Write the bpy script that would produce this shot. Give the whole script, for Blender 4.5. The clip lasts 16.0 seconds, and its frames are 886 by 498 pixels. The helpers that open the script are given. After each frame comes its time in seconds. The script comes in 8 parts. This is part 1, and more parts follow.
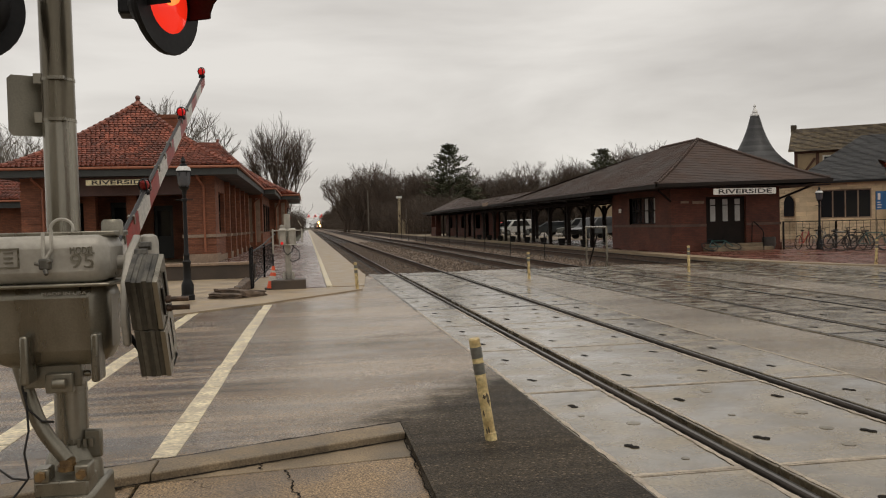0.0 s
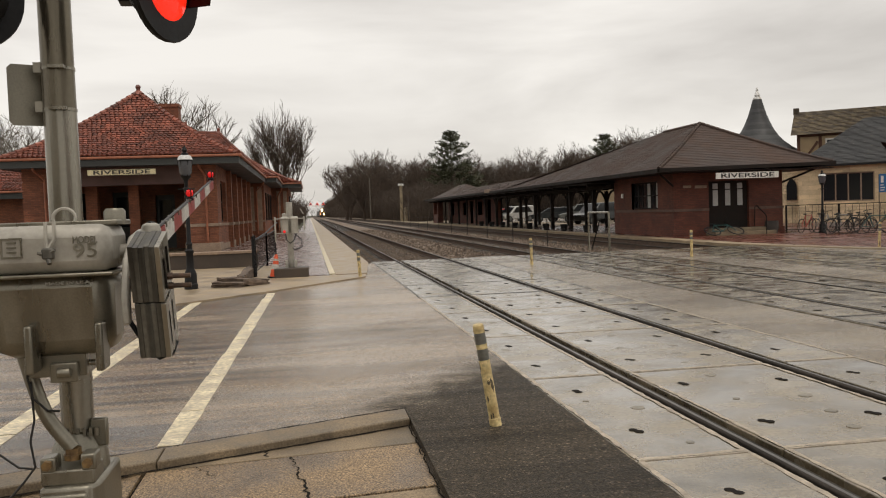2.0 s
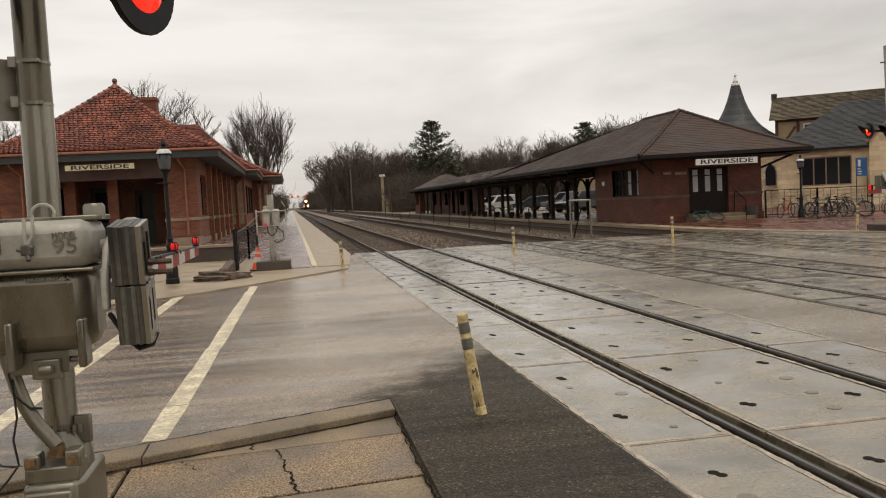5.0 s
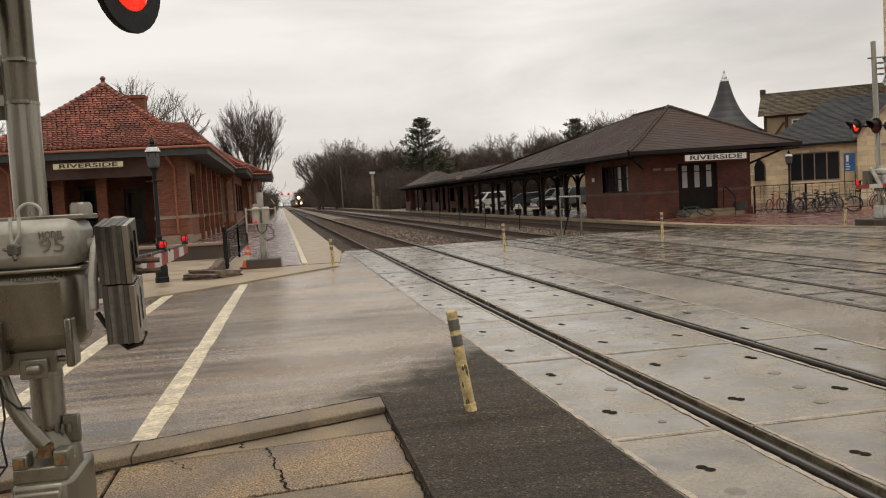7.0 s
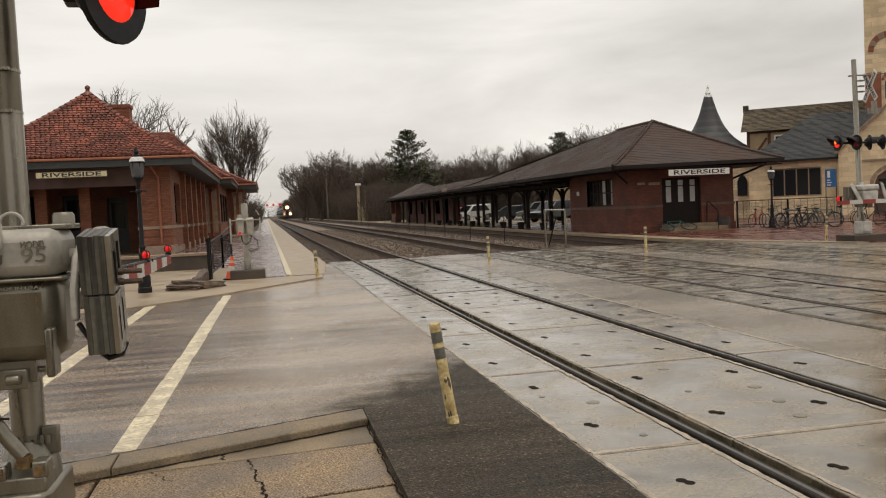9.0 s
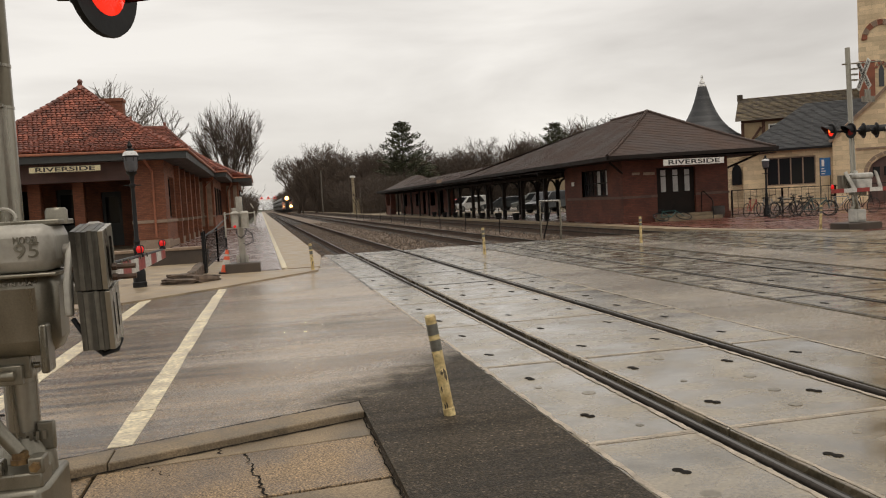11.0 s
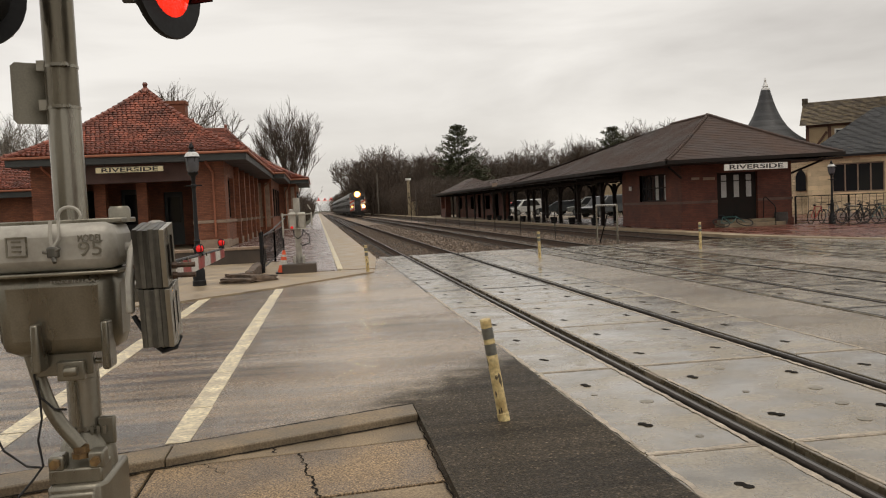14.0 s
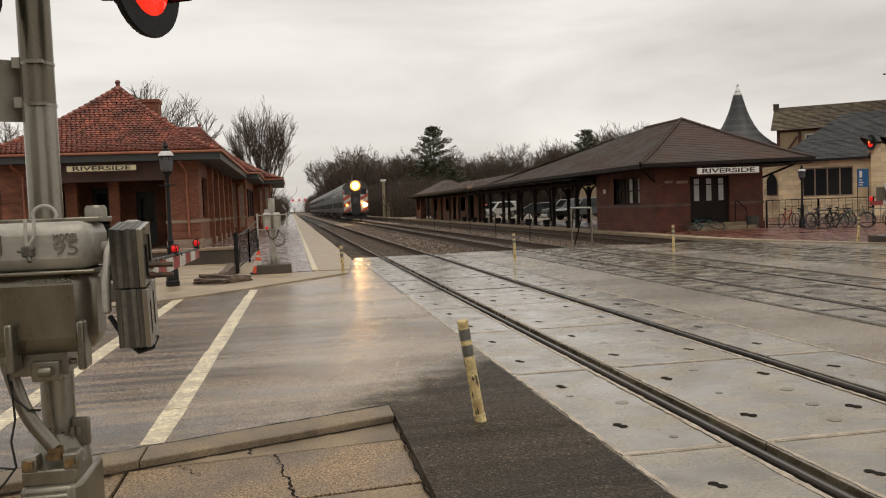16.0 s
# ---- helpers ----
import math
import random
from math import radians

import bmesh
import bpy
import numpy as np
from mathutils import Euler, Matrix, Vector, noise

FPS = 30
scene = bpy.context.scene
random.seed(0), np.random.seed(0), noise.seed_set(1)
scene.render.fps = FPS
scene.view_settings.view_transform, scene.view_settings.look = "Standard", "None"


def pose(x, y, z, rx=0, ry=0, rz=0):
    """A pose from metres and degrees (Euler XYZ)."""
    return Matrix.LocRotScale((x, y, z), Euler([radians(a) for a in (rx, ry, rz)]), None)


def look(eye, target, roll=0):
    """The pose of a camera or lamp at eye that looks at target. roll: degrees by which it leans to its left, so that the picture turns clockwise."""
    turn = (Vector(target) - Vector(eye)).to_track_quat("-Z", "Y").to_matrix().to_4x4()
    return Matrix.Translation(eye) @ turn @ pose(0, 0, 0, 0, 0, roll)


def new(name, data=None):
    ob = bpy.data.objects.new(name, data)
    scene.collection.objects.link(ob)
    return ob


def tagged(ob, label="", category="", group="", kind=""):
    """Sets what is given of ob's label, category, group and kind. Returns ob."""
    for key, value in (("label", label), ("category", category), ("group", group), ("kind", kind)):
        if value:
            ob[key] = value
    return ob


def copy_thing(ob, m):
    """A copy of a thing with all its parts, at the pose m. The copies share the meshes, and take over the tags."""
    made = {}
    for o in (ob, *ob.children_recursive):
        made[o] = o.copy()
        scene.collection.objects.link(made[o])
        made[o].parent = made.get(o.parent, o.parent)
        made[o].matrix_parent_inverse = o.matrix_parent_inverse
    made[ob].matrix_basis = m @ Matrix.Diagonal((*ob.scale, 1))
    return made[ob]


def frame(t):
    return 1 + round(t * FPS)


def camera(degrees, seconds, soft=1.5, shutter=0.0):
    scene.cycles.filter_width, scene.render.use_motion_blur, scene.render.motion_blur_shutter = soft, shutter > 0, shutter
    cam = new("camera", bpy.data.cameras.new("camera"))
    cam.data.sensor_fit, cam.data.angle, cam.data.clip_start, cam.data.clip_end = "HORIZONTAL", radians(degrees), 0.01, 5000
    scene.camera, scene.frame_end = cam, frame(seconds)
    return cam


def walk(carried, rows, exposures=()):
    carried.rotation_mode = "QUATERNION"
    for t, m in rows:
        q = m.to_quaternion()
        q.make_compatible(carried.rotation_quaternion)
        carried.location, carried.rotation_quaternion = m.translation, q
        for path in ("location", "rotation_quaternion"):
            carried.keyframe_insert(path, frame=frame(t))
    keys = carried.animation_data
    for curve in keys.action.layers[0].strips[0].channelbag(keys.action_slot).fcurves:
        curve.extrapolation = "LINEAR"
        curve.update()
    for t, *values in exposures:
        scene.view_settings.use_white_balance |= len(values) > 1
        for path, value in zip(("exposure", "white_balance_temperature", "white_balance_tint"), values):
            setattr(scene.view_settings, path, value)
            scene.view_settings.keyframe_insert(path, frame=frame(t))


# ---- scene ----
cam = camera(55.98, 16.0, 1.1)
PATH = [
    (0.0, pose(-0.000, 0.000, 1.464, 88.25, 1.50, -9.25)),
    (0.5, pose(-0.004, 0.004, 1.464, 88.02, 1.31, -8.95)),
    (1.0, pose(-0.008, 0.002, 1.461, 87.95, 1.24, -8.76)),
    (1.5, pose(-0.005, -0.002, 1.462, 87.61, 1.83, -8.87)),
    (2.0, pose(-0.003, 0.010, 1.459, 87.36, 2.03, -9.11)),
    (2.5, pose(-0.005, -0.010, 1.464, 87.33, 2.15, -9.29)),
    (3.0, pose(-0.005, 0.001, 1.462, 87.55, 2.22, -9.40)),
    (3.5, pose(-0.012, -0.000, 1.460, 87.52, 2.42, -9.34)),
    (4.0, pose(-0.004, -0.001, 1.460, 87.05, 2.94, -9.15)),
    (4.5, pose(-0.005, 0.007, 1.457, 86.78, 2.81, -10.01)),
    (7.0, pose(0.005, -0.001, 1.459, 86.39, 3.16, -11.01)),
    (7.5, pose(0.017, -0.016, 1.465, 86.47, 3.66, -12.81)),
    (8.0, pose(0.018, -0.026, 1.470, 87.18, 3.49, -13.96)),
    (8.5, pose(0.023, -0.028, 1.467, 87.30, 3.26, -13.35)),
    (9.0, pose(0.011, -0.024, 1.462, 87.18, 2.68, -12.01)),
    (11.5, pose(0.019, -0.015, 1.467, 86.45, 3.59, -12.72)),
    (12.0, pose(0.038, -0.011, 1.476, 86.34, 4.13, -13.01)),
    (12.5, pose(0.041, -0.006, 1.478, 86.72, 4.30, -12.53)),
    (13.0, pose(0.041, -0.005, 1.476, 87.11, 3.88, -11.47)),
    (13.5, pose(0.020, 0.010, 1.466, 87.25, 3.03, -10.14)),
    (14.0, pose(0.011, 0.031, 1.461, 86.99, 2.57, -8.58)),
    (14.5, pose(0.000, 0.024, 1.467, 86.62, 2.58, -8.70)),
    (15.0, pose(-0.010, 0.021, 1.469, 86.92, 2.26, -9.52)),
    (15.5, pose(-0.017, 0.018, 1.465, 87.07, 2.12, -10.32)),
    (16.0, pose(-0.011, 0.019, 1.462, 87.02, 2.16, -10.30)),
]
walk(cam, PATH, [(0.0, -0.02, 6840, 11), (0.6, 0.15, 6840, 11), (1.5, 0.23, 6840, 11), (8.0, 0.23, 6840, 11), (16.0, 0.2, 6840, 11)])

# ---- light ----
world = bpy.data.worlds.new("overcast_sky")
scene.world = world
world.use_nodes = True
wn, wl = world.node_tree.nodes, world.node_tree.links
wn.clear()
w_out = wn.new("ShaderNodeOutputWorld")
w_bg = wn.new("ShaderNodeBackground")
w_bg.inputs["Strength"].default_value = 1.0
w_sky = wn.new("ShaderNodeTexSky")
w_sky.sky_type, w_sky.sun_disc = "NISHITA", False
w_sky.sun_elevation, w_sky.sun_rotation = radians(70), radians(150)
w_dim = wn.new("ShaderNodeMix")
w_dim.data_type, w_dim.blend_type = "RGBA", "MULTIPLY"
w_dim.inputs[0].default_value = 1.0
w_dim.inputs[7].default_value = (0.09, 0.09, 0.09, 1)
w_co = wn.new("ShaderNodeTexCoord")
w_map = wn.new("ShaderNodeMapping")
w_map.inputs["Scale"].default_value = (1.0, 1.0, 4.0)
w_noise = wn.new("ShaderNodeTexNoise")
w_noise.inputs["Scale"].default_value = 2.1
w_noise.inputs["Detail"].default_value = 6
w_noise.inputs["Roughness"].default_value = 0.5
w_noise.inputs["Distortion"].default_value = 0.35
w_ramp = wn.new("ShaderNodeValToRGB")
w_ramp.color_ramp.elements[0].position, w_ramp.color_ramp.elements[0].color = 0.33, (0.53, 0.515, 0.495, 1)
w_ramp.color_ramp.elements[1].position, w_ramp.color_ramp.elements[1].color = 0.62, (0.80, 0.79, 0.765, 1)
w_mix = wn.new("ShaderNodeMix")
w_mix.data_type = "RGBA"
w_mix.inputs[0].default_value = 0.93
wl.new(w_sky.outputs[0], w_dim.inputs[6])
wl.new(w_co.outputs["Generated"], w_map.inputs[0])
wl.new(w_map.outputs[0], w_noise.inputs["Vector"])
wl.new(w_noise.outputs["Fac"], w_ramp.inputs[0])
wl.new(w_dim.outputs[2], w_mix.inputs[6])
wl.new(w_ramp.outputs[0], w_mix.inputs[7])
wl.new(w_mix.outputs[2], w_bg.inputs["Color"])
wl.new(w_bg.outputs[0], w_out.inputs[0])

sun = new("sun", bpy.data.lights.new("sun", "SUN"))
sun.data.energy, sun.data.angle, sun.data.color = 1.05, radians(38), (1.0, 0.95, 0.88)
sun.matrix_world = look((9, -14, 46), (0, 0, 0))


# ---- materials ----
def mat(name, c1, c2=None, scale=3.0, rough=0.7, rough2=None, bump=0.15, metal=0.0, fine=40.0, stretch=(1, 1, 1), grime=0.25, jitter=0.0, lift=0.004, spec=0.5, flecks=0.0):
    """Two-scale noise paint: broad stains from c1 to c2, fine grain, relief and uneven gloss."""
    c2 = c2 or tuple(v * 0.72 for v in c1)
    m = bpy.data.materials.new(name)
    m.use_nodes = True
    n, l = m.node_tree.nodes, m.node_tree.links
    p = n["Principled BSDF"]
    co = n.new("ShaderNodeTexCoord")
    mp = n.new("ShaderNodeMapping")
    mp.inputs["Scale"].default_value = stretch
    l.new(co.outputs["Object"], mp.inputs[0])
    big, small = n.new("ShaderNodeTexNoise"), n.new("ShaderNodeTexNoise")
    for t, s, d in ((big, scale, 5), (small, fine, 3)):
        t.inputs["Scale"].default_value, t.inputs["Detail"].default_value = s, d
        l.new(mp.outputs[0] if t is big else co.outputs["Object"], t.inputs["Vector"])
    p.inputs["Specular IOR Level"].default_value = spec
    r = n.new("ShaderNodeValToRGB")
    r.color_ramp.elements[0].position, r.color_ramp.elements[1].position = 0.35, 0.65
    r.color_ramp.elements[0].color, r.color_ramp.elements[1].color = (*c2, 1), (*c1, 1)
    l.new(big.outputs["Fac"], r.inputs[0])
    g = n.new("ShaderNodeMapRange")
    g.inputs["From Min"].default_value, g.inputs["From Max"].default_value = 0.3, 0.7
    g.inputs["To Min"].default_value, g.inputs["To Max"].default_value = 1 - grime, 1 + grime
    l.new(small.outputs["Fac"], g.inputs["Value"])
    mx = n.new("ShaderNodeMix")
    mx.data_type, mx.blend_type = "RGBA", "MULTIPLY"
    mx.inputs[0].default_value = 1.0
    l.new(r.outputs[0], mx.inputs[6])
    l.new(g.outputs[0], mx.inputs[7])
    colour = mx.outputs[2]
    if jitter:
        oi, jr = n.new("ShaderNodeObjectInfo"), n.new("ShaderNodeMapRange")
        jr.inputs["To Min"].default_value, jr.inputs["To Max"].default_value = 1 - jitter, 1 + jitter
        gi = n.new("ShaderNodeNewGeometry")
        ad = n.new("ShaderNodeMath")
        ad.operation = "ADD"
        l.new(oi.outputs["Random"], ad.inputs[0])
        l.new(gi.outputs["Random Per Island"], ad.inputs[1])
        fr = n.new("ShaderNodeMath")
        fr.operation = "FRACT"
        l.new(ad.outputs[0], fr.inputs[0])
        l.new(fr.outputs[0], jr.inputs["Value"])
        mj = n.new("ShaderNodeMix")
        mj.data_type, mj.blend_type = "RGBA", "MULTIPLY"
        mj.inputs[0].default_value = 1.0
        l.new(colour, mj.inputs[6])
        l.new(jr.outputs[0], mj.inputs[7])
        colour = mj.outputs[2]
    if flecks:
        sp_, fl = n.new("ShaderNodeTexNoise"), n.new("ShaderNodeMapRange")
        sp_.inputs["Scale"].default_value, sp_.inputs["Detail"].default_value = fine * 1.3, 2
        l.new(co.outputs["Object"], sp_.inputs["Vector"])
        fl.inputs["From Min"].default_value, fl.inputs["From Max"].default_value = 0.56, 0.72
        fl.inputs["To Min"].default_value, fl.inputs["To Max"].default_value = 1.0, 1.0 + flecks
        l.new(sp_.outputs["Fac"], fl.inputs["Value"])
        mf = n.new("ShaderNodeMix")
        mf.data_type, mf.blend_type = "RGBA", "MULTIPLY"
        mf.inputs[0].default_value = 1.0
        l.new(colour, mf.inputs[6])
        l.new(fl.outputs[0], mf.inputs[7])
        colour = mf.outputs[2]
    l.new(colour, p.inputs["Base Color"])
    if rough2 is None:
        p.inputs["Roughness"].default_value = rough
    else:
        q = n.new("ShaderNodeMapRange")
        q.inputs["From Min"].default_value, q.inputs["From Max"].default_value = 0.38, 0.62
        q.inputs["To Min"].default_value, q.inputs["To Max"].default_value = rough, rough2
        l.new(big.outputs["Fac"], q.inputs["Value"])
        l.new(q.outputs[0], p.inputs["Roughness"])
    p.inputs["Metallic"].default_value = metal
    if bump:
        b = n.new("ShaderNodeBump")
        b.inputs["Strength"].default_value, b.inputs["Distance"].default_value = bump, lift
        l.new(small.outputs["Fac"], b.inputs["Height"])
        l.new(b.outputs[0], p.inputs["Normal"])
    return m


def glow(name, colour, strength):
    m = bpy.data.materials.new(name)
    m.use_nodes = True
    p = m.node_tree.nodes["Principled BSDF"]
    p.inputs["Base Color"].default_value = (*colour, 1)
    p.inputs["Emission Color"].default_value = (*colour, 1)
    p.inputs["Emission Strength"].default_value = strength
    p.inputs["Roughness"].default_value = 0.15
    return m


def brick_mat(name, c1, c2, mortar, width=0.21, height=0.075, rough=0.75):
    """Coursed brick on upright walls; the courses follow the height, the joints are sunk."""
    m = mat(name, c1, c2, 1.2, rough, bump=0)
    n, l = m.node_tree.nodes, m.node_tree.links
    p = n["Principled BSDF"]
    co, sp, cb, ad = n.new("ShaderNodeTexCoord"), n.new("ShaderNodeSeparateXYZ"), n.new("ShaderNodeCombineXYZ"), n.new("ShaderNodeMath")
    l.new(co.outputs["Object"], sp.inputs[0])
    l.new(sp.outputs[0], ad.inputs[0])
    l.new(sp.outputs[1], ad.inputs[1])
    l.new(ad.outputs[0], cb.inputs[0])
    l.new(sp.outputs[2], cb.inputs[1])
    b = n.new("ShaderNodeTexBrick")
    b.inputs["Scale"].default_value = 1.0
    b.inputs["Brick Width"].default_value, b.inputs["Row Height"].default_value = width, height
    b.inputs["Mortar Size"].default_value = 0.006
    b.inputs["Bias"].default_value = 0.0
    b.inputs["Color1"].default_value, b.inputs["Color2"].default_value = (1.12, 1.12, 1.12, 1), (0.8, 0.8, 0.8, 1)
    b.inputs["Mortar"].default_value = (*[mortar[i] / max(c1[i], 0.01) for i in range(3)], 1)
    l.new(cb.outputs[0], b.inputs["Vector"])
    base = p.inputs["Base Color"].links[0].from_socket
    mx = n.new("ShaderNodeMix")
    mx.data_type, mx.blend_type = "RGBA", "MULTIPLY"
    mx.inputs[0].default_value = 1.0
    l.new(base, mx.inputs[6])
    l.new(b.outputs["Color"], mx.inputs[7])
    l.new(mx.outputs[2], p.inputs["Base Color"])
    bp = n.new("ShaderNodeBump")
    bp.invert = True
    bp.inputs["Strength"].default_value, bp.inputs["Distance"].default_value = 0.5, 0.006
    l.new(b.outputs["Fac"], bp.inputs["Height"])
    l.new(bp.outputs[0], p.inputs["Normal"])
    return m


def pane_mat(name, colour=(0.02, 0.022, 0.025)):
    m = bpy.data.materials.new(name)
    m.use_nodes = True
    p = m.node_tree.nodes["Principled BSDF"]
    p.inputs["Base Color"].default_value = (*colour, 1)
    p.inputs["Roughness"].default_value = 0.06
    return m


def asphalt(name, c1, c2, patch=False, calm=0.0):
    """Wet asphalt: single stones of the aggregate, broad damp areas, tyre streaks along the lane; optionally a newer dark patch."""
    m = mat(name, c1, c2, 0.55, 0.06, 0.24, 0, fine=24, stretch=(0.35, 1.0, 1), grime=0.24)
    n, l = m.node_tree.nodes, m.node_tree.links
    p = n["Principled BSDF"]
    co, sp = n.new("ShaderNodeTexCoord"), n.new("ShaderNodeSeparateXYZ")
    l.new(co.outputs["Object"], sp.inputs[0])

    def calc(op, a, b):
        q = n.new("ShaderNodeMath")
        q.operation = op
        for i, v in enumerate((a, b)):
            if isinstance(v, (int, float)):
                q.inputs[i].default_value = v
            else:
                l.new(v, q.inputs[i])
        return q.outputs[0]

    def ranged(v, a, b, c, d, smooth=False):
        q = n.new("ShaderNodeMapRange")
        if smooth:
            q.interpolation_type = "SMOOTHSTEP"
        for k, x in zip(("From Min", "From Max", "To Min", "To Max"), (a, b, c, d)):
            q.inputs[k].default_value = x
        l.new(v, q.inputs["Value"])
        return q.outputs[0]

    def noise(scale, detail, stretch=None, turn=0.0):
        q = n.new("ShaderNodeTexNoise")
        q.inputs["Scale"].default_value, q.inputs["Detail"].default_value = scale, detail
        q.inputs["Roughness"].default_value = 0.62
        if stretch:
            mp = n.new("ShaderNodeMapping")
            mp.inputs["Scale"].default_value = stretch
            mp.inputs["Rotation"].default_value = (0, 0, turn)
            l.new(co.outputs["Object"], mp.inputs[0])
            l.new(mp.outputs[0], q.inputs["Vector"])
        else:
            l.new(co.outputs["Object"], q.inputs["Vector"])
        return q.outputs["Fac"]
    vo = n.new("ShaderNodeTexVoronoi")
    vo.inputs["Scale"].default_value = 95.0
    l.new(co.outputs["Object"], vo.inputs["Vector"])
    bw = n.new("ShaderNodeSeparateColor")
    l.new(vo.outputs["Color"], bw.inputs[0])
    stone = calc("POWER", bw.outputs[0], 1.6)
    stone = ranged(stone, 0, 1, 0.62, 1.75)
    streak = noise(1.0, 8, (0.3, 4.2, 1.0), -0.12)
    lane = ranged(sp.outputs[0], -1.6, 0.2, 0.0, 1.0, True)
    st = calc("ADD", calc("MULTIPLY", ranged(streak, 0.42, 0.56, 0.16, 0.95), calc("SUBTRACT", 1.0, lane)), calc("MULTIPLY", ranged(streak, 0.38, 0.58, 0.62 + 0.3 * calm, 1.16 - 0.1 * calm), lane))
    k = calc("MULTIPLY", stone, st)
    rough = p.inputs["Roughness"].links[0].from_socket
    rough = calc("ADD", rough, calc("MULTIPLY", bw.outputs[1], 0.16))
    spec = None
    if patch:
        edge = calc("SUBTRACT", calc("SUBTRACT", sp.outputs[1], calc("MULTIPLY", sp.outputs[0], 1.25)), 5.55)
        edge = calc("ADD", edge, calc("MULTIPLY", calc("SUBTRACT", noise(2.6, 9), 0.5), 2.0))
        ramp = ranged(edge, -0.55, 1.0, 0.0, 1.0, True)
        dark = ranged(ramp, 0, 1, 0.19, 1.0)
        old = calc("SUBTRACT", 1.0, ramp)
        hot = ranged(bw.outputs[2], 0.86, 1.0, 0.0, 2.2)
        dark = calc("MULTIPLY", dark, calc("ADD", 1.0, calc("MULTIPLY", hot, old)))
        k = calc("MULTIPLY", k, dark)
        rough = calc("ADD", rough, calc("MULTIPLY", old, 0.36))
        spec = ranged(ramp, 0, 1, 0.13, 0.7)
    base = p.inputs["Base Color"].links[0].from_socket
    mx = n.new("ShaderNodeMix")
    mx.data_type, mx.blend_type = "RGBA", "MULTIPLY"
    mx.inputs[0].default_value = 1.0
    l.new(base, mx.inputs[6])
    l.new(k, mx.inputs[7])
    l.new(mx.outputs[2], p.inputs["Base Color"])
    l.new(rough, p.inputs["Roughness"])
    if spec is not None:
        cool = n.new("ShaderNodeMix")
        cool.data_type, cool.blend_type = "RGBA", "MULTIPLY"
        cool.inputs[7].default_value = (0.9, 1.0, 1.14, 1)
        l.new(old, cool.inputs[0])
        l.new(mx.outputs[2], cool.inputs[6])
        l.new(cool.outputs[2], p.inputs["Base Color"])
        l.new(spec, p.inputs["Specular IOR Level"])
        l.new(calc("MULTIPLY", ranged(ramp, 0.3, 1, 0.0, 1.0), ranged(noise(0.8, 6, (0.5, 1.4, 1.0)), 0.38, 0.62, 0.06, 0.42)), p.inputs["Coat Weight"])
        p.inputs["Coat Roughness"].default_value, p.inputs["Coat IOR"].default_value = 0.13, 1.4
    b = n.new("ShaderNodeBump")
    b.inputs["Strength"].default_value, b.inputs["Distance"].default_value = 0.55, 0.005
    l.new(calc("ADD", calc("MULTIPLY", bw.outputs[1], 0.6), vo.outputs["Distance"]), b.inputs["Height"])
    l.new(b.outputs[0], p.inputs["Normal"])
    return m


def wet(m, film):
    """A thin film of rain water over a surface, patchy where it has drained."""
    n, l = m.node_tree.nodes, m.node_tree.links
    p = n["Principled BSDF"]
    co, ns, mr = n.new("ShaderNodeTexCoord"), n.new("ShaderNodeTexNoise"), n.new("ShaderNodeMapRange")
    ns.inputs["Scale"].default_value, ns.inputs["Detail"].default_value, ns.inputs["Roughness"].default_value = 1.3, 7, 0.65
    ns.inputs["Distortion"].default_value = 0.6
    for k, v in zip(("From Min", "From Max", "To Min", "To Max"), (0.4, 0.6, film * 0.12, film * 1.3)):
        mr.inputs[k].default_value = v
    l.new(co.outputs["Object"], ns.inputs["Vector"])
    l.new(ns.outputs["Fac"], mr.inputs["Value"])
    l.new(mr.outputs[0], p.inputs["Coat Weight"])
    p.inputs["Coat Roughness"].default_value, p.inputs["Coat IOR"].default_value = 0.15, 1.4
    return m


M_ROAD = asphalt("wet_asphalt", (0.275, 0.195, 0.117), (0.16, 0.113, 0.068), True)
M_ROAD2 = wet(asphalt("wet_asphalt_strip", (0.25, 0.206, 0.15), (0.18, 0.148, 0.108), calm=1.0), 0.35)
M_PANEL = wet(mat("wet_concrete_panel", (0.23, 0.186, 0.12), (0.09, 0.075, 0.05), 2.6, 0.13, 0.34, 0.12, fine=38, grime=0.3, stretch=(0.8, 1.1, 1), jitter=0.14, spec=0.8), 0.55)
M_SEAM = mat("pale_joint_sediment", (0.44, 0.37, 0.285), (0.28, 0.235, 0.18), 7.0, 0.5, bump=0.3, fine=60)
M_SEAM2 = mat("dark_joint_sediment", (0.11, 0.092, 0.07), (0.03, 0.026, 0.022), 1.6, 0.4, bump=0.3)
M_RUBBER = mat("rubber_flange_strip", (0.04, 0.038, 0.036), (0.022, 0.021, 0.02), 3.0, 0.6, 0.8, 0.2, spec=0.2)
M_PLUG = mat("worn_plug", (0.19, 0.162, 0.118), (0.14, 0.12, 0.088), 3.0, 0.3, jitter=0.14)
# also colours the painted shadow strip along the kerb foot
M_SLOT = mat("lifting_slot", (0.02, 0.017, 0.014), None, 3.0, 0.8, spec=0.08)
M_RAIL = mat("worn_rail_steel", (0.06, 0.05, 0.042), (0.03, 0.026, 0.022), 6.0, 0.65, 0.8, 0.05, spec=0.12, stretch=(1, 0.1, 1))
M_POLISH = mat("polished_running_band", (0.14, 0.13, 0.12), (0.09, 0.084, 0.078), 5.0, 0.24, 0.36, 0.03, metal=0.7, stretch=(1, 0.05, 1), grime=0.08)
M_GROOVE = mat("wet_groove_dirt", (0.045, 0.033, 0.024), (0.02, 0.016, 0.013), 5.0, 0.7, 0.85, 0.4, spec=0.15)
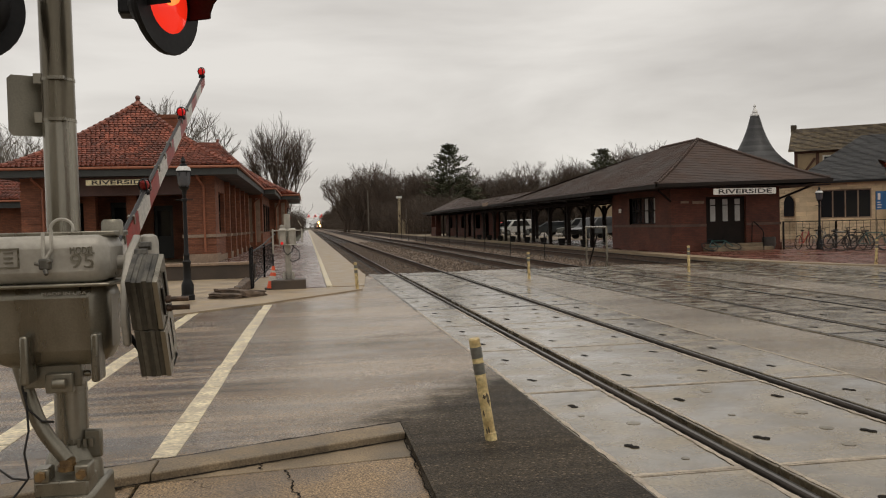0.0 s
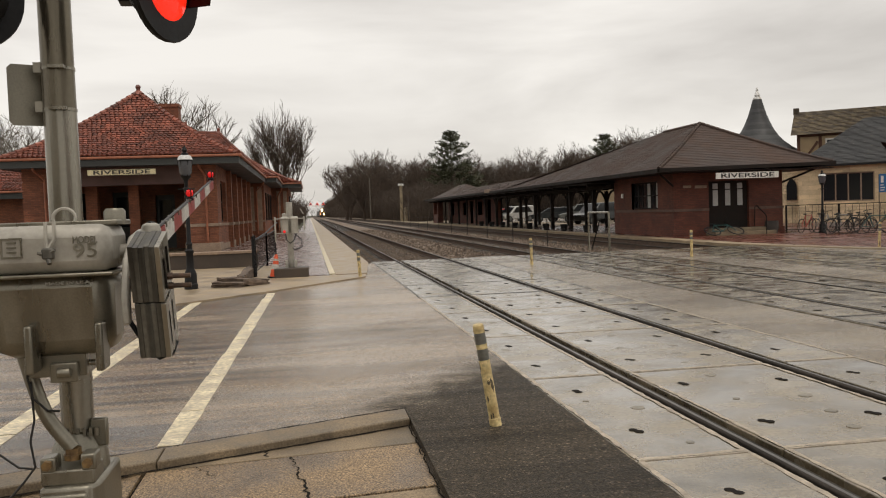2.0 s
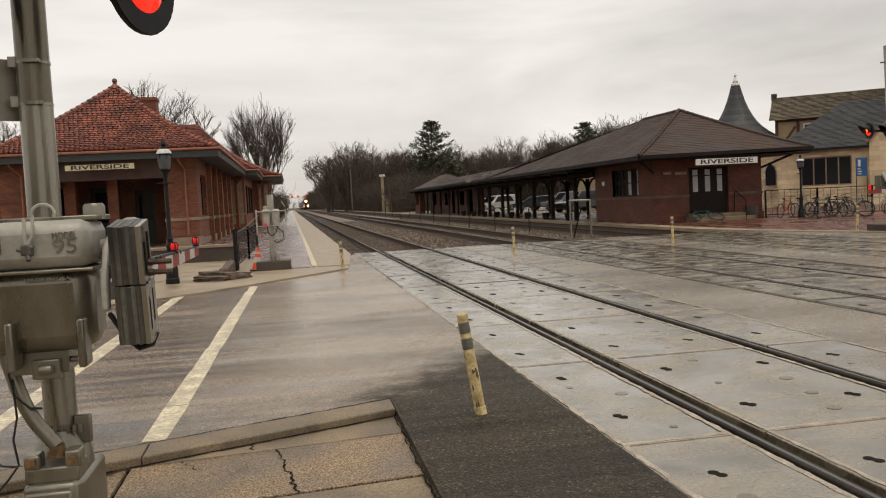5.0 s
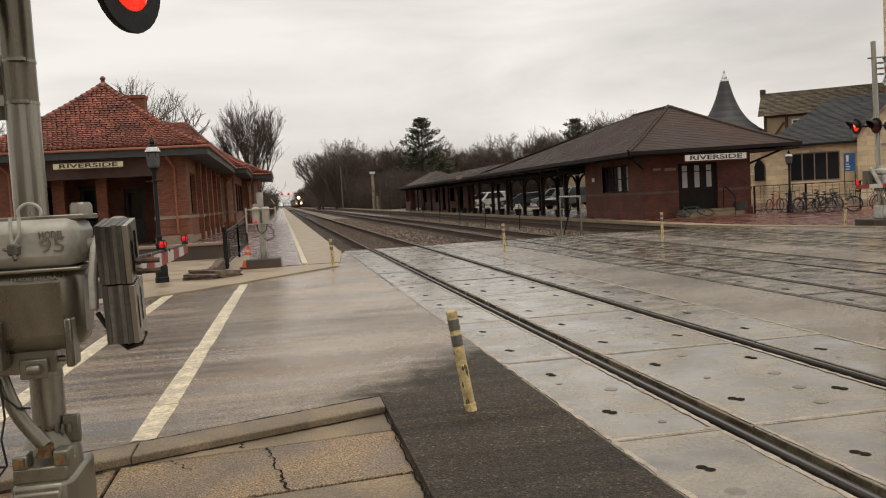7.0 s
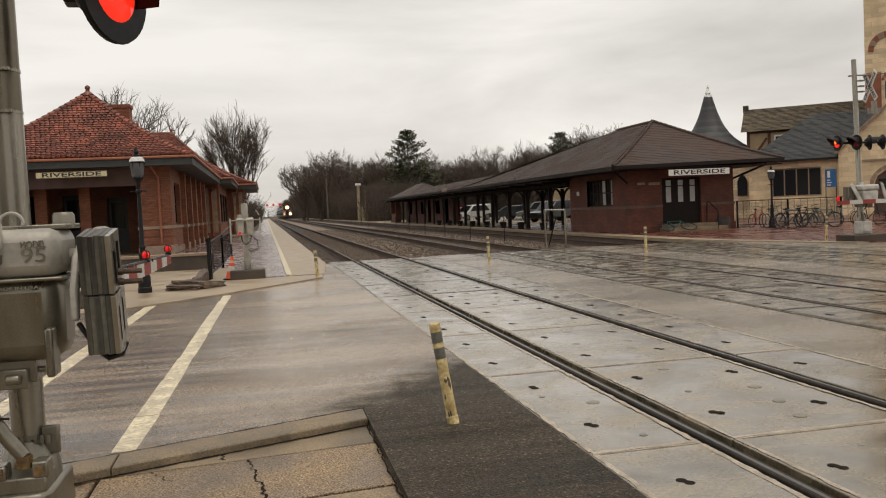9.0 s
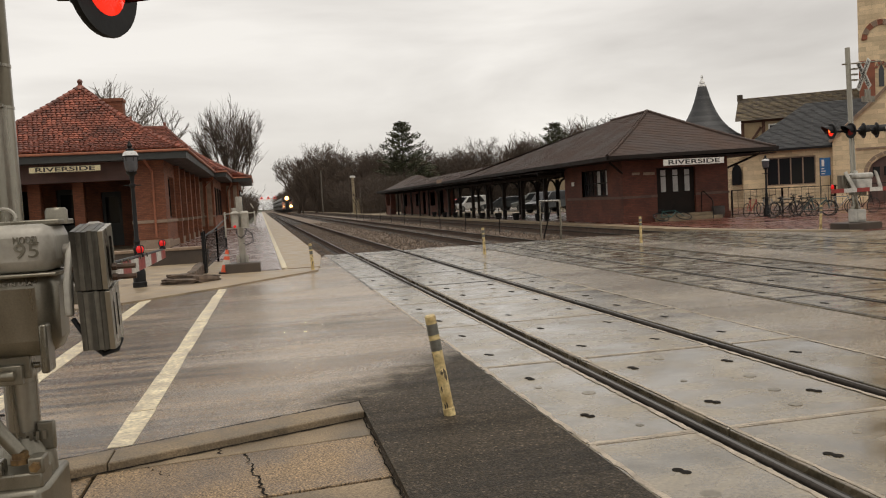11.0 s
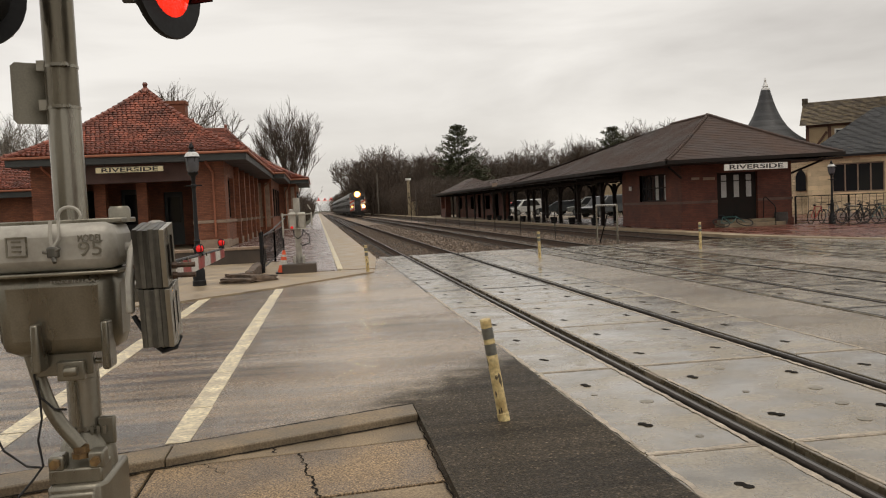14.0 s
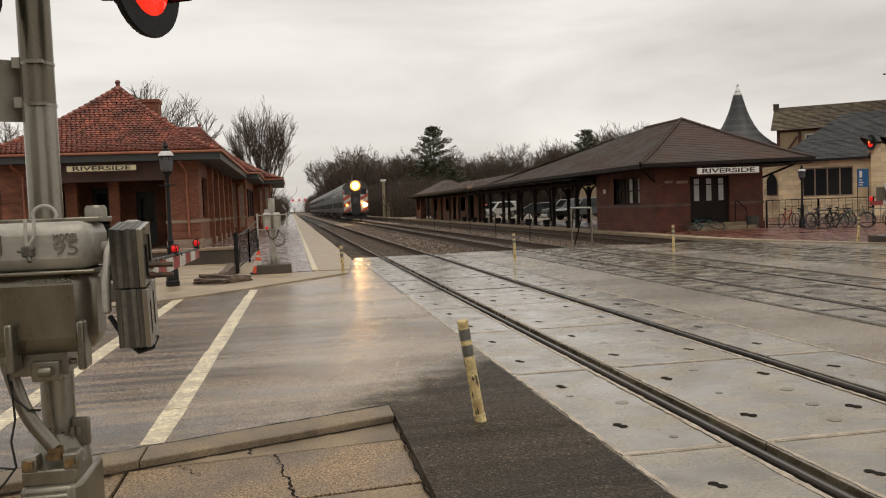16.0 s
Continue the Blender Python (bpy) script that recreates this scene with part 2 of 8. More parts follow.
M_RAILWEB = mat("rusty_rail_web", (0.12, 0.075, 0.05), (0.06, 0.04, 0.03), 6.0, 0.75, bump=0.3)
M_TIE = mat("weathered_tie", (0.075, 0.062, 0.052), (0.04, 0.034, 0.03), 4.0, 0.6, bump=0.6, stretch=(0.3, 2, 1), jitter=0.3)
M_BALLAST = mat("ballast_stone", (0.18, 0.13, 0.092), (0.075, 0.055, 0.04), 14.0, 0.75, bump=1.0, fine=26, grime=0.6, lift=0.03, jitter=0.4)
M_GROUND = mat("winter_turf", (0.085, 0.085, 0.05), (0.055, 0.05, 0.035), 0.4, 0.9, bump=0.6, fine=9, lift=0.03)
M_WALK = mat("aggregate_sidewalk", (0.25, 0.172, 0.096), (0.135, 0.093, 0.055), 1.6, 0.3, 0.6, 1.0, fine=88, grime=0.95, lift=0.006, flecks=1.2)
M_KERB = mat("kerb_concrete", (0.26, 0.195, 0.122), (0.125, 0.095, 0.06), 2.6, 0.5, 0.75, 0.6, fine=85, grime=0.36, flecks=0.4)
M_APRON = mat("sand_concrete", (0.37, 0.285, 0.185), (0.23, 0.175, 0.115), 1.6, 0.35, 0.6, 0.25, fine=45, grime=0.12)
M_LINE = mat("worn_road_paint", (0.74, 0.65, 0.45), (0.42, 0.35, 0.24), 4.5, 0.3, 0.5, 0.3, fine=26, grime=0.4)
M_YLINE = mat("yellow_edge_paint", (0.62, 0.54, 0.37), (0.42, 0.36, 0.25), 3.0, 0.35, 0.55, 0.2)
M_PAVER = mat("platform_paver", (0.24, 0.17, 0.15), (0.13, 0.092, 0.085), 2.0, 0.14, 0.35, 0.3, jitter=0.3)
M_PAVER2 = mat("red_plaza_paver", (0.17, 0.058, 0.038), (0.1, 0.038, 0.027), 0.9, 0.14, 0.4, 0.3, fine=30, jitter=0.22)
M_BOL = mat("yellow_post_paint", (0.72, 0.58, 0.29), (0.42, 0.3, 0.13), 11.0, 0.4, 0.6, 0.3, fine=40, grime=0.3)
M_BOLW = mat("chipped_post_core", (0.13, 0.1, 0.06), (0.07, 0.055, 0.04), 12.0, 0.7)
M_TAPE = mat("grey_reflective_tape", (0.16, 0.155, 0.13), (0.09, 0.088, 0.075), 9.0, 0.35, 0.5)
M_ALU = mat("dull_cast_aluminium", (0.27, 0.25, 0.2), (0.18, 0.165, 0.13), 7.0, 0.26, 0.42, 0.12, metal=0.75, fine=120, grime=0.08, stretch=(1, 1, 0.3))
M_ALU2 = mat("pale_cast_aluminium", (0.44, 0.415, 0.36), (0.3, 0.28, 0.24), 5.0, 0.4, 0.55, 0.1, metal=0.2, grime=0.06)
M_PALE = mat("pale_painted_casting", (0.55, 0.53, 0.48), (0.38, 0.365, 0.33), 5.0, 0.45, 0.6, 0.1, grime=0.08)
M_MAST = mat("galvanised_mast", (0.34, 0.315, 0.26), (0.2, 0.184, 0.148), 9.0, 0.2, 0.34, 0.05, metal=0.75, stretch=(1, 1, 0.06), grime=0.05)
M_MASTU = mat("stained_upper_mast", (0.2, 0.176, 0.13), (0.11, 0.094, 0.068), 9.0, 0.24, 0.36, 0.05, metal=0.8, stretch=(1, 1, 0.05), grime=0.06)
M_IRON = mat("grey_cast_weight", (0.125, 0.117, 0.096), (0.025, 0.023, 0.019), 16.0, 0.4, 0.6, 0.3, metal=0.2, stretch=(1.6, 1, 0.1), grime=0.2, jitter=0.35)
M_BLACK = mat("black_paint", (0.012, 0.0115, 0.012), (0.008, 0.008, 0.0085), 4.0, 0.4, 0.55, 0.1, spec=0.22)
M_CABLE = mat("black_cable", (0.015, 0.014, 0.014), None, 4.0, 0.5)
M_WHITE = mat("arm_white_sheeting", (0.62, 0.6, 0.55), (0.5, 0.48, 0.44), 4.0, 0.4, 0.55, 0.1)
M_RED = mat("arm_red_sheeting", (0.33, 0.045, 0.035), (0.22, 0.035, 0.03), 4.0, 0.4, 0.55, 0.1)
M_RUST = mat("rusty_bolt", (0.1, 0.055, 0.032), (0.05, 0.03, 0.02), 20.0, 0.6)
M_BRASS = mat("tarnished_brass", (0.26, 0.165, 0.07), (0.13, 0.08, 0.04), 30.0, 0.45, metal=0.4)
M_LENS = glow("lit_red_lens", (1.0, 0.03, 0.012), 0.65)
M_LENSD = mat("dark_red_lens", (0.25, 0.012, 0.01), None, 5.0, 0.12)
M_ARMLAMP = glow("arm_lamp_lens", (0.75, 0.015, 0.015), 0.28)
M_BRICK = brick_mat("orange_brick", (0.295, 0.106, 0.051), (0.195, 0.069, 0.035), (0.13, 0.068, 0.044))
M_BRICK2 = brick_mat("dark_red_brick", (0.175, 0.053, 0.03), (0.105, 0.034, 0.022), (0.078, 0.043, 0.03))
M_STONE = mat("buff_stone_trim", (0.33, 0.24, 0.17), (0.24, 0.17, 0.12), 3.0, 0.7)
M_TILE = mat("red_clay_tile", (0.27, 0.083, 0.05), (0.15, 0.05, 0.033), 0.9, 0.4, 0.6, 0.3, jitter=0.45)
M_TILEBED = mat("roof_underlay", (0.05, 0.02, 0.015), None, 2.0, 0.9)
M_GUTTER = mat("terracotta_gutter_paint", (0.36, 0.13, 0.065), (0.27, 0.095, 0.05), 3.0, 0.45, 0.6)
M_DKGREEN = mat("dark_green_trim", (0.05, 0.055, 0.05), (0.035, 0.038, 0.036), 3.0, 0.5, 0.65)
M_DKWOOD = mat("dark_brown_trim", (0.022, 0.016, 0.013), (0.014, 0.011, 0.009), 3.0, 0.55, 0.7, spec=0.18)
M_SHINGLE = mat("brown_shingle", (0.07, 0.04, 0.028), (0.043, 0.026, 0.02), 0.7, 0.6, 0.8, 0.6, fine=16, jitter=0.14, stretch=(1, 1, 2))
M_SLATE = mat("grey_slate", (0.056, 0.057, 0.058), (0.03, 0.031, 0.033), 1.6, 0.45, 0.7, 0.5, jitter=0.3)
M_OLDTILE = mat("mossy_brown_tile", (0.14, 0.108, 0.062), (0.06, 0.046, 0.034), 2.6, 0.8, bump=0.8, fine=9, jitter=0.3)
M_LIME = brick_mat("buff_limestone", (0.8, 0.63, 0.4), (0.63, 0.485, 0.3), (0.54, 0.41, 0.26), 0.72, 0.27)
M_LIMER = brick_mat("rubble_limestone", (0.74, 0.59, 0.39), (0.53, 0.41, 0.26), (0.26, 0.195, 0.13), 0.42, 0.17)
M_REDST = mat("red_sandstone", (0.30, 0.1, 0.055), (0.2, 0.07, 0.04), 2.0, 0.8)
M_SILL = mat("weathered_sill_stone", (0.15, 0.09, 0.065), (0.1, 0.062, 0.047), 3.0, 0.7)
M_CREAM = mat("cream_sign_paint", (0.72, 0.63, 0.38), (0.6, 0.52, 0.32), 3.0, 0.5, bump=0.05)
M_SIGNW = mat("white_sign_paint", (0.74, 0.72, 0.66), (0.62, 0.6, 0.55), 3.0, 0.5, bump=0.05)
M_INK = mat("sign_lettering", (0.035, 0.03, 0.028), None, 3.0, 0.6, bump=0)
M_GLASS = pane_mat("dark_window_glass")
M_PALEPANE = mat("pale_window_blind", (0.5, 0.5, 0.48), (0.42, 0.42, 0.4), 3.0, 0.3, bump=0)
M_FROST = mat("frosted_lantern_glass", (0.13, 0.135, 0.15), (0.085, 0.088, 0.1), 4.0, 0.12, bump=0, grime=0.05)
M_WHITECAP = mat("white_lantern_cap", (0.8, 0.8, 0.78), None, 4.0, 0.4, bump=0)
M_CONE = mat("orange_cone_plastic", (0.75, 0.1, 0.025), (0.6, 0.08, 0.025), 4.0, 0.5)
M_BARK = mat("bare_bark", (0.1, 0.07, 0.05), (0.055, 0.04, 0.03), 2.0, 0.9, bump=0.5)
M_BARK2 = mat("pale_bark", (0.16, 0.135, 0.108), (0.1, 0.085, 0.068), 2.0, 0.9, bump=0.5)
M_NEEDLE = mat("conifer_needles", (0.085, 0.09, 0.045), (0.05, 0.054, 0.03), 2.0, 0.8, jitter=0.4)
M_BRUSH = mat("winter_brush", (0.085, 0.06, 0.042), (0.045, 0.033, 0.025), 1.2, 0.9, jitter=0.4)
M_STEEL = mat("stainless_car_side", (0.08, 0.076, 0.068), (0.05, 0.047, 0.043), 1.0, 0.35, 0.5, 0.1, metal=0.35, stretch=(1, 1, 3))
M_STEELD = mat("dirty_car_end", (0.07, 0.06, 0.052), (0.045, 0.04, 0.035), 1.5, 0.5)
M_TRUCK = mat("black_truck_iron", (0.02, 0.018, 0.017), None, 3.0, 0.7)
M_STRIPER = mat("orange_red_stripe", (0.42, 0.075, 0.035), None, 3.0, 0.5, bump=0)
M_STRIPEW = mat("white_stripe", (0.55, 0.52, 0.46), None, 3.0, 0.5, bump=0)
M_HEAD = glow("headlight_lens", (1.0, 0.6, 0.22), 120.0)
# emission for the ring that imitates glare round the headlight
M_HALO = glow("headlight_halo", (1.0, 0.42, 0.09), 1.7)
M_DITCHD = glow("dim_ditch_light_lens", (1.0, 0.42, 0.1), 3.0)
M_HOT = glow("hot_lens_centre", (1.0, 0.2, 0.04), 1.5)
M_DITCH = glow("ditch_light_lens", (1.0, 0.56, 0.18), 60.0)
M_SIGRED = glow("far_signal_red", (1.0, 0.1, 0.08), 0.9)
M_CARW = mat("white_car_paint", (0.48, 0.48, 0.46), None, 3.0, 0.2, bump=0)
M_CARS = mat("silver_car_paint", (0.2, 0.21, 0.2), None, 3.0, 0.25, bump=0, metal=0.4)
M_CARR = mat("red_car_paint", (0.42, 0.03, 0.025), None, 3.0, 0.2, bump=0)
M_CARD = mat("dark_car_paint", (0.035, 0.04, 0.042), None, 3.0, 0.2, bump=0)
M_TYRE = mat("tyre_rubber", (0.02, 0.02, 0.02), None, 6.0, 0.8)
M_BLUE = mat("blue_board_paint", (0.02, 0.13, 0.33), None, 3.0, 0.4, bump=0)
M_DOOR = mat("brown_door_paint", (0.12, 0.06, 0.045), (0.085, 0.045, 0.035), 2.0, 0.5)
M_TEAL = mat("teal_bike_paint", (0.035, 0.11, 0.105), None, 4.0, 0.3, bump=0)
M_BRED = mat("red_bike_paint", (0.4, 0.05, 0.035), None, 4.0, 0.3, bump=0)
M_GREYB = mat("grey_bike_paint", (0.25, 0.26, 0.25), None, 4.0, 0.3, bump=0, metal=0.3)
M_WETWALL = mat("dark_wet_wall", (0.075, 0.055, 0.04), (0.04, 0.03, 0.024), 1.5, 0.4, 0.6, 0.3)
M_DEBRIS = mat("broken_timber", (0.17, 0.12, 0.085), (0.06, 0.045, 0.035), 6.0, 0.8, bump=0.6)
M_SHED = mat("tan_shed_paint", (0.36, 0.29, 0.18), (0.27, 0.215, 0.14), 1.5, 0.8)
M_TIMBER = mat("timber_frame", (0.12, 0.055, 0.035), None, 2.0, 0.8)
M_PLASTER = mat("buff_plaster", (0.42, 0.31, 0.18), (0.34, 0.25, 0.15), 1.5, 0.85)


# ---- mesh helpers ----
BM = bmesh.new


def box(bm, x0, x1, y0, y1, z0, z1, m=None, mi=0):
    vs = [bm.verts.new((x, y, z)) for z in (z0, z1) for y in (y0, y1) for x in (x0, x1)]
    if m is not None:
        for v in vs:
            v.co = m @ v.co
    for q in ((0, 2, 3, 1), (4, 5, 7, 6), (0, 1, 5, 4), (2, 6, 7, 3), (0, 4, 6, 2), (1, 3, 7, 5)):
        bm.faces.new([vs[i] for i in q]).material_index = mi
    return vs


def rod(bm, a, b, r0, r1=None, seg=8, mi=0, caps=True):
    a, b = Vector(a), Vector(b)
    r1 = r0 if r1 is None else r1
    d = (b - a)
    if d.length < 1e-6:
        return
    d.normalize()
    u = d.orthogonal().normalized()
    w = d.cross(u)
    ring = []
    for p, r in ((a, r0), (b, r1)):
        ring.append([bm.verts.new(p + (u * math.cos(k * math.tau / seg) + w * math.sin(k * math.tau / seg)) * r) for k in range(seg)])
    for k in range(seg):
        j = (k + 1) % seg
        bm.faces.new((ring[0][k], ring[0][j], ring[1][j], ring[1][k])).material_index = mi
    if caps:
        bm.faces.new(ring[0][::-1]).material_index = mi
        bm.faces.new(ring[1]).material_index = mi


def tube(bm, pts, r, seg=8, mi=0):
    """A continuous round bar through the points."""
    pts = [Vector(p) for p in pts]
    u, rings = None, []
    for i, p in enumerate(pts):
        d = (pts[min(i + 1, len(pts) - 1)] - pts[max(i - 1, 0)]).normalized()
        u = d.orthogonal().normalized() if u is None else (u - d * u.dot(d)).normalized()
        w = d.cross(u)
        rings.append([bm.verts.new(p + (u * math.cos(k * math.tau / seg) + w * math.sin(k * math.tau / seg)) * r) for k in range(seg)])
    for p, q in zip(rings, rings[1:]):
        for k in range(seg):
            j = (k + 1) % seg
            bm.faces.new((p[k], p[j], q[j], q[k])).material_index = mi
    bm.faces.new(rings[0][::-1]).material_index = mi
    bm.faces.new(rings[-1]).material_index = mi


def lathe(bm, prof, seg=16, m=None, mi=0, sy=1.0):
    """Turn a profile of (radius, height) round the z axis."""
    rings = []
    for r, z in prof:
        ring = []
        for k in range(seg):
            a = k * math.tau / seg
            co = Vector((r * math.cos(a), sy * r * math.sin(a), z))
            ring.append(bm.verts.new(m @ co if m is not None else co))
        rings.append(ring)
    for p, q in zip(rings, rings[1:]):
        for k in range(seg):
            j = (k + 1) % seg
            bm.faces.new((p[k], p[j], q[j], q[k])).material_index = mi
    if prof[0][0] > 1e-4:
        bm.faces.new(rings[0][::-1]).material_index = mi
    if prof[-1][0] > 1e-4:
        bm.faces.new(rings[-1]).material_index = mi


def slab(bm, outline, z0, z1, m=None, mi=0):
    """An upright-sided plate over a flat outline (counter-clockwise)."""
    lo = [bm.verts.new(Vector((x, y, z0)) if m is None else m @ Vector((x, y, z0))) for x, y in outline]
    hi = [bm.verts.new(Vector((x, y, z1)) if m is None else m @ Vector((x, y, z1))) for x, y in outline]
    bm.faces.new(lo[::-1]).material_index = mi
    bm.faces.new(hi).material_index = mi
    for k in range(len(lo)):
        j = (k + 1) % len(lo)
        bm.faces.new((lo[k], lo[j], hi[j], hi[k])).material_index = mi


def mesh_of(name, bm, mats):
    for f in bm.faces:
        f.smooth = True
    for e in bm.edges:
        if len(e.link_faces) == 2 and e.link_faces[0].normal.length and e.calc_face_angle(0) > 0.6:
            e.smooth = False
    me = bpy.data.meshes.new(name)
    bm.normal_update()
    for e in bm.edges:
        if len(e.link_faces) == 2:
            e.smooth = e.calc_face_angle(0) < 0.6
    bm.to_mesh(me)
    bm.free()
    for m in (mats if isinstance(mats, (list, tuple)) else [mats]):
        me.materials.append(m)
    return me


def part(name, bm, mats, parent=None, label="", bevel=0.0):
    ob = new(name, mesh_of(name, bm, mats))
    if parent is not None:
        ob.parent = parent
    if label:
        ob["label"] = label
    if bevel:
        md = ob.modifiers.new("bevel", "BEVEL")
        md.width, md.segments, md.limit_method, md.angle_limit = bevel, 2, "ANGLE", radians(40)
    return ob


def each(name, bm, mats, parent, label="", bevel=0.0):
    """Links every loose piece of a bmesh as a part of its own."""
    bm.verts.index_update()
    seen = set()
    for v0 in bm.verts:
        if v0.index in seen:
            continue
        stack, island = [v0], []
        seen.add(v0.index)
        while stack:
            v = stack.pop()
            island.append(v)
            for e in v.link_edges:
                o = e.other_vert(v)
                if o.index not in seen:
                    seen.add(o.index)
                    stack.append(o)
        piece = BM()
        twin = {v: piece.verts.new(v.co) for v in island}
        for f in {f for v in island for f in v.link_faces}:
            piece.faces.new([twin[v] for v in f.verts]).material_index = f.material_index
        part(name, piece, mats, parent, label, bevel)
    bm.free()


def thing(name, label, category, m=None, group="", kind=""):
    ob = new(name)
    ob.empty_display_size = 0.2
    if m is not None:
        ob.matrix_basis = m
    return tagged(ob, label, category, group, kind)


def ground_part(name, bm, mats, label, category, kind="structure", bevel=0.0):
    return tagged(part(name, bm, mats, None, "", bevel), label, category, "", kind)


def words(name, text, size, m, material, parent, depth=0.004, fit_width=None, bold=0.0):
    cu = bpy.data.curves.new(name, "FONT")
    cu.body, cu.size, cu.extrude, cu.align_x, cu.align_y = text, size, depth, "CENTER", "CENTER"
    cu.offset = size * bold
    tmp = new(name, cu)
    bpy.context.view_layer.update()
    me = bpy.data.meshes.new_from_object(tmp.evaluated_get(bpy.context.evaluated_depsgraph_get()))
    bpy.data.objects.remove(tmp)
    xs = [v.co.x for v in me.vertices]
    k = fit_width / (max(xs) - min(xs)) if fit_width else 1.0
    for v in me.vertices:
        v.co = m @ Vector((v.co.x * k, v.co.y, v.co.z))
    me.materials.clear()
    me.materials.append(material)
    ob = new(name, me)
    ob.parent = parent
    return ob


# ---- ground and roads ----
bm = BM()
slab(bm, [(-1500, -1500), (1500, -1500), (1500, 2500), (-1500, 2500)], -0.6, -0.3)
ground_part("ground", bm, M_GROUND, "damp brown winter turf reaching the horizon", "ground")

CROSS_END = 25.0
KERB_X1 = 0.66
bm = BM()
slab(bm, [(-70, 3.44), (-6.5, 3.44), (0.64, 6.108), (0.645, -30), (1.76, -30), (1.76, CROSS_END - 0.6), (1.6, 24.2), (1.2, 19.0), (-0.95, 16.2), (-2.35, 14.7), (-5.0, 13.6), (-70, 13.0)], -0.3, 0.0)
ground_part("road", bm, M_ROAD, "wet grey asphalt road leading over the railway crossing", "road")
bm = BM()
for x0, x1 in ((4.855, 6.125), (9.455, 10.715)):
    box(bm, x0, x1, -30, CROSS_END + 0.2, -0.3, -0.004)
slab(bm, [(13.9, -30), (80, -30), (80, 19.0), (15.4, 19.4), (14.3, 23.2), (13.9, 25.0)], -0.3, -0.004)
ground_part("road_between_tracks", bm, M_ROAD2, "wet asphalt strips between and beyond the tracks", "road")
# unseen plain walls added behind the camera, so bare metal has dark reflections
bm = BM()
box(bm, -60, -6.0, -20.0, -19.6, -0.3, 6.5)
tagged(part("wall_south", bm, M_SHED, None), "unseen plain tan wall added for reflections on metal", "wall", kind="structure")
bm = BM()
box(bm, 19.0, 70.0, -24.0, -23.6, -0.3, 8.0)
tagged(part("reflected_wall_south_east", bm, M_BRICK2, None), "unseen plain dark brick wall added for reflections beyond the tracks", "wall", kind="structure")
# kerb and sunken sidewalk by the camera
def kerb_far(x):
    return 6.10 + 0.374 * (x - 0.62)


bm = BM()
rnd = random.Random(4)
xs = [-6.5, -4.6, -2.8, -0.98, 0.64]
for xa, xb in zip(xs, xs[1:]):
    lo = [rnd.uniform(-0.006, 0.006) for _ in range(2)]
    slab(bm, [(xa + 0.004, kerb_far(xa) - 0.30), (xb - 0.004, kerb_far(xb) - 0.30 + lo[0]), (xb - 0.004, kerb_far(xb) + lo[1]), (xa + 0.004, kerb_far(xa))], -0.3, 0.008 + rnd.uniform(-0.003, 0.003))
ground_part("kerb", bm, M_KERB, "worn wet concrete kerb along the road", "kerb", bevel=0.011)
bm = BM()
p = Vector((0.645, kerb_far(0.645) + 0.012, 0.0062))
while p.x > -6.4:
    x = p.x - rnd.uniform(0.05, 0.12)
    q = Vector((x, kerb_far(x) + 0.01 + rnd.uniform(-0.008, 0.012), 0.0062))
    w = rnd.uniform(0.006, 0.016)
    bm.faces.new([bm.verts.new(v) for v in (p - Vector((0, w, 0)), q - Vector((0, w, 0)), q + Vector((0, w, 0)), p + Vector((0, w, 0)))])
    p = q
ground_part("kerb_joint", bm, M_SLOT, "dark open joint between kerb and asphalt", "joint")
sidewalk = thing("sidewalk", "cracked wet aggregate sidewalk slabs below the kerb", "sidewalk", kind="structure")


def row_line(d, x):
    return 5.36 - d + 0.105 * (x - 0.62)


for k, (x0, x1) in enumerate(((-6.5, -3.3), (-3.28, -1.06), (-1.035, 0.64))):
    bm = BM()
    slab(bm, [(x0, row_line(0, x0)), (x1, row_line(0, x1)), (x1, kerb_far(x1) - 0.29), (x0, max(row_line(0, x0) + 0.01, kerb_far(x0) - 0.29))], -0.3, -0.046)
    part("slab", bm, M_KERB, sidewalk, bevel=0.006)
    for j, (d0, d1) in enumerate(((0.012, 0.86), (0.885, 2.6), (2.63, 4.6), (4.63, 7), (7.03, 9.3))):
        bm = BM()
        slab(bm, [(x0, row_line(d1, x0)), (x1, row_line(d1, x1)), (x1, row_line(d0, x1)), (x0, row_line(d0, x0))], -0.3, -0.048 - 0.004 * ((k + j) % 2))
        part("slab", bm, M_WALK if j != 1 else M_KERB, sidewalk, bevel=0.006)
bm = BM()
slab(bm, [(-6.5, -4), (0.64, -4), (0.64, 5.75), (-6.5, 3.2)], -0.32, -0.075)
part("joint_bed", bm, M_SLOT, sidewalk)
bm = BM()
for sx, sy, ex, ey, n, wide in ((-0.18, 5.25, -0.06, 4.42, 26, 0.009), (-0.36, 5.5, -0.33, 5.3, 8, 0.014), (-0.75, 5.2, -0.6, 4.95, 9, 0.004)):
    p = Vector((sx, sy, -0.0445))
    for k in range(n):
        q = Vector((sx + (ex - sx) * (k + 1) / n + rnd.uniform(-0.02, 0.02), sy + (ey - sy) * (k + 1) / n, -0.0445))
        w = rnd.uniform(0.3, 1.0) * wide
        bm.faces.new([bm.verts.new(v) for v in (p + Vector((-w, 0, 0)), p + Vector((w, 0, 0)), q + Vector((w, 0, 0)), q + Vector((-w, 0, 0)))])
        p = q
part("crack", bm, M_SLOT, sidewalk, "dark jagged crack")
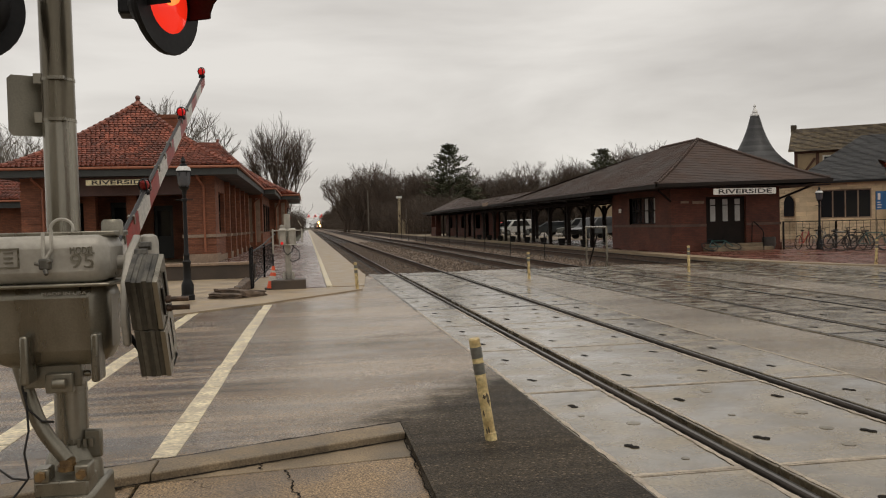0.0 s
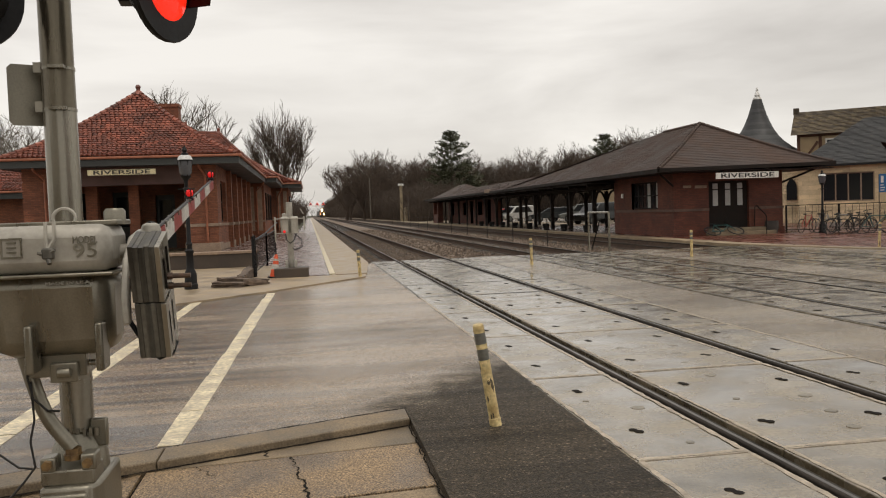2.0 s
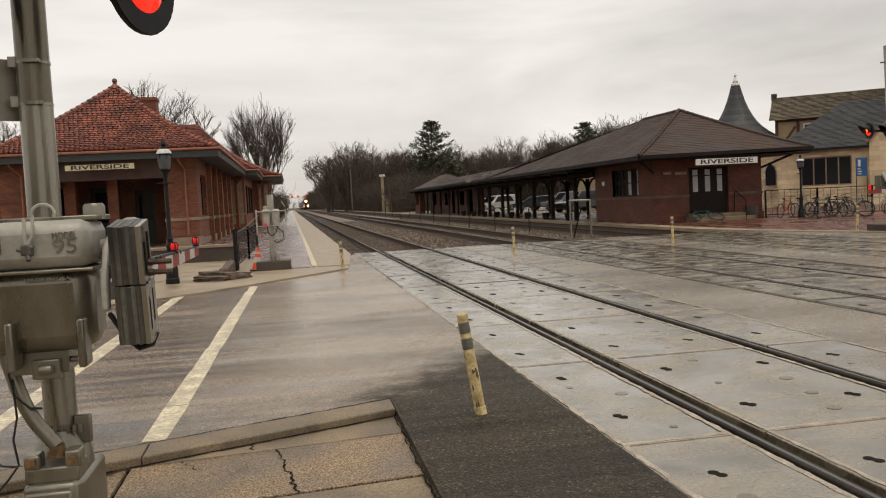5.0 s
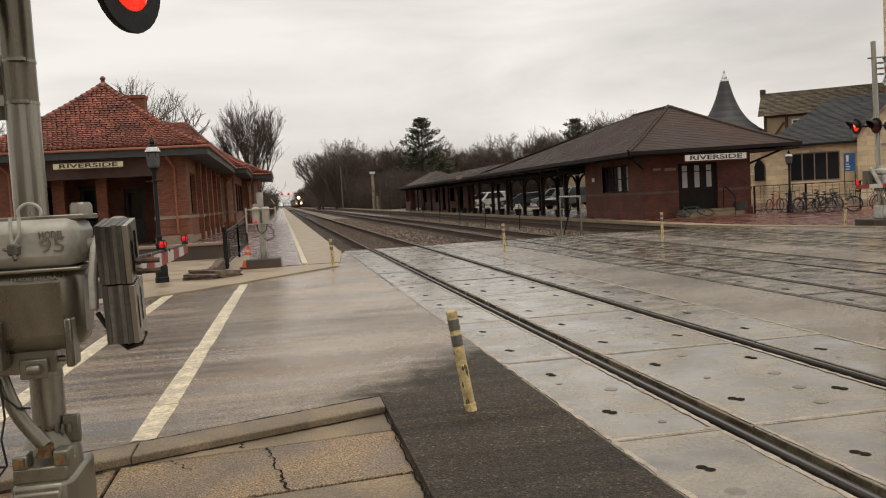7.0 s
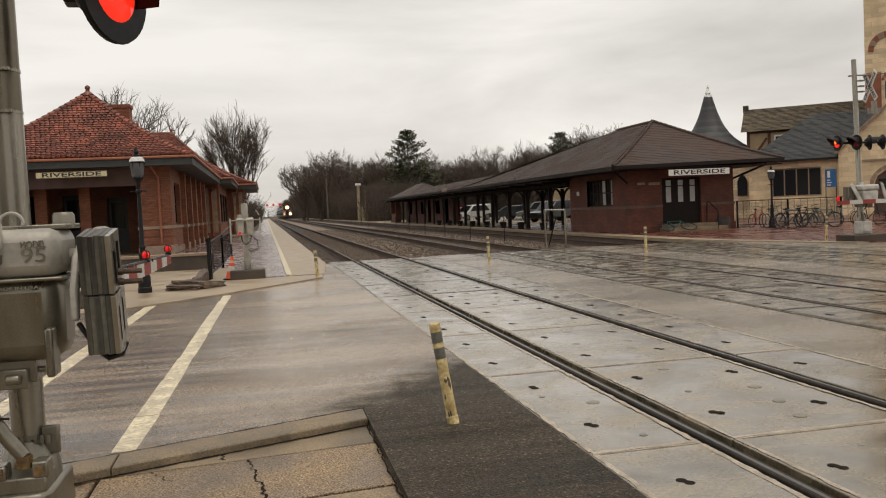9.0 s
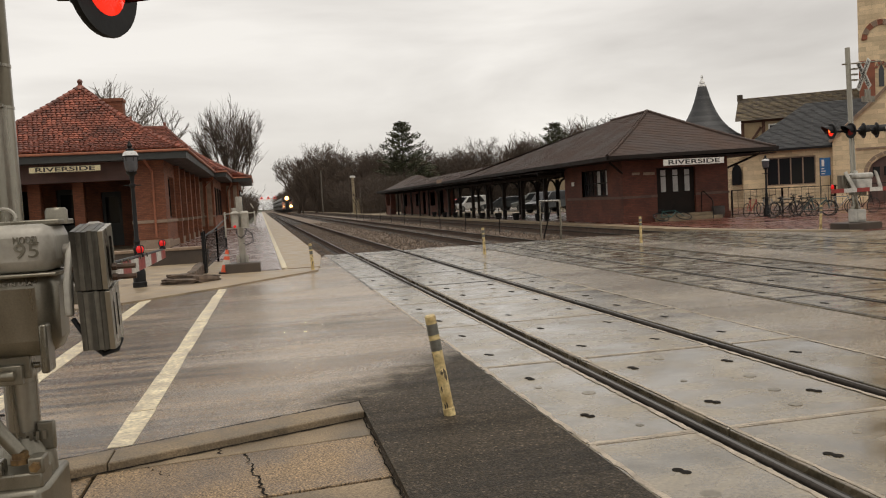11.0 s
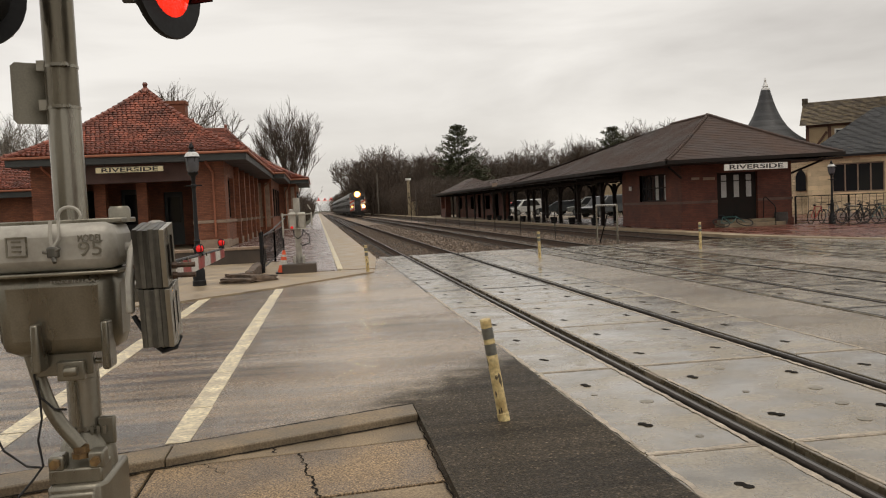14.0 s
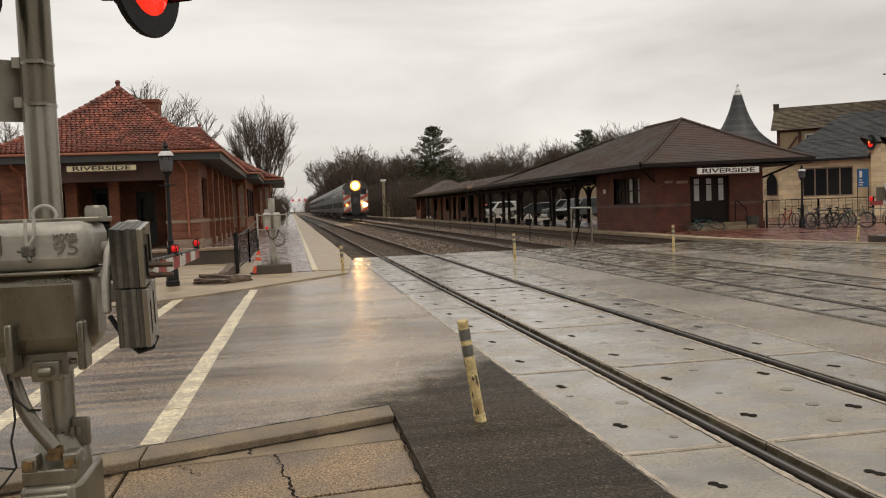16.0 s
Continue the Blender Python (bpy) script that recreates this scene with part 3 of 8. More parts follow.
# ragged asphalt lip slumping against the slabs, with a thin open crack below it
bm = BM()
last = None
y = 6.08
while y > -3.5:
    a, b = 0.66 + rnd.uniform(0, 0.01), 0.632 + rnd.uniform(-0.009, 0.009)
    e = [bm.verts.new(v) for v in ((a, y, 0.0015), ((a + b) / 2, y, -0.012 + rnd.uniform(-0.005, 0.005)), (b, y, -0.05))]
    if last:
        bm.faces.new((last[0], last[1], e[1], e[0]))
        bm.faces.new((last[1], last[2], e[2], e[1]))
    last = e
    y -= rnd.uniform(0.03, 0.07)
part("asphalt_lip", bm, M_ROAD, sidewalk, "ragged edge of dark asphalt")
bm = BM()
p = Vector((0.63, 5.8, -0.0415))
while p.y > -3:
    q = Vector((0.626 + rnd.uniform(-0.012, 0.01), p.y - rnd.uniform(0.03, 0.09), -0.0415))
    w = rnd.uniform(0.002, 0.007)
    bm.faces.new([bm.verts.new(v) for v in (p + Vector((-w, 0, 0)), q + Vector((-w, 0, 0)), q + Vector((w, 0, 0)), p + Vector((w, 0, 0)))])
    p = q
part("edge_joint", bm, M_SLOT, sidewalk, "open black joint against the asphalt")
# dark strip laid along the kerb foot to paint its shadow line
bm = BM()
p = Vector((0.62, kerb_far(0.62) - 0.304, -0.042))
while p.x > -6.3:
    x = p.x - rnd.uniform(0.04, 0.1)
    q = Vector((x, kerb_far(x) - 0.304 + rnd.uniform(-0.006, 0.004), -0.042))
    w = rnd.uniform(0.014, 0.032)
    bm.faces.new([bm.verts.new(v) for v in (p - Vector((0, w, 0)), q - Vector((0, w, 0)), q + Vector((0, 0.004, 0)), p + Vector((0, 0.004, 0)))])
    p = q
part("kerb_foot_shade", bm, M_SLOT, sidewalk, "dark strip painted as shadow at the foot of the kerb")

# painted stop lines
for xa, ya, xb, yb, w in ((-0.957, 5.56, -0.778, 16.42, 0.078), (-2.19, 5.5, -2.01, 15.62, 0.085), (-4.5, 5.4, -4.32, 13.9, 0.1)):
    bm = BM()
    random.seed(int(xa * 10))
    y = ya
    while y < yb - 0.3:
        e = min(yb, y + random.uniform(0.5, 1.5))
        q = [random.uniform(-0.012, 0.012) for _ in range(4)]
        c0, c1 = xa + (xb - xa) * (y - ya) / (yb - ya), xa + (xb - xa) * (e - ya) / (yb - ya)
        slab(bm, [(c0 - w + q[0], y), (c0 + w + q[1], y + 0.4 * q[2]), (c1 + w + q[2], e), (c1 - w + q[3], e + 0.4 * q[0])], -0.01, 0.004)
        y = e + random.uniform(0.008, 0.035)
    ground_part("painted_line", bm, M_LINE, "worn white painted stop line on the asphalt", "road line")

# far sidewalk on the station side of the road
bm = BM()
slab(bm, [(1.2, 19.0), (1.62, 24.2), (0.5, 24.2), (0.5, 19.95), (-0.86, 19.95), (-1.0, 25.0), (-12, 25.0), (-12, 13.9), (-5.0, 13.62), (-2.35, 14.72), (-0.95, 16.22)], -0.3, 0.02)
ground_part("pavement", bm, M_APRON, "sand-coloured concrete pavement beside the station", "pavement")
bm = BM()
slab(bm, [(-2.35, 14.70), (-0.95, 16.20), (-0.99, 16.26), (-2.39, 14.76)], -0.1, 0.03)
slab(bm, [(-0.95, 16.20), (1.2, 18.98), (1.16, 19.04), (-0.99, 16.26)], -0.1, 0.028)
box(bm, -1.02, -1.0, 16.3, 24.9, 0.0, 0.024)
ground_part("pavement_edge", bm, M_APRON, "worn kerb edge of the station pavement", "kerb")


# ---- tracks ----
TRACKS = (3.309, 7.745, 12.25)


def rails(cx, k):
    t = thing("track", "railway track with worn steel rails on dark ties", "track", group="parallel tracks", kind="structure")
    for s in (-1, 1):
        x = cx + s * 0.755
        bm = BM()
        box(bm, x - 0.036, x + 0.036, -30, 900, -0.035, 0.0)
        head = part("rail_head", bm, M_RAIL, t, "dark worn steel rail head", bevel=0.012)
        bm = BM()
        box(bm, x + s * 0.004 - 0.012, x + s * 0.004 + 0.012, -30, 900, -0.004, 0.0016)
        part("running_band", bm, M_POLISH, head, "polished running band")
        bm = BM()
        box(bm, x - 0.009, x + 0.009, -30, 900, -0.15, -0.035)
        box(bm, x - 0.07, x + 0.07, -30, 900, -0.175, -0.15)
        part("rail_web", bm, M_RAILWEB, t)
    return t


track_things = [rails(cx, k) for k, cx in enumerate(TRACKS)]
tie_bm = BM()
box(tie_bm, -1.3, 1.3, -0.11, 0.11, -0.34, -0.178)
tie_me = mesh_of("tie", tie_bm, M_TIE)
random.seed(3)
for k, cx in enumerate(TRACKS):
    for j in range(100):
        o = new("tie", tie_me)
        o.parent = track_things[k]
        o.location = (cx + random.uniform(-0.04, 0.04), CROSS_END + 0.35 + 0.53 * j, random.uniform(-0.012, 0.004))
        o.rotation_euler = (0, 0, random.uniform(-0.012, 0.012))
    bm = BM()
    for j in range(100, 520):
        y = CROSS_END + 0.35 + 0.53 * j
        box(bm, cx - 1.3, cx + 1.3, y - 0.11, y + 0.11, -0.34, -0.18)
    tagged(part("far_ties", bm, M_TIE, track_things[k]), kind="stuff")

bm = BM()
box(bm, 1.0, 15.0, CROSS_END, 900, -0.33, -0.215)
for cx in TRACKS:
    box(bm, cx - 0.68, cx + 0.68, CROSS_END + 0.004, 899, -0.214, -0.187)
ground_part("ballast_bed", bm, M_BALLAST, "grey brown crushed stone ballast bed", "ballast")
# loose stones heaped between the tracks
bm = BM()
random.seed(8)
for j in range(20000):
    y = CROSS_END + 0.2 + 55 * random.random() ** 1.8
    x = random.choice(((1.75, 2.3), (2.7, 3.95), (4.25, 6.85), (4.6, 6.5), (8.65, 11.3), (9.0, 11.0), (13.1, 13.6), (7.1, 8.4), (2.6, 4.0), (2.6, 4.0)))
    x = random.uniform(*x)
    mound = 0.10 if 4.6 < x < 6.5 or 9.0 < x < 11.0 else 0.0
    inside = 0.022 if min(abs(x - c) for c in TRACKS) < 1.2 else 0.0
    s = random.uniform(0.02, 0.05)
    c = Vector((x, y, -0.215 + inside + mound * random.random() + s * 0.5))
    d = [Vector((s, 0, -s * 0.5)), Vector((-s * 0.6, s * 0.8, -s * 0.5)), Vector((-s * 0.6, -s * 0.8, -s * 0.5)), Vector((random.uniform(-.4, .4) * s, random.uniform(-.4, .4) * s, s * 0.8))]
    rz = Matrix.Rotation(random.uniform(0, 6.28), 3, "Z") @ Matrix.Rotation(random.uniform(-0.6, 0.6), 3, "X")
    v = [bm.verts.new(c + rz @ q) for q in d]
    for q in ((0, 1, 3), (1, 2, 3), (2, 0, 3), (0, 2, 1)):
        bm.faces.new([v[i] for i in q])
ground_part("ballast_stones", bm, M_BALLAST, "loose angular ballast stones between the rails", "ballast", kind="stuff")

# crossing: concrete panels with lifting slots, rubber flangeways
JOINT, PITCH = 4.45, 2.385


def worn_strip(bm, xa, ya, xb, yb, half):
    """A band of pale wear with ragged edges along a panel's rim."""
    d = Vector((xb - xa, yb - ya, 0))
    n = max(2, int(d.length / 0.07))
    side = Vector((-d.y, d.x, 0)).normalized()
    last = None
    for i in range(n + 1):
        c = Vector((xa, ya, 0.0022)) + d * (i / n)
        e = (bm.verts.new(c + side * half * random.uniform(0.3, 0.85)), bm.verts.new(c - side * half * random.uniform(0.3, 0.85)))
        if last:
            bm.faces.new((last[0], last[1], e[1], e[0]))
        last = e


def crossing(cx, k):
    c = thing("crossing_deck", "wet concrete crossing panels set between steel rails", "level crossing", group="crossing decks", kind="structure")
    lanes = ((cx - 1.545, cx - 0.83), (cx - 0.645, cx + 0.645), (cx + 0.83, cx + 1.545))
    random.seed(20 + k)
    for li, (x0, x1) in enumerate(lanes):
        for j in range(-6, 9):
            y0, y1 = JOINT + PITCH * j + 0.012, JOINT + PITCH * (j + 1) - 0.012
            y1 = min(y1, CROSS_END - 0.02)
            if y1 - y0 < 0.3:
                continue
            bm = BM()
            box(bm, x0, x1, y0, y1, -0.2, random.uniform(-0.004, 0.0))
            p = part("panel", bm, M_PANEL, c, bevel=0.008)
            if j < -2:
                continue
            bm = BM()
            for sx, sy in ((0.2, 0.25), (0.8, 0.25), (0.2, 0.75), (0.8, 0.75)) if li == 1 else ((0.35, 0.25), (0.35, 0.75)):
                x, y = x0 + (x1 - x0) * sx + random.uniform(-0.03, 0.03), y0 + (y1 - y0) * sy + random.uniform(-0.05, 0.05)
                turn = Matrix.Translation((x, y, 0)) @ Matrix.Rotation(random.uniform(-1.4, -1.0), 4, "Z")
                for d in (-0.027, 0.027):
                    lathe(bm, [(0.029, -0.02), (0.029, 0.0025), (0.001, 0.003)], 9, turn @ Matrix.Translation((d, random.uniform(-0.006, 0.006), 0)))
                slab(bm, [(-0.045, -0.02), (0.045, -0.018), (0.045, 0.02), (-0.045, 0.018)], -0.02, 0.0021, turn)
            part("lifting_slot", bm, M_SLOT, p)
            bm = BM()
            for sx, sy in ((0.3, 0.5), (0.7, 0.5), (0.5, 0.13), (0.45, 0.86), (0.62, 0.3)) if li == 1 else ((0.65, 0.5), (0.65, 0.1), (0.3, 0.62)):
                x, y = x0 + (x1 - x0) * sx + random.uniform(-0.05, 0.05), y0 + (y1 - y0) * sy + random.uniform(-0.05, 0.05)
                r = random.choice((0.026, 0.045, 0.05))
                lathe(bm, [(r, -0.02), (r, 0.0004), (0.001, 0.0007)], 12, Matrix.Translation((x, y, 0)))
            part("plug", bm, M_PLUG, p)
            bm = BM()
            worn_strip(bm, x0 + 0.02, y0 + 0.02, x1 - 0.02, y0 + 0.02, 0.034)
            box(bm, x0 + 0.02, x1 - 0.02, y0 - 0.014, y0 + 0.004, -0.05, 0.0004)
            if li == 0:
                worn_strip(bm, x0 + 0.026, y0 + 0.04, x0 + 0.026, y1, 0.03)
            if li == 2 or k == 0:
                worn_strip(bm, x1 - 0.03, y0 + 0.04, x1 - 0.03, y1, 0.03)
            if li == 1 and k == 0:
                worn_strip(bm, x0 + 0.03, y0 + 0.04, x0 + 0.03, y1, 0.026)
            part("edge_strip", bm, M_SEAM if k == 0 and j < 4 else M_SEAM2, p, "pale worn edging")
    bm = BM()
    for s in (-1, 1):
        a = cx + s * 0.755
        xo = sorted((a + s * 0.037, a + s * 0.074))
        box(bm, xo[0], xo[1], -12, CROSS_END, -0.2, -0.055)
    part("rubber_seal", bm, M_RUBBER, c, "dark rubber rail seal")
    bm = BM()
    for s in (-1, 1):
        xo = sorted((cx + s * 0.647, cx + s * 0.718))
        box(bm, xo[0], xo[1], -12, CROSS_END, -0.2, -0.085)
    part("flangeway_floor", bm, M_GROOVE, c, "dark brown flangeway filler")
    bm = BM()
    box(bm, cx - 1.55, cx + 1.55, -30, CROSS_END, -0.3, -0.19)
    part("deck_bed", bm, M_SLOT, c)
    return c


crossings = [crossing(cx, k) for k, cx in enumerate(TRACKS)]

# ---- platform on the station side ----
platform = thing("platform", "wet brick platform with concrete edge and painted line", "platform", kind="structure")
bm = BM()
box(bm, -1.0, 1.6, 24.2, 420, -0.3, 0.0)
box(bm, -0.86, 0.5, 19.95, 24.25, -0.3, 0.0)
part("platform_bed", bm, M_PAVER, platform)
y = 19.98
while y < 110:
    bm = BM()
    L = 1.5 if y < 60 else 6.0
    if y > 24.2:
        box(bm, 0.56, 1.62, y, y + L - 0.014, -0.25, 0.035)
    else:
        slab(bm, [(0.56, y), (1.23 + 0.075 * (y - 19), y), (1.23 + 0.075 * (y + L - 19), y + L - 0.014), (0.56, y + L - 0.014)], -0.25, 0.035)
    part("edge_slab", bm, M_APRON, platform)
    y += L
bm = BM()
box(bm, 0.56, 1.62, y, 420, -0.25, 0.034)
part("far_edge", bm, M_APRON, platform)
bm = BM()
box(bm, 0.42, 0.555, 20.3, 420, -0.05, 0.036)
part("painted_edge", bm, M_YLINE, platform, "worn cream painted safety line")
brick_bm = BM()
box(brick_bm, -0.048, 0.048, -0.098, 0.098, -0.04, 0.0)
paver_me = mesh_of("brick", brick_bm, M_PAVER)
random.seed(9)
bm = BM()
count = 0
for row in range(230):
    y = 20.1 + 0.2 * row
    for col in range(12):
        x = -0.79 + 0.1 * col
        yy = y + (0.1 if col % 2 else 0)
        z = 0.03 + random.uniform(-0.003, 0.003)
        if count < 300:
            o = new("brick", paver_me)
            o.parent = platform
            o.location = (x, yy, z)
            count += 1
        else:
            box(bm, x - 0.048, x + 0.048, yy - 0.098, yy + 0.098, z - 0.04, z)
tagged(part("far_bricks", bm, M_PAVER, platform), kind="stuff")

# ---- plaza and platform on the other side ----
plaza = thing("plaza", "wet red brick plaza and platform round the depot", "plaza", kind="structure")
bm = BM()
slab(bm, [(14.3, 23.2), (15.4, 19.4), (60, 19.0), (60, 36), (40, 60), (15.4, 60), (13.9, 60), (13.9, 26.5)], -0.3, -0.01)
part("paving_bed", bm, M_PAVER2, plaza)
bm = BM()
slab(bm, [(13.65, 26.5), (14.3, 23.2), (15.4, 19.4), (15.75, 19.42), (14.7, 23.3), (14.35, 26.5)], -0.3, 0.03)
part("plaza_kerb", bm, M_APRON, plaza, "pale concrete edging")
bm = BM()
box(bm, 13.65, 14.4, 26.5, 420, -0.3, 0.03)
part("platform_edge", bm, M_APRON, plaza, "pale concrete platform edge")
bm = BM()
box(bm, 14.4, 22, 60, 420, -0.3, 0.0)
part("platform_bed", bm, M_KERB, plaza)
paver2_bm = BM()
box(paver2_bm, -0.29, 0.29, -0.29, 0.29, -0.04, 0.0)
paver2_me = mesh_of("paver", paver2_bm, M_PAVER2)
count = 0
bm = BM()
for row in range(30):
    for col in range(30):
        x, y = 14.6 + 0.6 * col, 19.9 + 0.6 * row
        if x < 15.9 - 0.29 * (y - 19.4) + 0.2 or x < 14.7:
            continue
        z = 0.005 + random.uniform(-0.003, 0.003)
        if count < 300:
            o = new("paver", paver2_me)
            o.parent = plaza
            o.location = (x, y, z)
            count += 1
        else:
            box(bm, x - 0.29, x + 0.29, y - 0.29, y + 0.29, z - 0.04, z)
tagged(part("far_pavers", bm, M_PAVER2, plaza), kind="stuff")
bm = BM()
slab(bm, [(22, 60), (40, 60), (60, 36), (90, 36), (90, 130), (22, 130)], -0.3, -0.02)
ground_part("car_park", bm, M_ROAD2, "wet asphalt car park behind the depot canopy", "car park")


# ---- crossing gate by the camera ----
def signal_head(parent, m, lit):
    """Round black target plate, lens, and long hood; looks along local -y."""
    bm = BM()
    lathe(bm, [(0.245, -0.02), (0.25, 0.0), (0.245, 0.012), (0.0, 0.012)], 32, m @ Matrix.Rotation(radians(90), 4, "X"))
    plate = part("target_plate", bm, M_BLACK, parent, "round black signal background")
    bm = BM()
    lathe(bm, [(0.0, 0.05), (0.09, 0.04), (0.15, 0.013), (0.15, 0.0)], 28, m @ Matrix.Rotation(radians(90), 4, "X"))
    lens = part("lens", bm, M_LENS if lit else M_LENSD, plate, "red signal lens")
    if lit:
        bm = BM()
        lathe(bm, [(0.0, 0.056), (0.045, 0.052), (0.075, 0.043)], 20, m @ Matrix.Translation((-0.02, 0, 0.035)) @ Matrix.Rotation(radians(90), 4, "X"))
        part("lens_centre", bm, M_HOT, lens, "hot orange lens centre")
    bm = BM()
    for k in range(18):
        a0, a1 = radians(-20 + 220 * k / 18), radians(-20 + 220 * (k + 1) / 18)
        for r in (0.165, 0.172):
            v = []
            for a, far in ((a0, 0), (a1, 0), (a1, 1), (a0, 1)):
                depth = -0.012 - far * (0.12 + 0.2 * max(0.0, math.sin(a)))
                v.append(bm.verts.new(m @ Vector((r * math.cos(a), depth, r * math.sin(a)))))
            bm.faces.new(v)
    part("hood", bm, M_BLACK, plate, "black visor hood")
    bm = BM()
    lathe(bm, [(0.0, -0.16), (0.09, -0.15), (0.16, -0.08), (0.175, -0.01), (0.0, -0.01)], 24, m @ Matrix.Rotation(radians(90), 4, "X"))
    part("lamp_housing", bm, M_BLACK, plate)
    return plate


GATE = Vector((-1.19, 4.39, -0.05))
gate = thing("crossing_gate", "weathered aluminium crossing gate with mast and lowering striped arm", "crossing gate", Matrix.Translation(GATE))
LEAN = Matrix.Rotation(radians(-0.1), 4, "Y")
bm = BM()
lathe(bm, [(0.078, 0.3), (0.078, 1.6), (0.077, 2.065)], 28, LEAN)
part("mast", bm, M_MAST, gate, "galvanised steel mast")
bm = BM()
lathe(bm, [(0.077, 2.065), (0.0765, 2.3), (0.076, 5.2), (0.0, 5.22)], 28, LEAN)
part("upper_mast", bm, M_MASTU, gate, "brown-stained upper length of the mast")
bm = BM()
for z in (2.06, 2.26, 0.72):
    lathe(bm, [(0.075, z), (0.0800, z + 0.002), (0.0800, z + 0.016), (0.075, z + 0.018)], 24, LEAN)
box(bm, -0.03, 0.05, -0.1, -0.066, 2.062, 2.078)
box(bm, -0.03, 0.05, -0.1, -0.066, 2.262, 2.278)
each("band_clamp", bm, M_MAST, gate)
bm = BM()
slab(bm, [(-0.10, -0.13), (-0.08, -0.15), (0.08, -0.15), (0.10, -0.13), (0.10, 0.13), (0.08, 0.15), (-0.08, 0.15), (-0.10, 0.13)], -0.002, 0.002,
     Matrix.Translation((-0.15, 0.04, 2.15)) @ Matrix.Rotation(radians(28), 4, "Z") @ Matrix.Rotation(radians(90), 4, "X"))
part("sign_back", bm, M_ALU, gate, "bare aluminium back of a small sign", bevel=0.001)
bm = BM()
for z in (2.06, 2.25):
    box(bm, -0.11, -0.06, -0.03, -0.01, z, z + 0.05)
each("sign_bracket", bm, M_MAST, gate)

# mechanism housing: body with rounded corners and a lipped lid
FR, BK = -0.44, -0.06
bm = BM()
for v in box(bm, -0.275, 0.285, FR + 0.02, BK, 0.90, 1.30):
    if v.co.z < 1.0:
        v.co.x *= 0.95
        v.co.y += 0.05 if v.co.y < -0.2 else 0.0
body = part("housing", bm, M_ALU, gate, "cast aluminium mechanism housing", bevel=0.08)
bm = BM()
box(bm, -0.29, 0.295, FR, BK + 0.01, 1.285, 1.505)
# paler aluminium here stands in for sky reflected on the lid
part("lid", bm, M_ALU2, gate, "hinged housing lid", bevel=0.058)
bm = BM()
box(bm, -0.30, 0.305, FR - 0.012, BK + 0.02, 1.272, 1.288)
box(bm, -0.30, 0.31, FR + 0.1, BK + 0.02, 1.498, 1.522)
part("lid_rim", bm, M_ALU, gate, bevel=0.006)
bm = BM()
for x in (-0.09, 0.21):
    box(bm, x, x + 0.035, FR - 0.01, FR + 0.12, 0.84, 1.06)
each("housing_rib", bm, M_ALU, gate, bevel=0.01)
bm = BM()
lathe(bm, [(0.05, 1.5), (0.05, 1.56), (0.04, 1.575), (0.0, 1.575)], 18, Matrix.Translation((0.27, -0.2, 0)))
part("vent_cap", bm, M_ALU, gate)
bm = BM()
ring = [(0.07 + 0.05 * math.cos(a), -0.3, 1.535 + 0.045 * math.sin(a)) for a in [k * math.tau / 16 for k in range(17)]]
tube(bm, ring, 0.008, 6)
tube(bm, [(0.03, FR - 0.01, 1.52), (0.03, FR - 0.02, 1.44), (0.035, FR - 0.025, 1.40)], 0.009, 6)
tube(bm, [(0.065, FR - 0.01, 1.52), (0.065, FR - 0.02, 1.44), (0.04, FR - 0.025, 1.40)], 0.009, 6)
each("hasp", bm, M_ALU2, gate, "steel hasp and ring")
bm = BM()
box(bm, 0.015, 0.065, FR - 0.045, FR - 0.01, 1.355, 1.405)
lock = part("padlock", bm, M_IRON, gate, "small dark padlock", bevel=0.008)
bm = BM()
rod(bm, (0.04, FR - 0.03, 1.38), (0.075, FR - 0.05, 1.395), 0.009, 0.006, 8)
part("lock_arm", bm, M_IRON, lock)
bm = BM()
rod(bm, (0.03, FR - 0.03, 1.375), (0.0, FR - 0.045, 1.385), 0.009, 0.007, 8)
part("lock_arm", bm, M_IRON, lock)
bm = BM()
rod(bm, (0.04, FR - 0.03, 1.36), (0.05, FR - 0.05, 1.335), 0.012, 0.009, 8)
part("lock_body", bm, M_IRON, lock)
FACE = Matrix.Rotation(radians(90), 4, "X")
words("embossed_text", "MODEL", 0.045, Matrix.Translation((0.19, FR - 0.002, 1.435)) @ FACE, M_ALU, gate, 0.004, 0.105)
words("embossed_text", "95", 0.09, Matrix.Translation((0.19, FR - 0.002, 1.385)) @ FACE, M_ALU, gate, 0.004, 0.1)
bm = BM()
for x0, x1, z0, z1 in ((-0.165, -0.075, 1.447, 1.454), (-0.165, -0.075, 1.365, 1.372), (-0.165, -0.158, 1.372, 1.447), (-0.082, -0.075, 1.372, 1.447)):
    box(bm, x0, x1, FR - 0.006, FR + 0.01, z0, z1)
for z in (1.387, 1.408, 1.43):
    box(bm, -0.14, -0.10, FR - 0.006, FR + 0.01, z, z + 0.007)
part("maker_badge", bm, M_ALU, gate)
words("embossed_text", "MADE IN USA", 0.02, Matrix.Translation((0.1, FR + 0.017, 1.244)) @ FACE, M_ALU2, gate, 0.004, 0.19)
# clamp under the housing
bm = BM()
box(bm, -0.12, 0.13, -0.3, 0.1, 0.80, 0.905)
box(bm, -0.02, 0.10, -0.34, -0.29, 0.78, 0.87)
rod(bm, (-0.15, -0.24, 0.85), (0.16, -0.24, 0.85), 0.016, seg=8)
rod(bm, (0.02, -0.37, 0.83), (0.08, -0.37, 0.83), 0.025, seg=8)
part("mast_clamp", bm, M_ALU, gate, bevel=0.012)
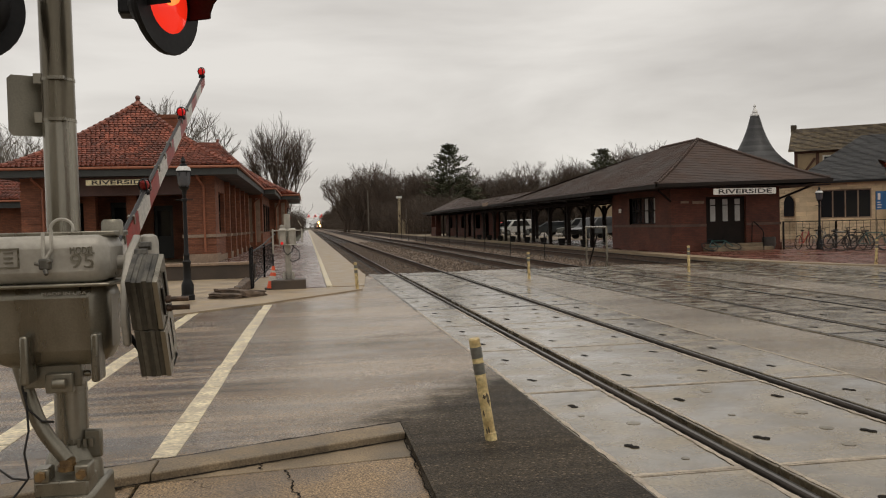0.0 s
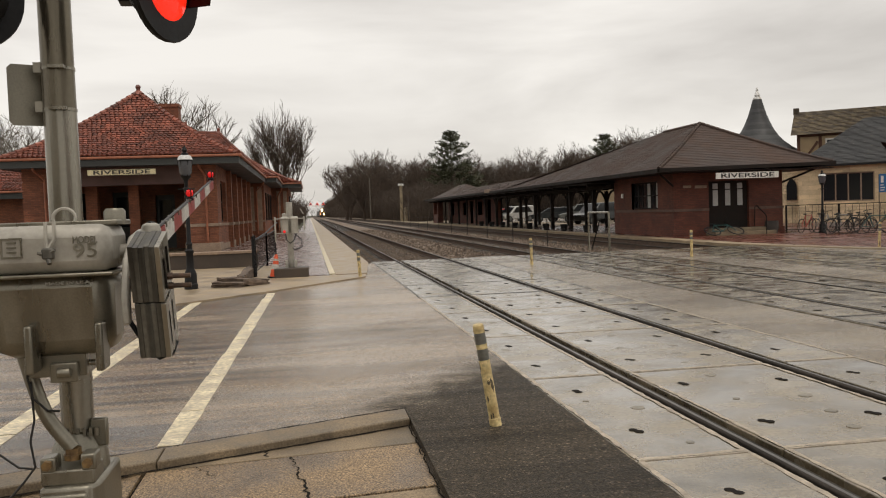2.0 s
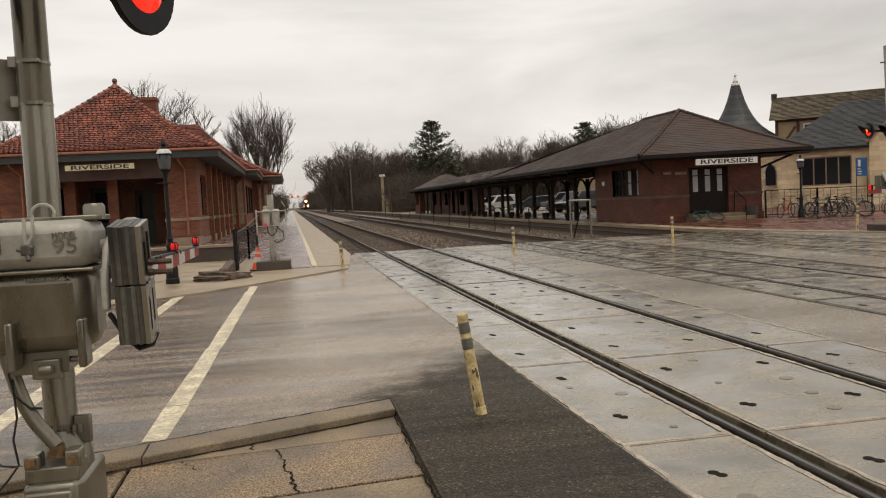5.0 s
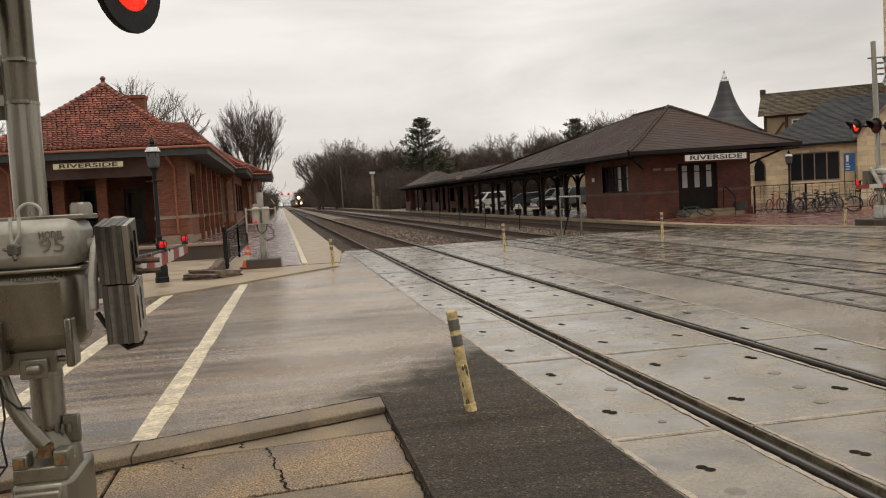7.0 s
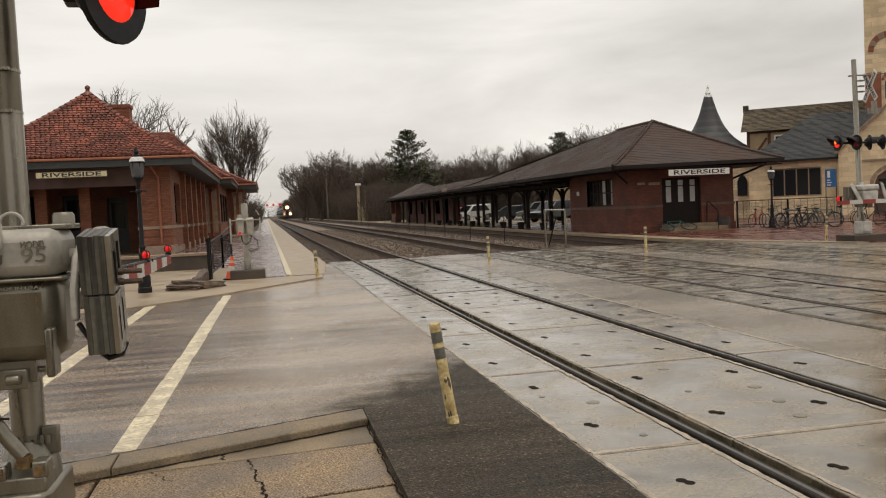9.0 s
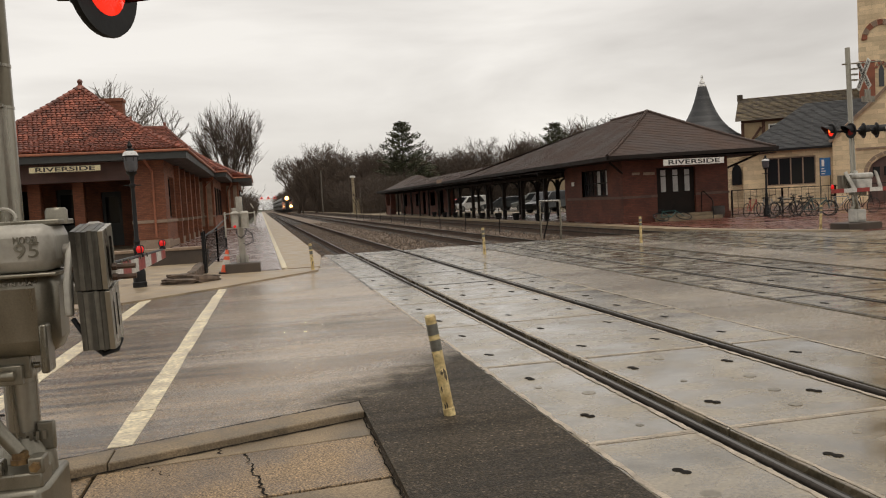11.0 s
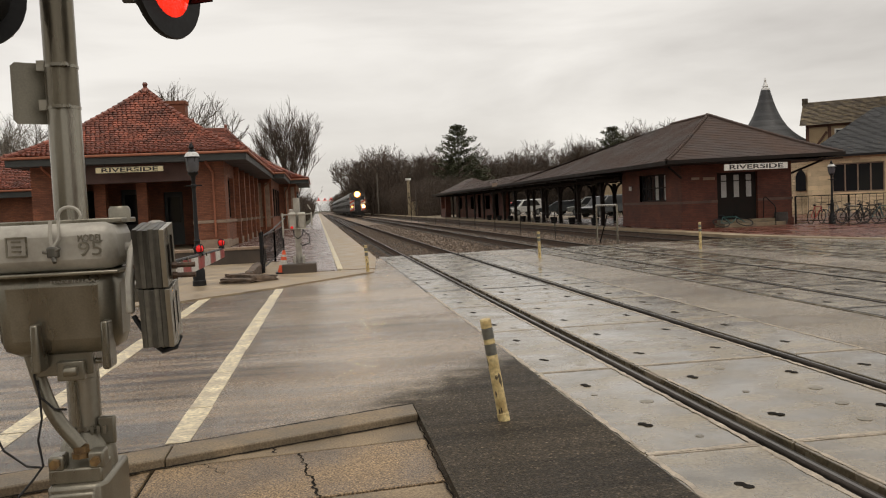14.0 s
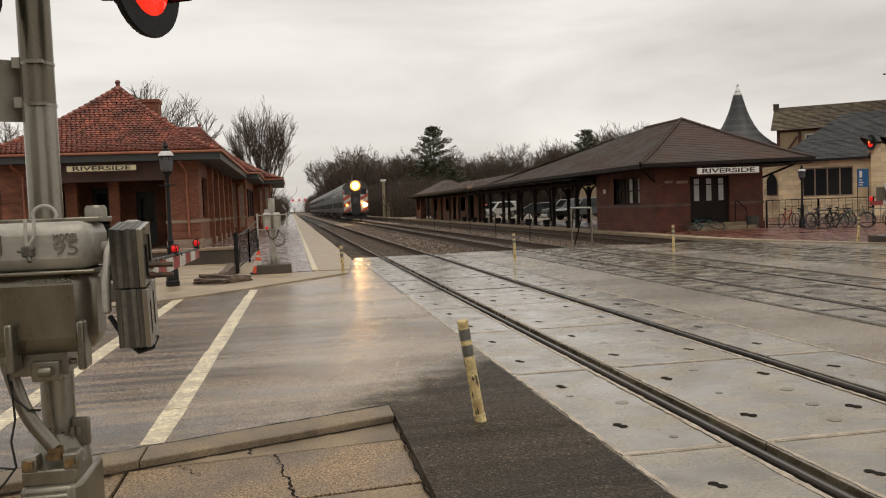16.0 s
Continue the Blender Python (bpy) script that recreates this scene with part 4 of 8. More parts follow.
# shaft to the arm
bm = BM()
rod(bm, (0.24, -0.22, 1.37), (0.42, -0.22, 1.37), 0.035, seg=18)
rod(bm, (0.24, -0.22, 1.37), (0.29, -0.22, 1.37), 0.06, seg=18)
part("main_shaft", bm, M_ALU2, gate)
bm = BM()
lathe(bm, [(0.05, 1.36), (0.05, 1.46), (0.042, 1.49), (0.02, 1.5), (0.0, 1.5)], 18, Matrix.Translation((0.4, -0.02, 0)))
part("shaft_cap", bm, M_ALU2, gate, "pale domed shaft cap", bevel=0.004)
# conduit and cables
bm = BM()
pts = []
for k in range(13):
    s = k / 12
    pts.append((-0.17 + 0.20 * s ** 1.3 - 0.02 * math.sin(3.1 * s), -0.2 - 0.02 * s, 0.9 - 0.46 * s + 0.05 * math.sin(6.2 * s) * (1 - s)))
tube(bm, pts, 0.034, 12)
part("conduit", bm, M_ALU, gate, "bent grey cable conduit")
bm = BM()
lathe(bm, [(0.045, 0.39), (0.045, 0.415), (0.038, 0.415), (0.038, 0.445)], 8, Matrix.Translation((0.03, -0.22, 0)))
part("conduit_nut", bm, M_BRASS, gate, "brassy conduit nut")
for pts in ([(-0.33, -0.25, 0.9), (-0.36, -0.26, 0.75), (-0.355, -0.26, 0.6), (-0.3, -0.26, 0.46), (-0.2, -0.27, 0.38), (-0.14, -0.27, 0.37)],
            [(-0.13, -0.26, 0.9), (-0.14, -0.27, 0.8), (-0.12, -0.27, 0.7), (-0.06, -0.27, 0.64), (-0.03, -0.2, 0.62)],
            [(-0.13, -0.26, 0.78), (-0.12, -0.27, 0.6), (-0.14, -0.28, 0.5), (-0.125, -0.28, 0.38), (-0.17, -0.3, 0.32), (-0.26, -0.32, 0.22)]):
    bm = BM()
    tube(bm, pts, 0.0058, 6)
    part("cable", bm, M_CABLE, gate, "loose black cable")
bm = BM()
rod(bm, (-0.135, -0.265, 0.82), (-0.135, -0.265, 0.86), 0.018, seg=8)
part("cable_connector", bm, M_ALU, gate)
# junction base
bm = BM()
slab(bm, [(-0.1, -0.34), (0.125, -0.34), (0.16, -0.27), (0.16, 0.15), (-0.1, 0.15)], 0.0, 0.29)
part("junction_base", bm, M_ALU, gate, "cast aluminium junction base", bevel=0.02)
bm = BM()
box(bm, -0.09, 0.115, -0.36, -0.33, 0.02, 0.26)
part("access_door", bm, M_ALU, gate, bevel=0.012)
bm = BM()
lathe(bm, [(0.14, 0.28), (0.135, 0.36), (0.12, 0.41), (0.10, 0.45), (0.085, 0.48)], 20)
box(bm, -0.1, 0.14, -0.3, -0.12, 0.285, 0.36)
box(bm, -0.1, -0.03, -0.3, -0.2, 0.35, 0.42)
box(bm, 0.08, 0.15, -0.3, -0.2, 0.35, 0.43)
box(bm, 0.07, 0.15, -0.06, -0.02, 0.4, 0.54)
part("mast_socket", bm, M_ALU, gate, bevel=0.01)
bm = BM()
for k in range(6):
    box(bm, -0.05 + 0.03 * k, -0.035 + 0.03 * k, -0.084, -0.07, 0.46, 0.5)
each("slotted_band", bm, M_MAST, gate)
bm = BM()
for x in (-0.065, 0.115):
    rod(bm, (x, -0.325, 0.39), (x, -0.28, 0.39), 0.024, seg=6)
each("bolt", bm, M_BRASS, gate, "tarnished hex bolt")
bm = BM()
for z0, z1, x0, x1 in ((0.2, 0.212, -0.05, 0.08), (0.12, 0.135, -0.01, 0.04)):
    box(bm, x0, x1, -0.363, -0.35, z0, z1)
each("stamped_bar", bm, M_ALU, gate)
bm = BM()
rod(bm, (0.22, -0.3, 0.0), (0.26, -0.34, 0.16), 0.012, seg=6)
rod(bm, (0.26, -0.34, 0.16), (0.29, -0.36, 0.05), 0.012, seg=6)
part("ground_rod", bm, M_IRON, gate)
# cross arm with signal heads
bm = BM()
rod(bm, (-0.5, -0.05, 2.80), (0.62, -0.2, 2.80), 0.03, seg=12)
rod(bm, (0.5, -0.19, 2.80), (0.5, -0.2, 2.62), 0.03, seg=10)
rod(bm, (-0.32, -0.1, 2.80), (-0.32, -0.2, 2.58), 0.03, seg=10)
lathe(bm, [(0.09, 2.74), (0.1, 2.76), (0.1, 2.86), (0.09, 2.88)], 18, LEAN)
part("signal_arm", bm, M_BLACK, gate, "black signal cross arm")
signal_head(gate, Matrix.Translation((0.57, -0.29, 2.59)) @ Matrix.Rotation(radians(64), 4, "Z"), True)
signal_head(gate, Matrix.Translation((-0.30, -0.29, 2.56)) @ Matrix.Rotation(radians(215), 4, "Z"), False)
bm = BM()
slab(bm, [(0.34, -0.24), (0.44, -0.24), (0.45, -0.12), (0.33, -0.12)], 2.545, 2.70)
part("head_bracket", bm, M_BLACK, gate, bevel=0.01)

# the arm: turns about the shaft; its space starts at the pivot
PIVOT = Vector((0.16, -0.19, 1.35))
ARM_L, DROP = 5.2, -0.22
bm = BM()
for v in box(bm, -0.010, 0.010, 0.35, ARM_L, -0.068, 0.068):
    if v.co.y > 1:
        v.co.z *= 0.57
    v.co.z += DROP
arm = part("gate_arm", bm, M_ALU2, gate, "red and white striped gate arm")
k, y = 0, 0.35
while y < ARM_L:
    e = min(ARM_L, y + 0.406)
    bm = BM()
    for v in box(bm, -0.013, 0.013, y, e, -1, 1):
        v.co.z = DROP + v.co.z * (0.075 - 0.032 * v.co.y / ARM_L)
    part("stripe", bm, M_RED if k % 2 else M_WHITE, arm, "red sheeting stripe" if k % 2 else "white sheeting stripe")
    y, k = e, k + 1
bm = BM()
tube(bm, [(0.0, 0.3, DROP + 0.09), (0.0, 1.2, DROP + 0.085), (0.0, 2.4, DROP + 0.075), (0.0, 3.8, DROP + 0.06), (0.0, 5.05, DROP + 0.052)], 0.012, 6)
part("arm_cable", bm, M_CABLE, arm)
for y in (1.5, 3.4, 5.08):
    bm = BM()
    lathe(bm, [(0.032, 0), (0.032, 0.02), (0.022, 0.03), (0.022, 0.045)], 12, Matrix.Translation((0, y, DROP + 0.055)))
    holder = part("lamp_base", bm, M_BLACK, arm)
    bm = BM()
    lathe(bm, [(0.018, 0.03), (0.03, 0.048), (0.034, 0.066), (0.027, 0.087), (0, 0.098)], 14, Matrix.Translation((0, y, DROP + 0.055)))
    bulb = part("arm_lamp", bm, M_ARMLAMP if y > 3 else M_LENSD, arm, "red arm lamp lens")
    bm = BM()
    for a in range(4):
        c, d = math.cos(a * math.tau / 4 + 0.5), math.sin(a * math.tau / 4 + 0.5)
        tube(bm, [(0.028 * c, y + 0.028 * d, DROP + 0.085), (0.039 * c, y + 0.039 * d, DROP + 0.12), (0.028 * c, y + 0.028 * d, DROP + 0.15), (0.0, y, DROP + 0.158)], 0.005, 5)
    part("lamp_guard", bm, M_BLACK, bulb, "black lamp guard")
for y in (0.7, 1.0, 1.6, 2.0, 2.3, 2.6, 3.3, 3.7):
    bm = BM()
    box(bm, -0.02, 0.02, y, y + 0.03, DROP + 0.04, DROP + 0.1 - 0.008 * y)
    part("cable_clip", bm, M_ALU, arm)
# arm bracket running back past the shaft to the weights
bm = BM()
slab(bm, [(0.55, -0.27), (0.55, -0.15), (0.1, 0.1), (-0.12, 0.1), (-0.28, 0.02), (-0.37, -0.12), (-0.38, -0.26), (-0.34, -0.26), (-0.31, -0.12), (-0.2, -0.04), (0.0, -0.08)][::-1], 0.10, 0.135, Matrix.Rotation(radians(90), 4, "Z") @ Matrix.Rotation(radians(90), 4, "X"))
part("arm_bracket", bm, M_ALU2, arm, "pale cast arm bracket", bevel=0.01)
bm = BM()
for y, z in ((0.05, 0.06), (-0.06, 0.07), (0.12, 0.0)):
    rod(bm, (0.13, y, z), (0.19, y, z), 0.022, seg=6)
each("bracket_bolt", bm, M_IRON, arm)
for row, (z0, z1, dx) in enumerate(((-0.13, 0.13, 0.0), (-0.40, -0.135, 0.018))):
    for k in range(6):
        x = 0.163 + 0.0225 * k + dx * 0.3
        bm = BM()
        box(bm, x, x + 0.0222, -0.43 - 0.003 * ((k * 2 + row) % 3), -0.20, z0, z1 - 0.002 * (k % 3))
        part("counterweight", bm, M_IRON if k < 5 else M_MAST, arm, "streaked grey iron counterweight plate", bevel=0.0015)
bm = BM()
for y, z0, z1 in ((-0.38, -0.09, 0.05), (-0.29, -0.07, 0.08), (-0.38, -0.35, -0.2), (-0.29, -0.33, -0.18)):
    box(bm, 0.288, 0.3055, y, y + 0.012, z0, z1)
each("weight_slot", bm, M_SLOT, arm)
bm = BM()
for z in (-0.105, -0.058):
    rod(bm, (0.10, -0.3, z), (0.40, -0.3, z), 0.012, seg=8)
    rod(bm, (0.30, -0.3, z), (0.32, -0.3, z), 0.018, seg=6)
each("weight_bolt", bm, M_RUST, arm, "rusty threaded rod")
bm = BM()
tube(bm, [(0.1, -0.24, -0.30), (0.18, -0.32, -0.40), (0.235, -0.34, -0.445), (0.285, -0.3, -0.44), (0.302, -0.26, -0.40)], 0.013, 6)
part("weight_strap", bm, M_BLACK, arm, "dark steel strap")
bm = BM()
lathe(bm, [(0.042, -0.03), (0.048, 0.0), (0.044, 0.05)], 14, Matrix.Translation((0.255, -0.28, -0.41)))
part("weight_collar", bm, M_ALU2, arm)
bm = BM()
box(bm, -0.01, 0.2, 0.36, 0.5, DROP - 0.05, DROP + 0.05)
part("arm_adapter", bm, M_ALU2, arm, bevel=0.01)
for o in arm.children:
    if o.name.split(".")[0] in ("arm_bracket", "bracket_bolt", "counterweight", "weight_slot", "weight_bolt", "weight_strap", "weight_collar"):
        o.matrix_basis = Matrix.Translation((0.08, 0.05, 0.0))
        if "weight" in o.name:
            # the stack of plates hangs tipped back against the arm
            o.matrix_basis = o.matrix_basis @ Matrix.Translation((0.24, -0.31, -0.135)) @ Matrix.Rotation(radians(8), 4, "X") @ Matrix.Translation((-0.24, 0.31, 0.135))
arm.matrix_basis = Matrix.Translation(PIVOT)


# ---- marker posts ----
def marker_post(x, y, h, lean_x=0.0, lean_y=0.0):
    t = thing("marker_post", "chipped yellow marker post with two grey bands at the crossing", "bollard", Matrix.Translation((x, y, 0.0)) @ Matrix.Rotation(lean_y, 4, "Y") @ Matrix.Rotation(lean_x, 4, "X"), "marker posts")
    bm = BM()
    lathe(bm, [(0.041, -0.02), (0.041, 0.05), (0.0375, 0.055), (0.0375, h - 0.01), (0.030, h), (0.0, h)], 20)
    post = part("post", bm, M_BOL, t)
    for z in (h - 0.135, h - 0.245):
        bm = BM()
        lathe(bm, [(0.0375, z), (0.0385, z), (0.0385, z + 0.075), (0.0375, z + 0.075)], 20)
        part("grey_band", bm, M_TAPE, t, "dull grey band")
    random.seed(int(abs(x) * 31 + y))
    bm = BM()
    for k in range(14):
        a, z = random.uniform(0, 6.28), random.uniform(0.06, h - 0.28)
        w, l = random.uniform(0.1, 0.3), random.uniform(0.015, 0.055)
        vs = [bm.verts.new((0.0379 * math.cos(a + da), 0.0379 * math.sin(a + da), z + dz)) for da, dz in ((-w, -l * 0.3), (0, -l), (w, -l * 0.2), (w * 0.7, l * 0.5), (0, l), (-w * 0.8, l * 0.6))]
        bm.faces.new(vs)
    each("paint_chip", bm, M_BOLW, post, "dark chipped patch")
    return t


marker_post(1.18, 5.46, 0.70, 0.0, -0.145)
marker_post(1.09, 19.12, 0.63, 0.0, -0.05)
marker_post(5.57, 20.7, 0.68, 0.0, -0.02)
marker_post(10.07, 21.0, 0.70, 0.0, 0.0)
marker_post(15.55, 20.9, 0.72, 0.0, 0.06)


# ---- roofs and walls ----
def lerp(a, b, s):
    return Vector(a) + (Vector(b) - Vector(a)) * s


def slope_point(c, s, u, flare):
    """c: eave left, eave right, top left, top right. s up the slope, u across; flare > 1 makes the eaves sweep out."""
    p = lerp(lerp(c[0], c[2], s), lerp(c[1], c[3], s), u)
    z0, z1 = c[0][2] + (c[1][2] - c[0][2]) * u, c[2][2] + (c[3][2] - c[2][2]) * u
    p.z = z0 + (z1 - z0) * (s ** flare)
    return p


def courses(bm, c, pitch=0.2, thick=0.02, flare=1.0, cells=0.0, seed=1):
    """Overlapping roof courses on one slope, each a thin step proud of the next; cells splits them into shingles."""
    rnd = random.Random(seed)
    length = (lerp(c[2], c[3], 0.5) - lerp(c[0], c[1], 0.5)).length
    n = max(2, int(length / pitch))
    up = (Vector(c[1]) - Vector(c[0])).cross(lerp(c[2], c[3], 0.5) - Vector(c[0])).normalized()
    if up.z < 0:
        up = -up
    for i in range(n):
        s0, s1 = i / n, (i + 1) / n
        w = (slope_point(c, s0, 1, flare) - slope_point(c, s0, 0, flare)).length
        m = max(1, int(w / cells)) if cells else 1
        for j in range(m):
            t = thick * (1 + (rnd.uniform(-0.4, 0.4) if cells else 0))
            u0, u1 = j / m, (j + 1) / m
            a, b = slope_point(c, s0, u0, flare), slope_point(c, s0, u1, flare)
            d, e = slope_point(c, s1, u0, flare), slope_point(c, s1, u1, flare)
            v = [bm.verts.new(p) for p in (a, b, b + up * t, a + up * t, d + up * 0.002, e + up * 0.002)]
            bm.faces.new((v[0], v[1], v[2], v[3]))
            bm.faces.new((v[3], v[2], v[5], v[4]))


def tile_mesh(w=0.2, l=0.26):
    bm = BM()
    k = 5
    lo, hi, lo2 = [], [], []
    for i in range(k + 1):
        a = math.pi * i / k
        x, z = -w / 2 * math.cos(a), 0.042 * math.sin(a)
        lo.append(bm.verts.new((x, 0, z + 0.045)))
        hi.append(bm.verts.new((x * 0.9, l, z * 0.9)))
        lo2.append(bm.verts.new((x * 0.86, 0.015, z * 0.7 + 0.022)))
    for i in range(k):
        bm.faces.new((lo[i], lo[i + 1], hi[i + 1], hi[i]))
        bm.faces.new((lo2[i], lo2[i + 1], lo[i + 1], lo[i]))
    return bm


TILE_BM = tile_mesh()
TILE_VERTS = [v.co.copy() for v in TILE_BM.verts]
TILE_BM.verts.index_update()
TILE_FACES = [[v.index for v in f.verts] for f in TILE_BM.faces]
tile_me = mesh_of("roof_tile", TILE_BM, M_TILE)


def tiled_slope(c, parent, flare=1.3, single=0, seed=2, keep=None):
    """Rows of barrel tiles on one slope: the first `single` as pieces, the rest as one mesh."""
    rnd = random.Random(seed)
    length = (lerp(c[2], c[3], 0.5) - lerp(c[0], c[1], 0.5)).length * 1.04
    n = int(length / 0.205)
    verts, faces, made = [], [], 0
    for i in range(n):
        s0, s1 = i / n, (i + 0.98) / n
        a, b = slope_point(c, s0, 0, flare), slope_point(c, s0, 1, flare)
        w = (b - a).length
        m = int(w / 0.195)
        for j in range(m):
            u = (j + 0.5) / m if m else 0.5
            p, q = slope_point(c, s0, u, flare), slope_point(c, s1, u, flare)
            if keep and not keep(p):
                continue
            x = (b - a).normalized()
            y = (q - p)
            y = (y - x * y.dot(x)).normalized()
            z = x.cross(y)
            mt = Matrix((x, y, z)).transposed().to_4x4()
            mt.translation = p + z * 0.01 + x * rnd.uniform(-0.012, 0.012) + y * rnd.uniform(-0.015, 0.01)
            if made < single:
                o = new("roof_tile", tile_me)
                o.parent = parent
                o.matrix_basis = mt
                made += 1
            else:
                base = len(verts)
                verts += [tuple(mt @ v) for v in TILE_VERTS]
                faces += [[base + k for k in f] for f in TILE_FACES]
    if verts:
        me = bpy.data.meshes.new("roof_tiles")
        me.from_pydata(verts, [], faces)
        me.materials.append(M_TILE)
        o = new("roof_tiles", me)
        o.parent = parent
        tagged(o, kind="stuff")


def hip_slopes(x0, x1, y0, y1, ze, rx0, ry0, rx1, ry1, zr):
    """The four slopes of a hip roof with its ridge from (rx0, ry0) to (rx1, ry1): front, right, back, left."""
    A, B, C, D = (x0, y0, ze), (x1, y0, ze), (x1, y1, ze), (x0, y1, ze)
    P, Q = (rx0, ry0, zr), (rx1, ry1, zr)
    if abs(rx0 - rx1) < 1e-6:
        return [(A, B, P, P), (B, C, P, Q), (C, D, Q, Q), (D, A, Q, P)]
    return [(A, B, P, Q), (B, C, Q, Q), (C, D, Q, P), (D, A, P, P)]


def holed_wall(bm, m, length, height, thick, holes, z0=0.0, mi=0):
    """A wall along local x from 0, outer face at y = 0, with through openings (x0, x1, z0, z1)."""
    xs = sorted({0, length, *[h[0] for h in holes], *[h[1] for h in holes]})
    for xa, xb in zip(xs, xs[1:]):
        cuts = sorted((h[2], h[3]) for h in holes if h[0] <= xa + 1e-6 and h[1] >= xb - 1e-6)
        z = z0
        for a, b in cuts:
            if a > z:
                box(bm, xa, xb, 0, thick, z, a, m, mi)
            z = max(z, b)
        if z < height:
            box(bm, xa, xb, 0, thick, z, height, m, mi)
    bmesh.ops.remove_doubles(bm, verts=bm.verts[:], dist=0.0005)


def window_unit(parent, m, x0, x1, z0, z1, lights, depth=0.15, pane=None, frame_m=None, bars=1):
    """A framed window in an opening: frame, mullions, panes."""
    frame_m = frame_m or M_DKWOOD
    bm = BM()
    f = 0.07
    box(bm, x0, x1, depth, depth + 0.06, z0, z0 + f, m)
    box(bm, x0, x1, depth, depth + 0.06, z1 - f, z1, m)
    for k in range(lights + 1):
        x = x0 + (x1 - x0 - f) * k / lights
        box(bm, x, x + f, depth, depth + 0.06, z0 + f, z1 - f, m)
    for b in range(bars):
        z = z0 + (z1 - z0) * (b + 1) / (bars + 1)
        box(bm, x0 + f, x1 - f, depth + 0.012, depth + 0.05, z - 0.025, z + 0.025, m)
    w = part("window_frame", bm, frame_m, parent)
    for k in range(lights):
        a = x0 + (x1 - x0 - f) * k / lights + f
        b = x0 + (x1 - x0 - f) * (k + 1) / lights
        bm = BM()
        box(bm, a, b, depth + 0.03, depth + 0.04, z0 + f, z1 - f, m)
        mm = pane[k] if pane else M_GLASS
        part("pane", bm, mm, w)
    return w


# ---- left depot: orange brick, red tile hip roofs ----
depot = thing("brick_depot", "orange brick railway depot with red clay tile hip roof", "station")
FRONT, SIDE = 38.0, -4.0
bm = BM()
# front piers and porch
box(bm, -5.35, SIDE, FRONT, FRONT + 1.2, 0, 3.85)
box(bm, -12.0, -10.9, FRONT, FRONT + 1.2, 0, 3.85)
box(bm, -8.05, -7.6, FRONT + 1.6, FRONT + 2.1, 0, 3.3)
box(bm, -9.9, -9.4, FRONT + 1.6, FRONT + 2.1, 0, 3.3)
each("porch_pier", bm, M_BRICK, depot)
# beam colour is dark brown to carry the shadow under the eaves
bm = BM()
box(bm, -10.9, -5.35, FRONT + 0.1, FRONT + 0.6, 3.05, 3.85)
part("porch_lintel", bm, M_DOOR, depot, "timber porch beam coloured dark for the eave shadow")
bm = BM()
holed_wall(bm, Matrix.Translation((-12.0, FRONT + 4.6, 0)), 8.0, 3.85, 0.35, [(0.9, 2.0, 1.0, 2.9), (4.6, 5.5, 0.1, 2.7), (6.0, 6.7, 1.0, 2.7), (2.6, 3.8, 0.1, 2.9)])
part("porch_wall", bm, M_BRICK, depot, "shaded brick wall of the porch")
pm = Matrix.Translation((-12.0, FRONT + 4.6, 0))
for x0, x1, z0, z1 in ((0.9, 2.0, 1.0, 2.9), (6.0, 6.7, 1.0, 2.7)):
    window_unit(depot, pm, x0, x1, z0, z1, 1)
for x0, x1, z1 in ((4.6, 5.5, 2.7), (2.6, 3.8, 2.9)):
    bm = BM()
    box(bm, x0, x1, 0.15, 0.2, 0.1, z1, pm)
    box(bm, x0 + 0.15, x1 - 0.15, 0.13, 0.15, 1.2, z1 - 0.25, pm, 1)
    part("porch_door", bm, [M_DKGREEN, M_GLASS], depot)
bm = BM()
box(bm, -12.0, SIDE, FRONT + 0.1, FRONT + 4.9, -0.2, 0.06)
part("porch_floor", bm, M_KERB, depot)
bm = BM()
box(bm, -12.0, -4.35, FRONT + 0.1, FRONT + 4.9, 3.86, 3.9)
part("porch_soffit", bm, M_DOOR, depot)
# side wall with piers
side_m = Matrix.Translation((SIDE, FRONT + 1.2, 0)) @ Matrix.Rotation(radians(90), 4, "Z")
bm = BM()
holes = [(0.5, 2.9, 1.3, 3.2), (4.1, 7.4, 0.1, 3.3), (8.7, 9.9, 1.3, 3.2), (11.5, 13.2, 1.3, 3.2), (15.2, 17.5, 1.3, 3.2)]
holed_wall(bm, side_m, 21.0, 3.85, 0.35, holes)
part("side_wall", bm, M_BRICK, depot)
for h in holes:
    window_unit(depot, side_m, *h, 2, 0.18)
for y in (42.9, 46.2, 49.4, 53.0, 56.4):
    bm = BM()
    box(bm, SIDE + 0.003, SIDE + 0.22, y - 0.22, y + 0.22, 0, 3.8)
    part("side_pier", bm, M_BRICK, depot)
    bm = BM()
    box(bm, SIDE + 0.22, SIDE + 0.26, y - 0.26, y + 0.26, 0.02, 0.35)
    box(bm, SIDE, SIDE + 0.25, y - 0.25, y + 0.25, 1.1, 1.25)
    each("pier_plinth", bm, M_STONE, depot)
bm = BM()
box(bm, -12.0, -11.65, FRONT + 1.2, 60, 0, 3.85)
box(bm, -12.0, SIDE, 59.7, 60, 0, 3.85)
each("rear_wall", bm, M_BRICK, depot)
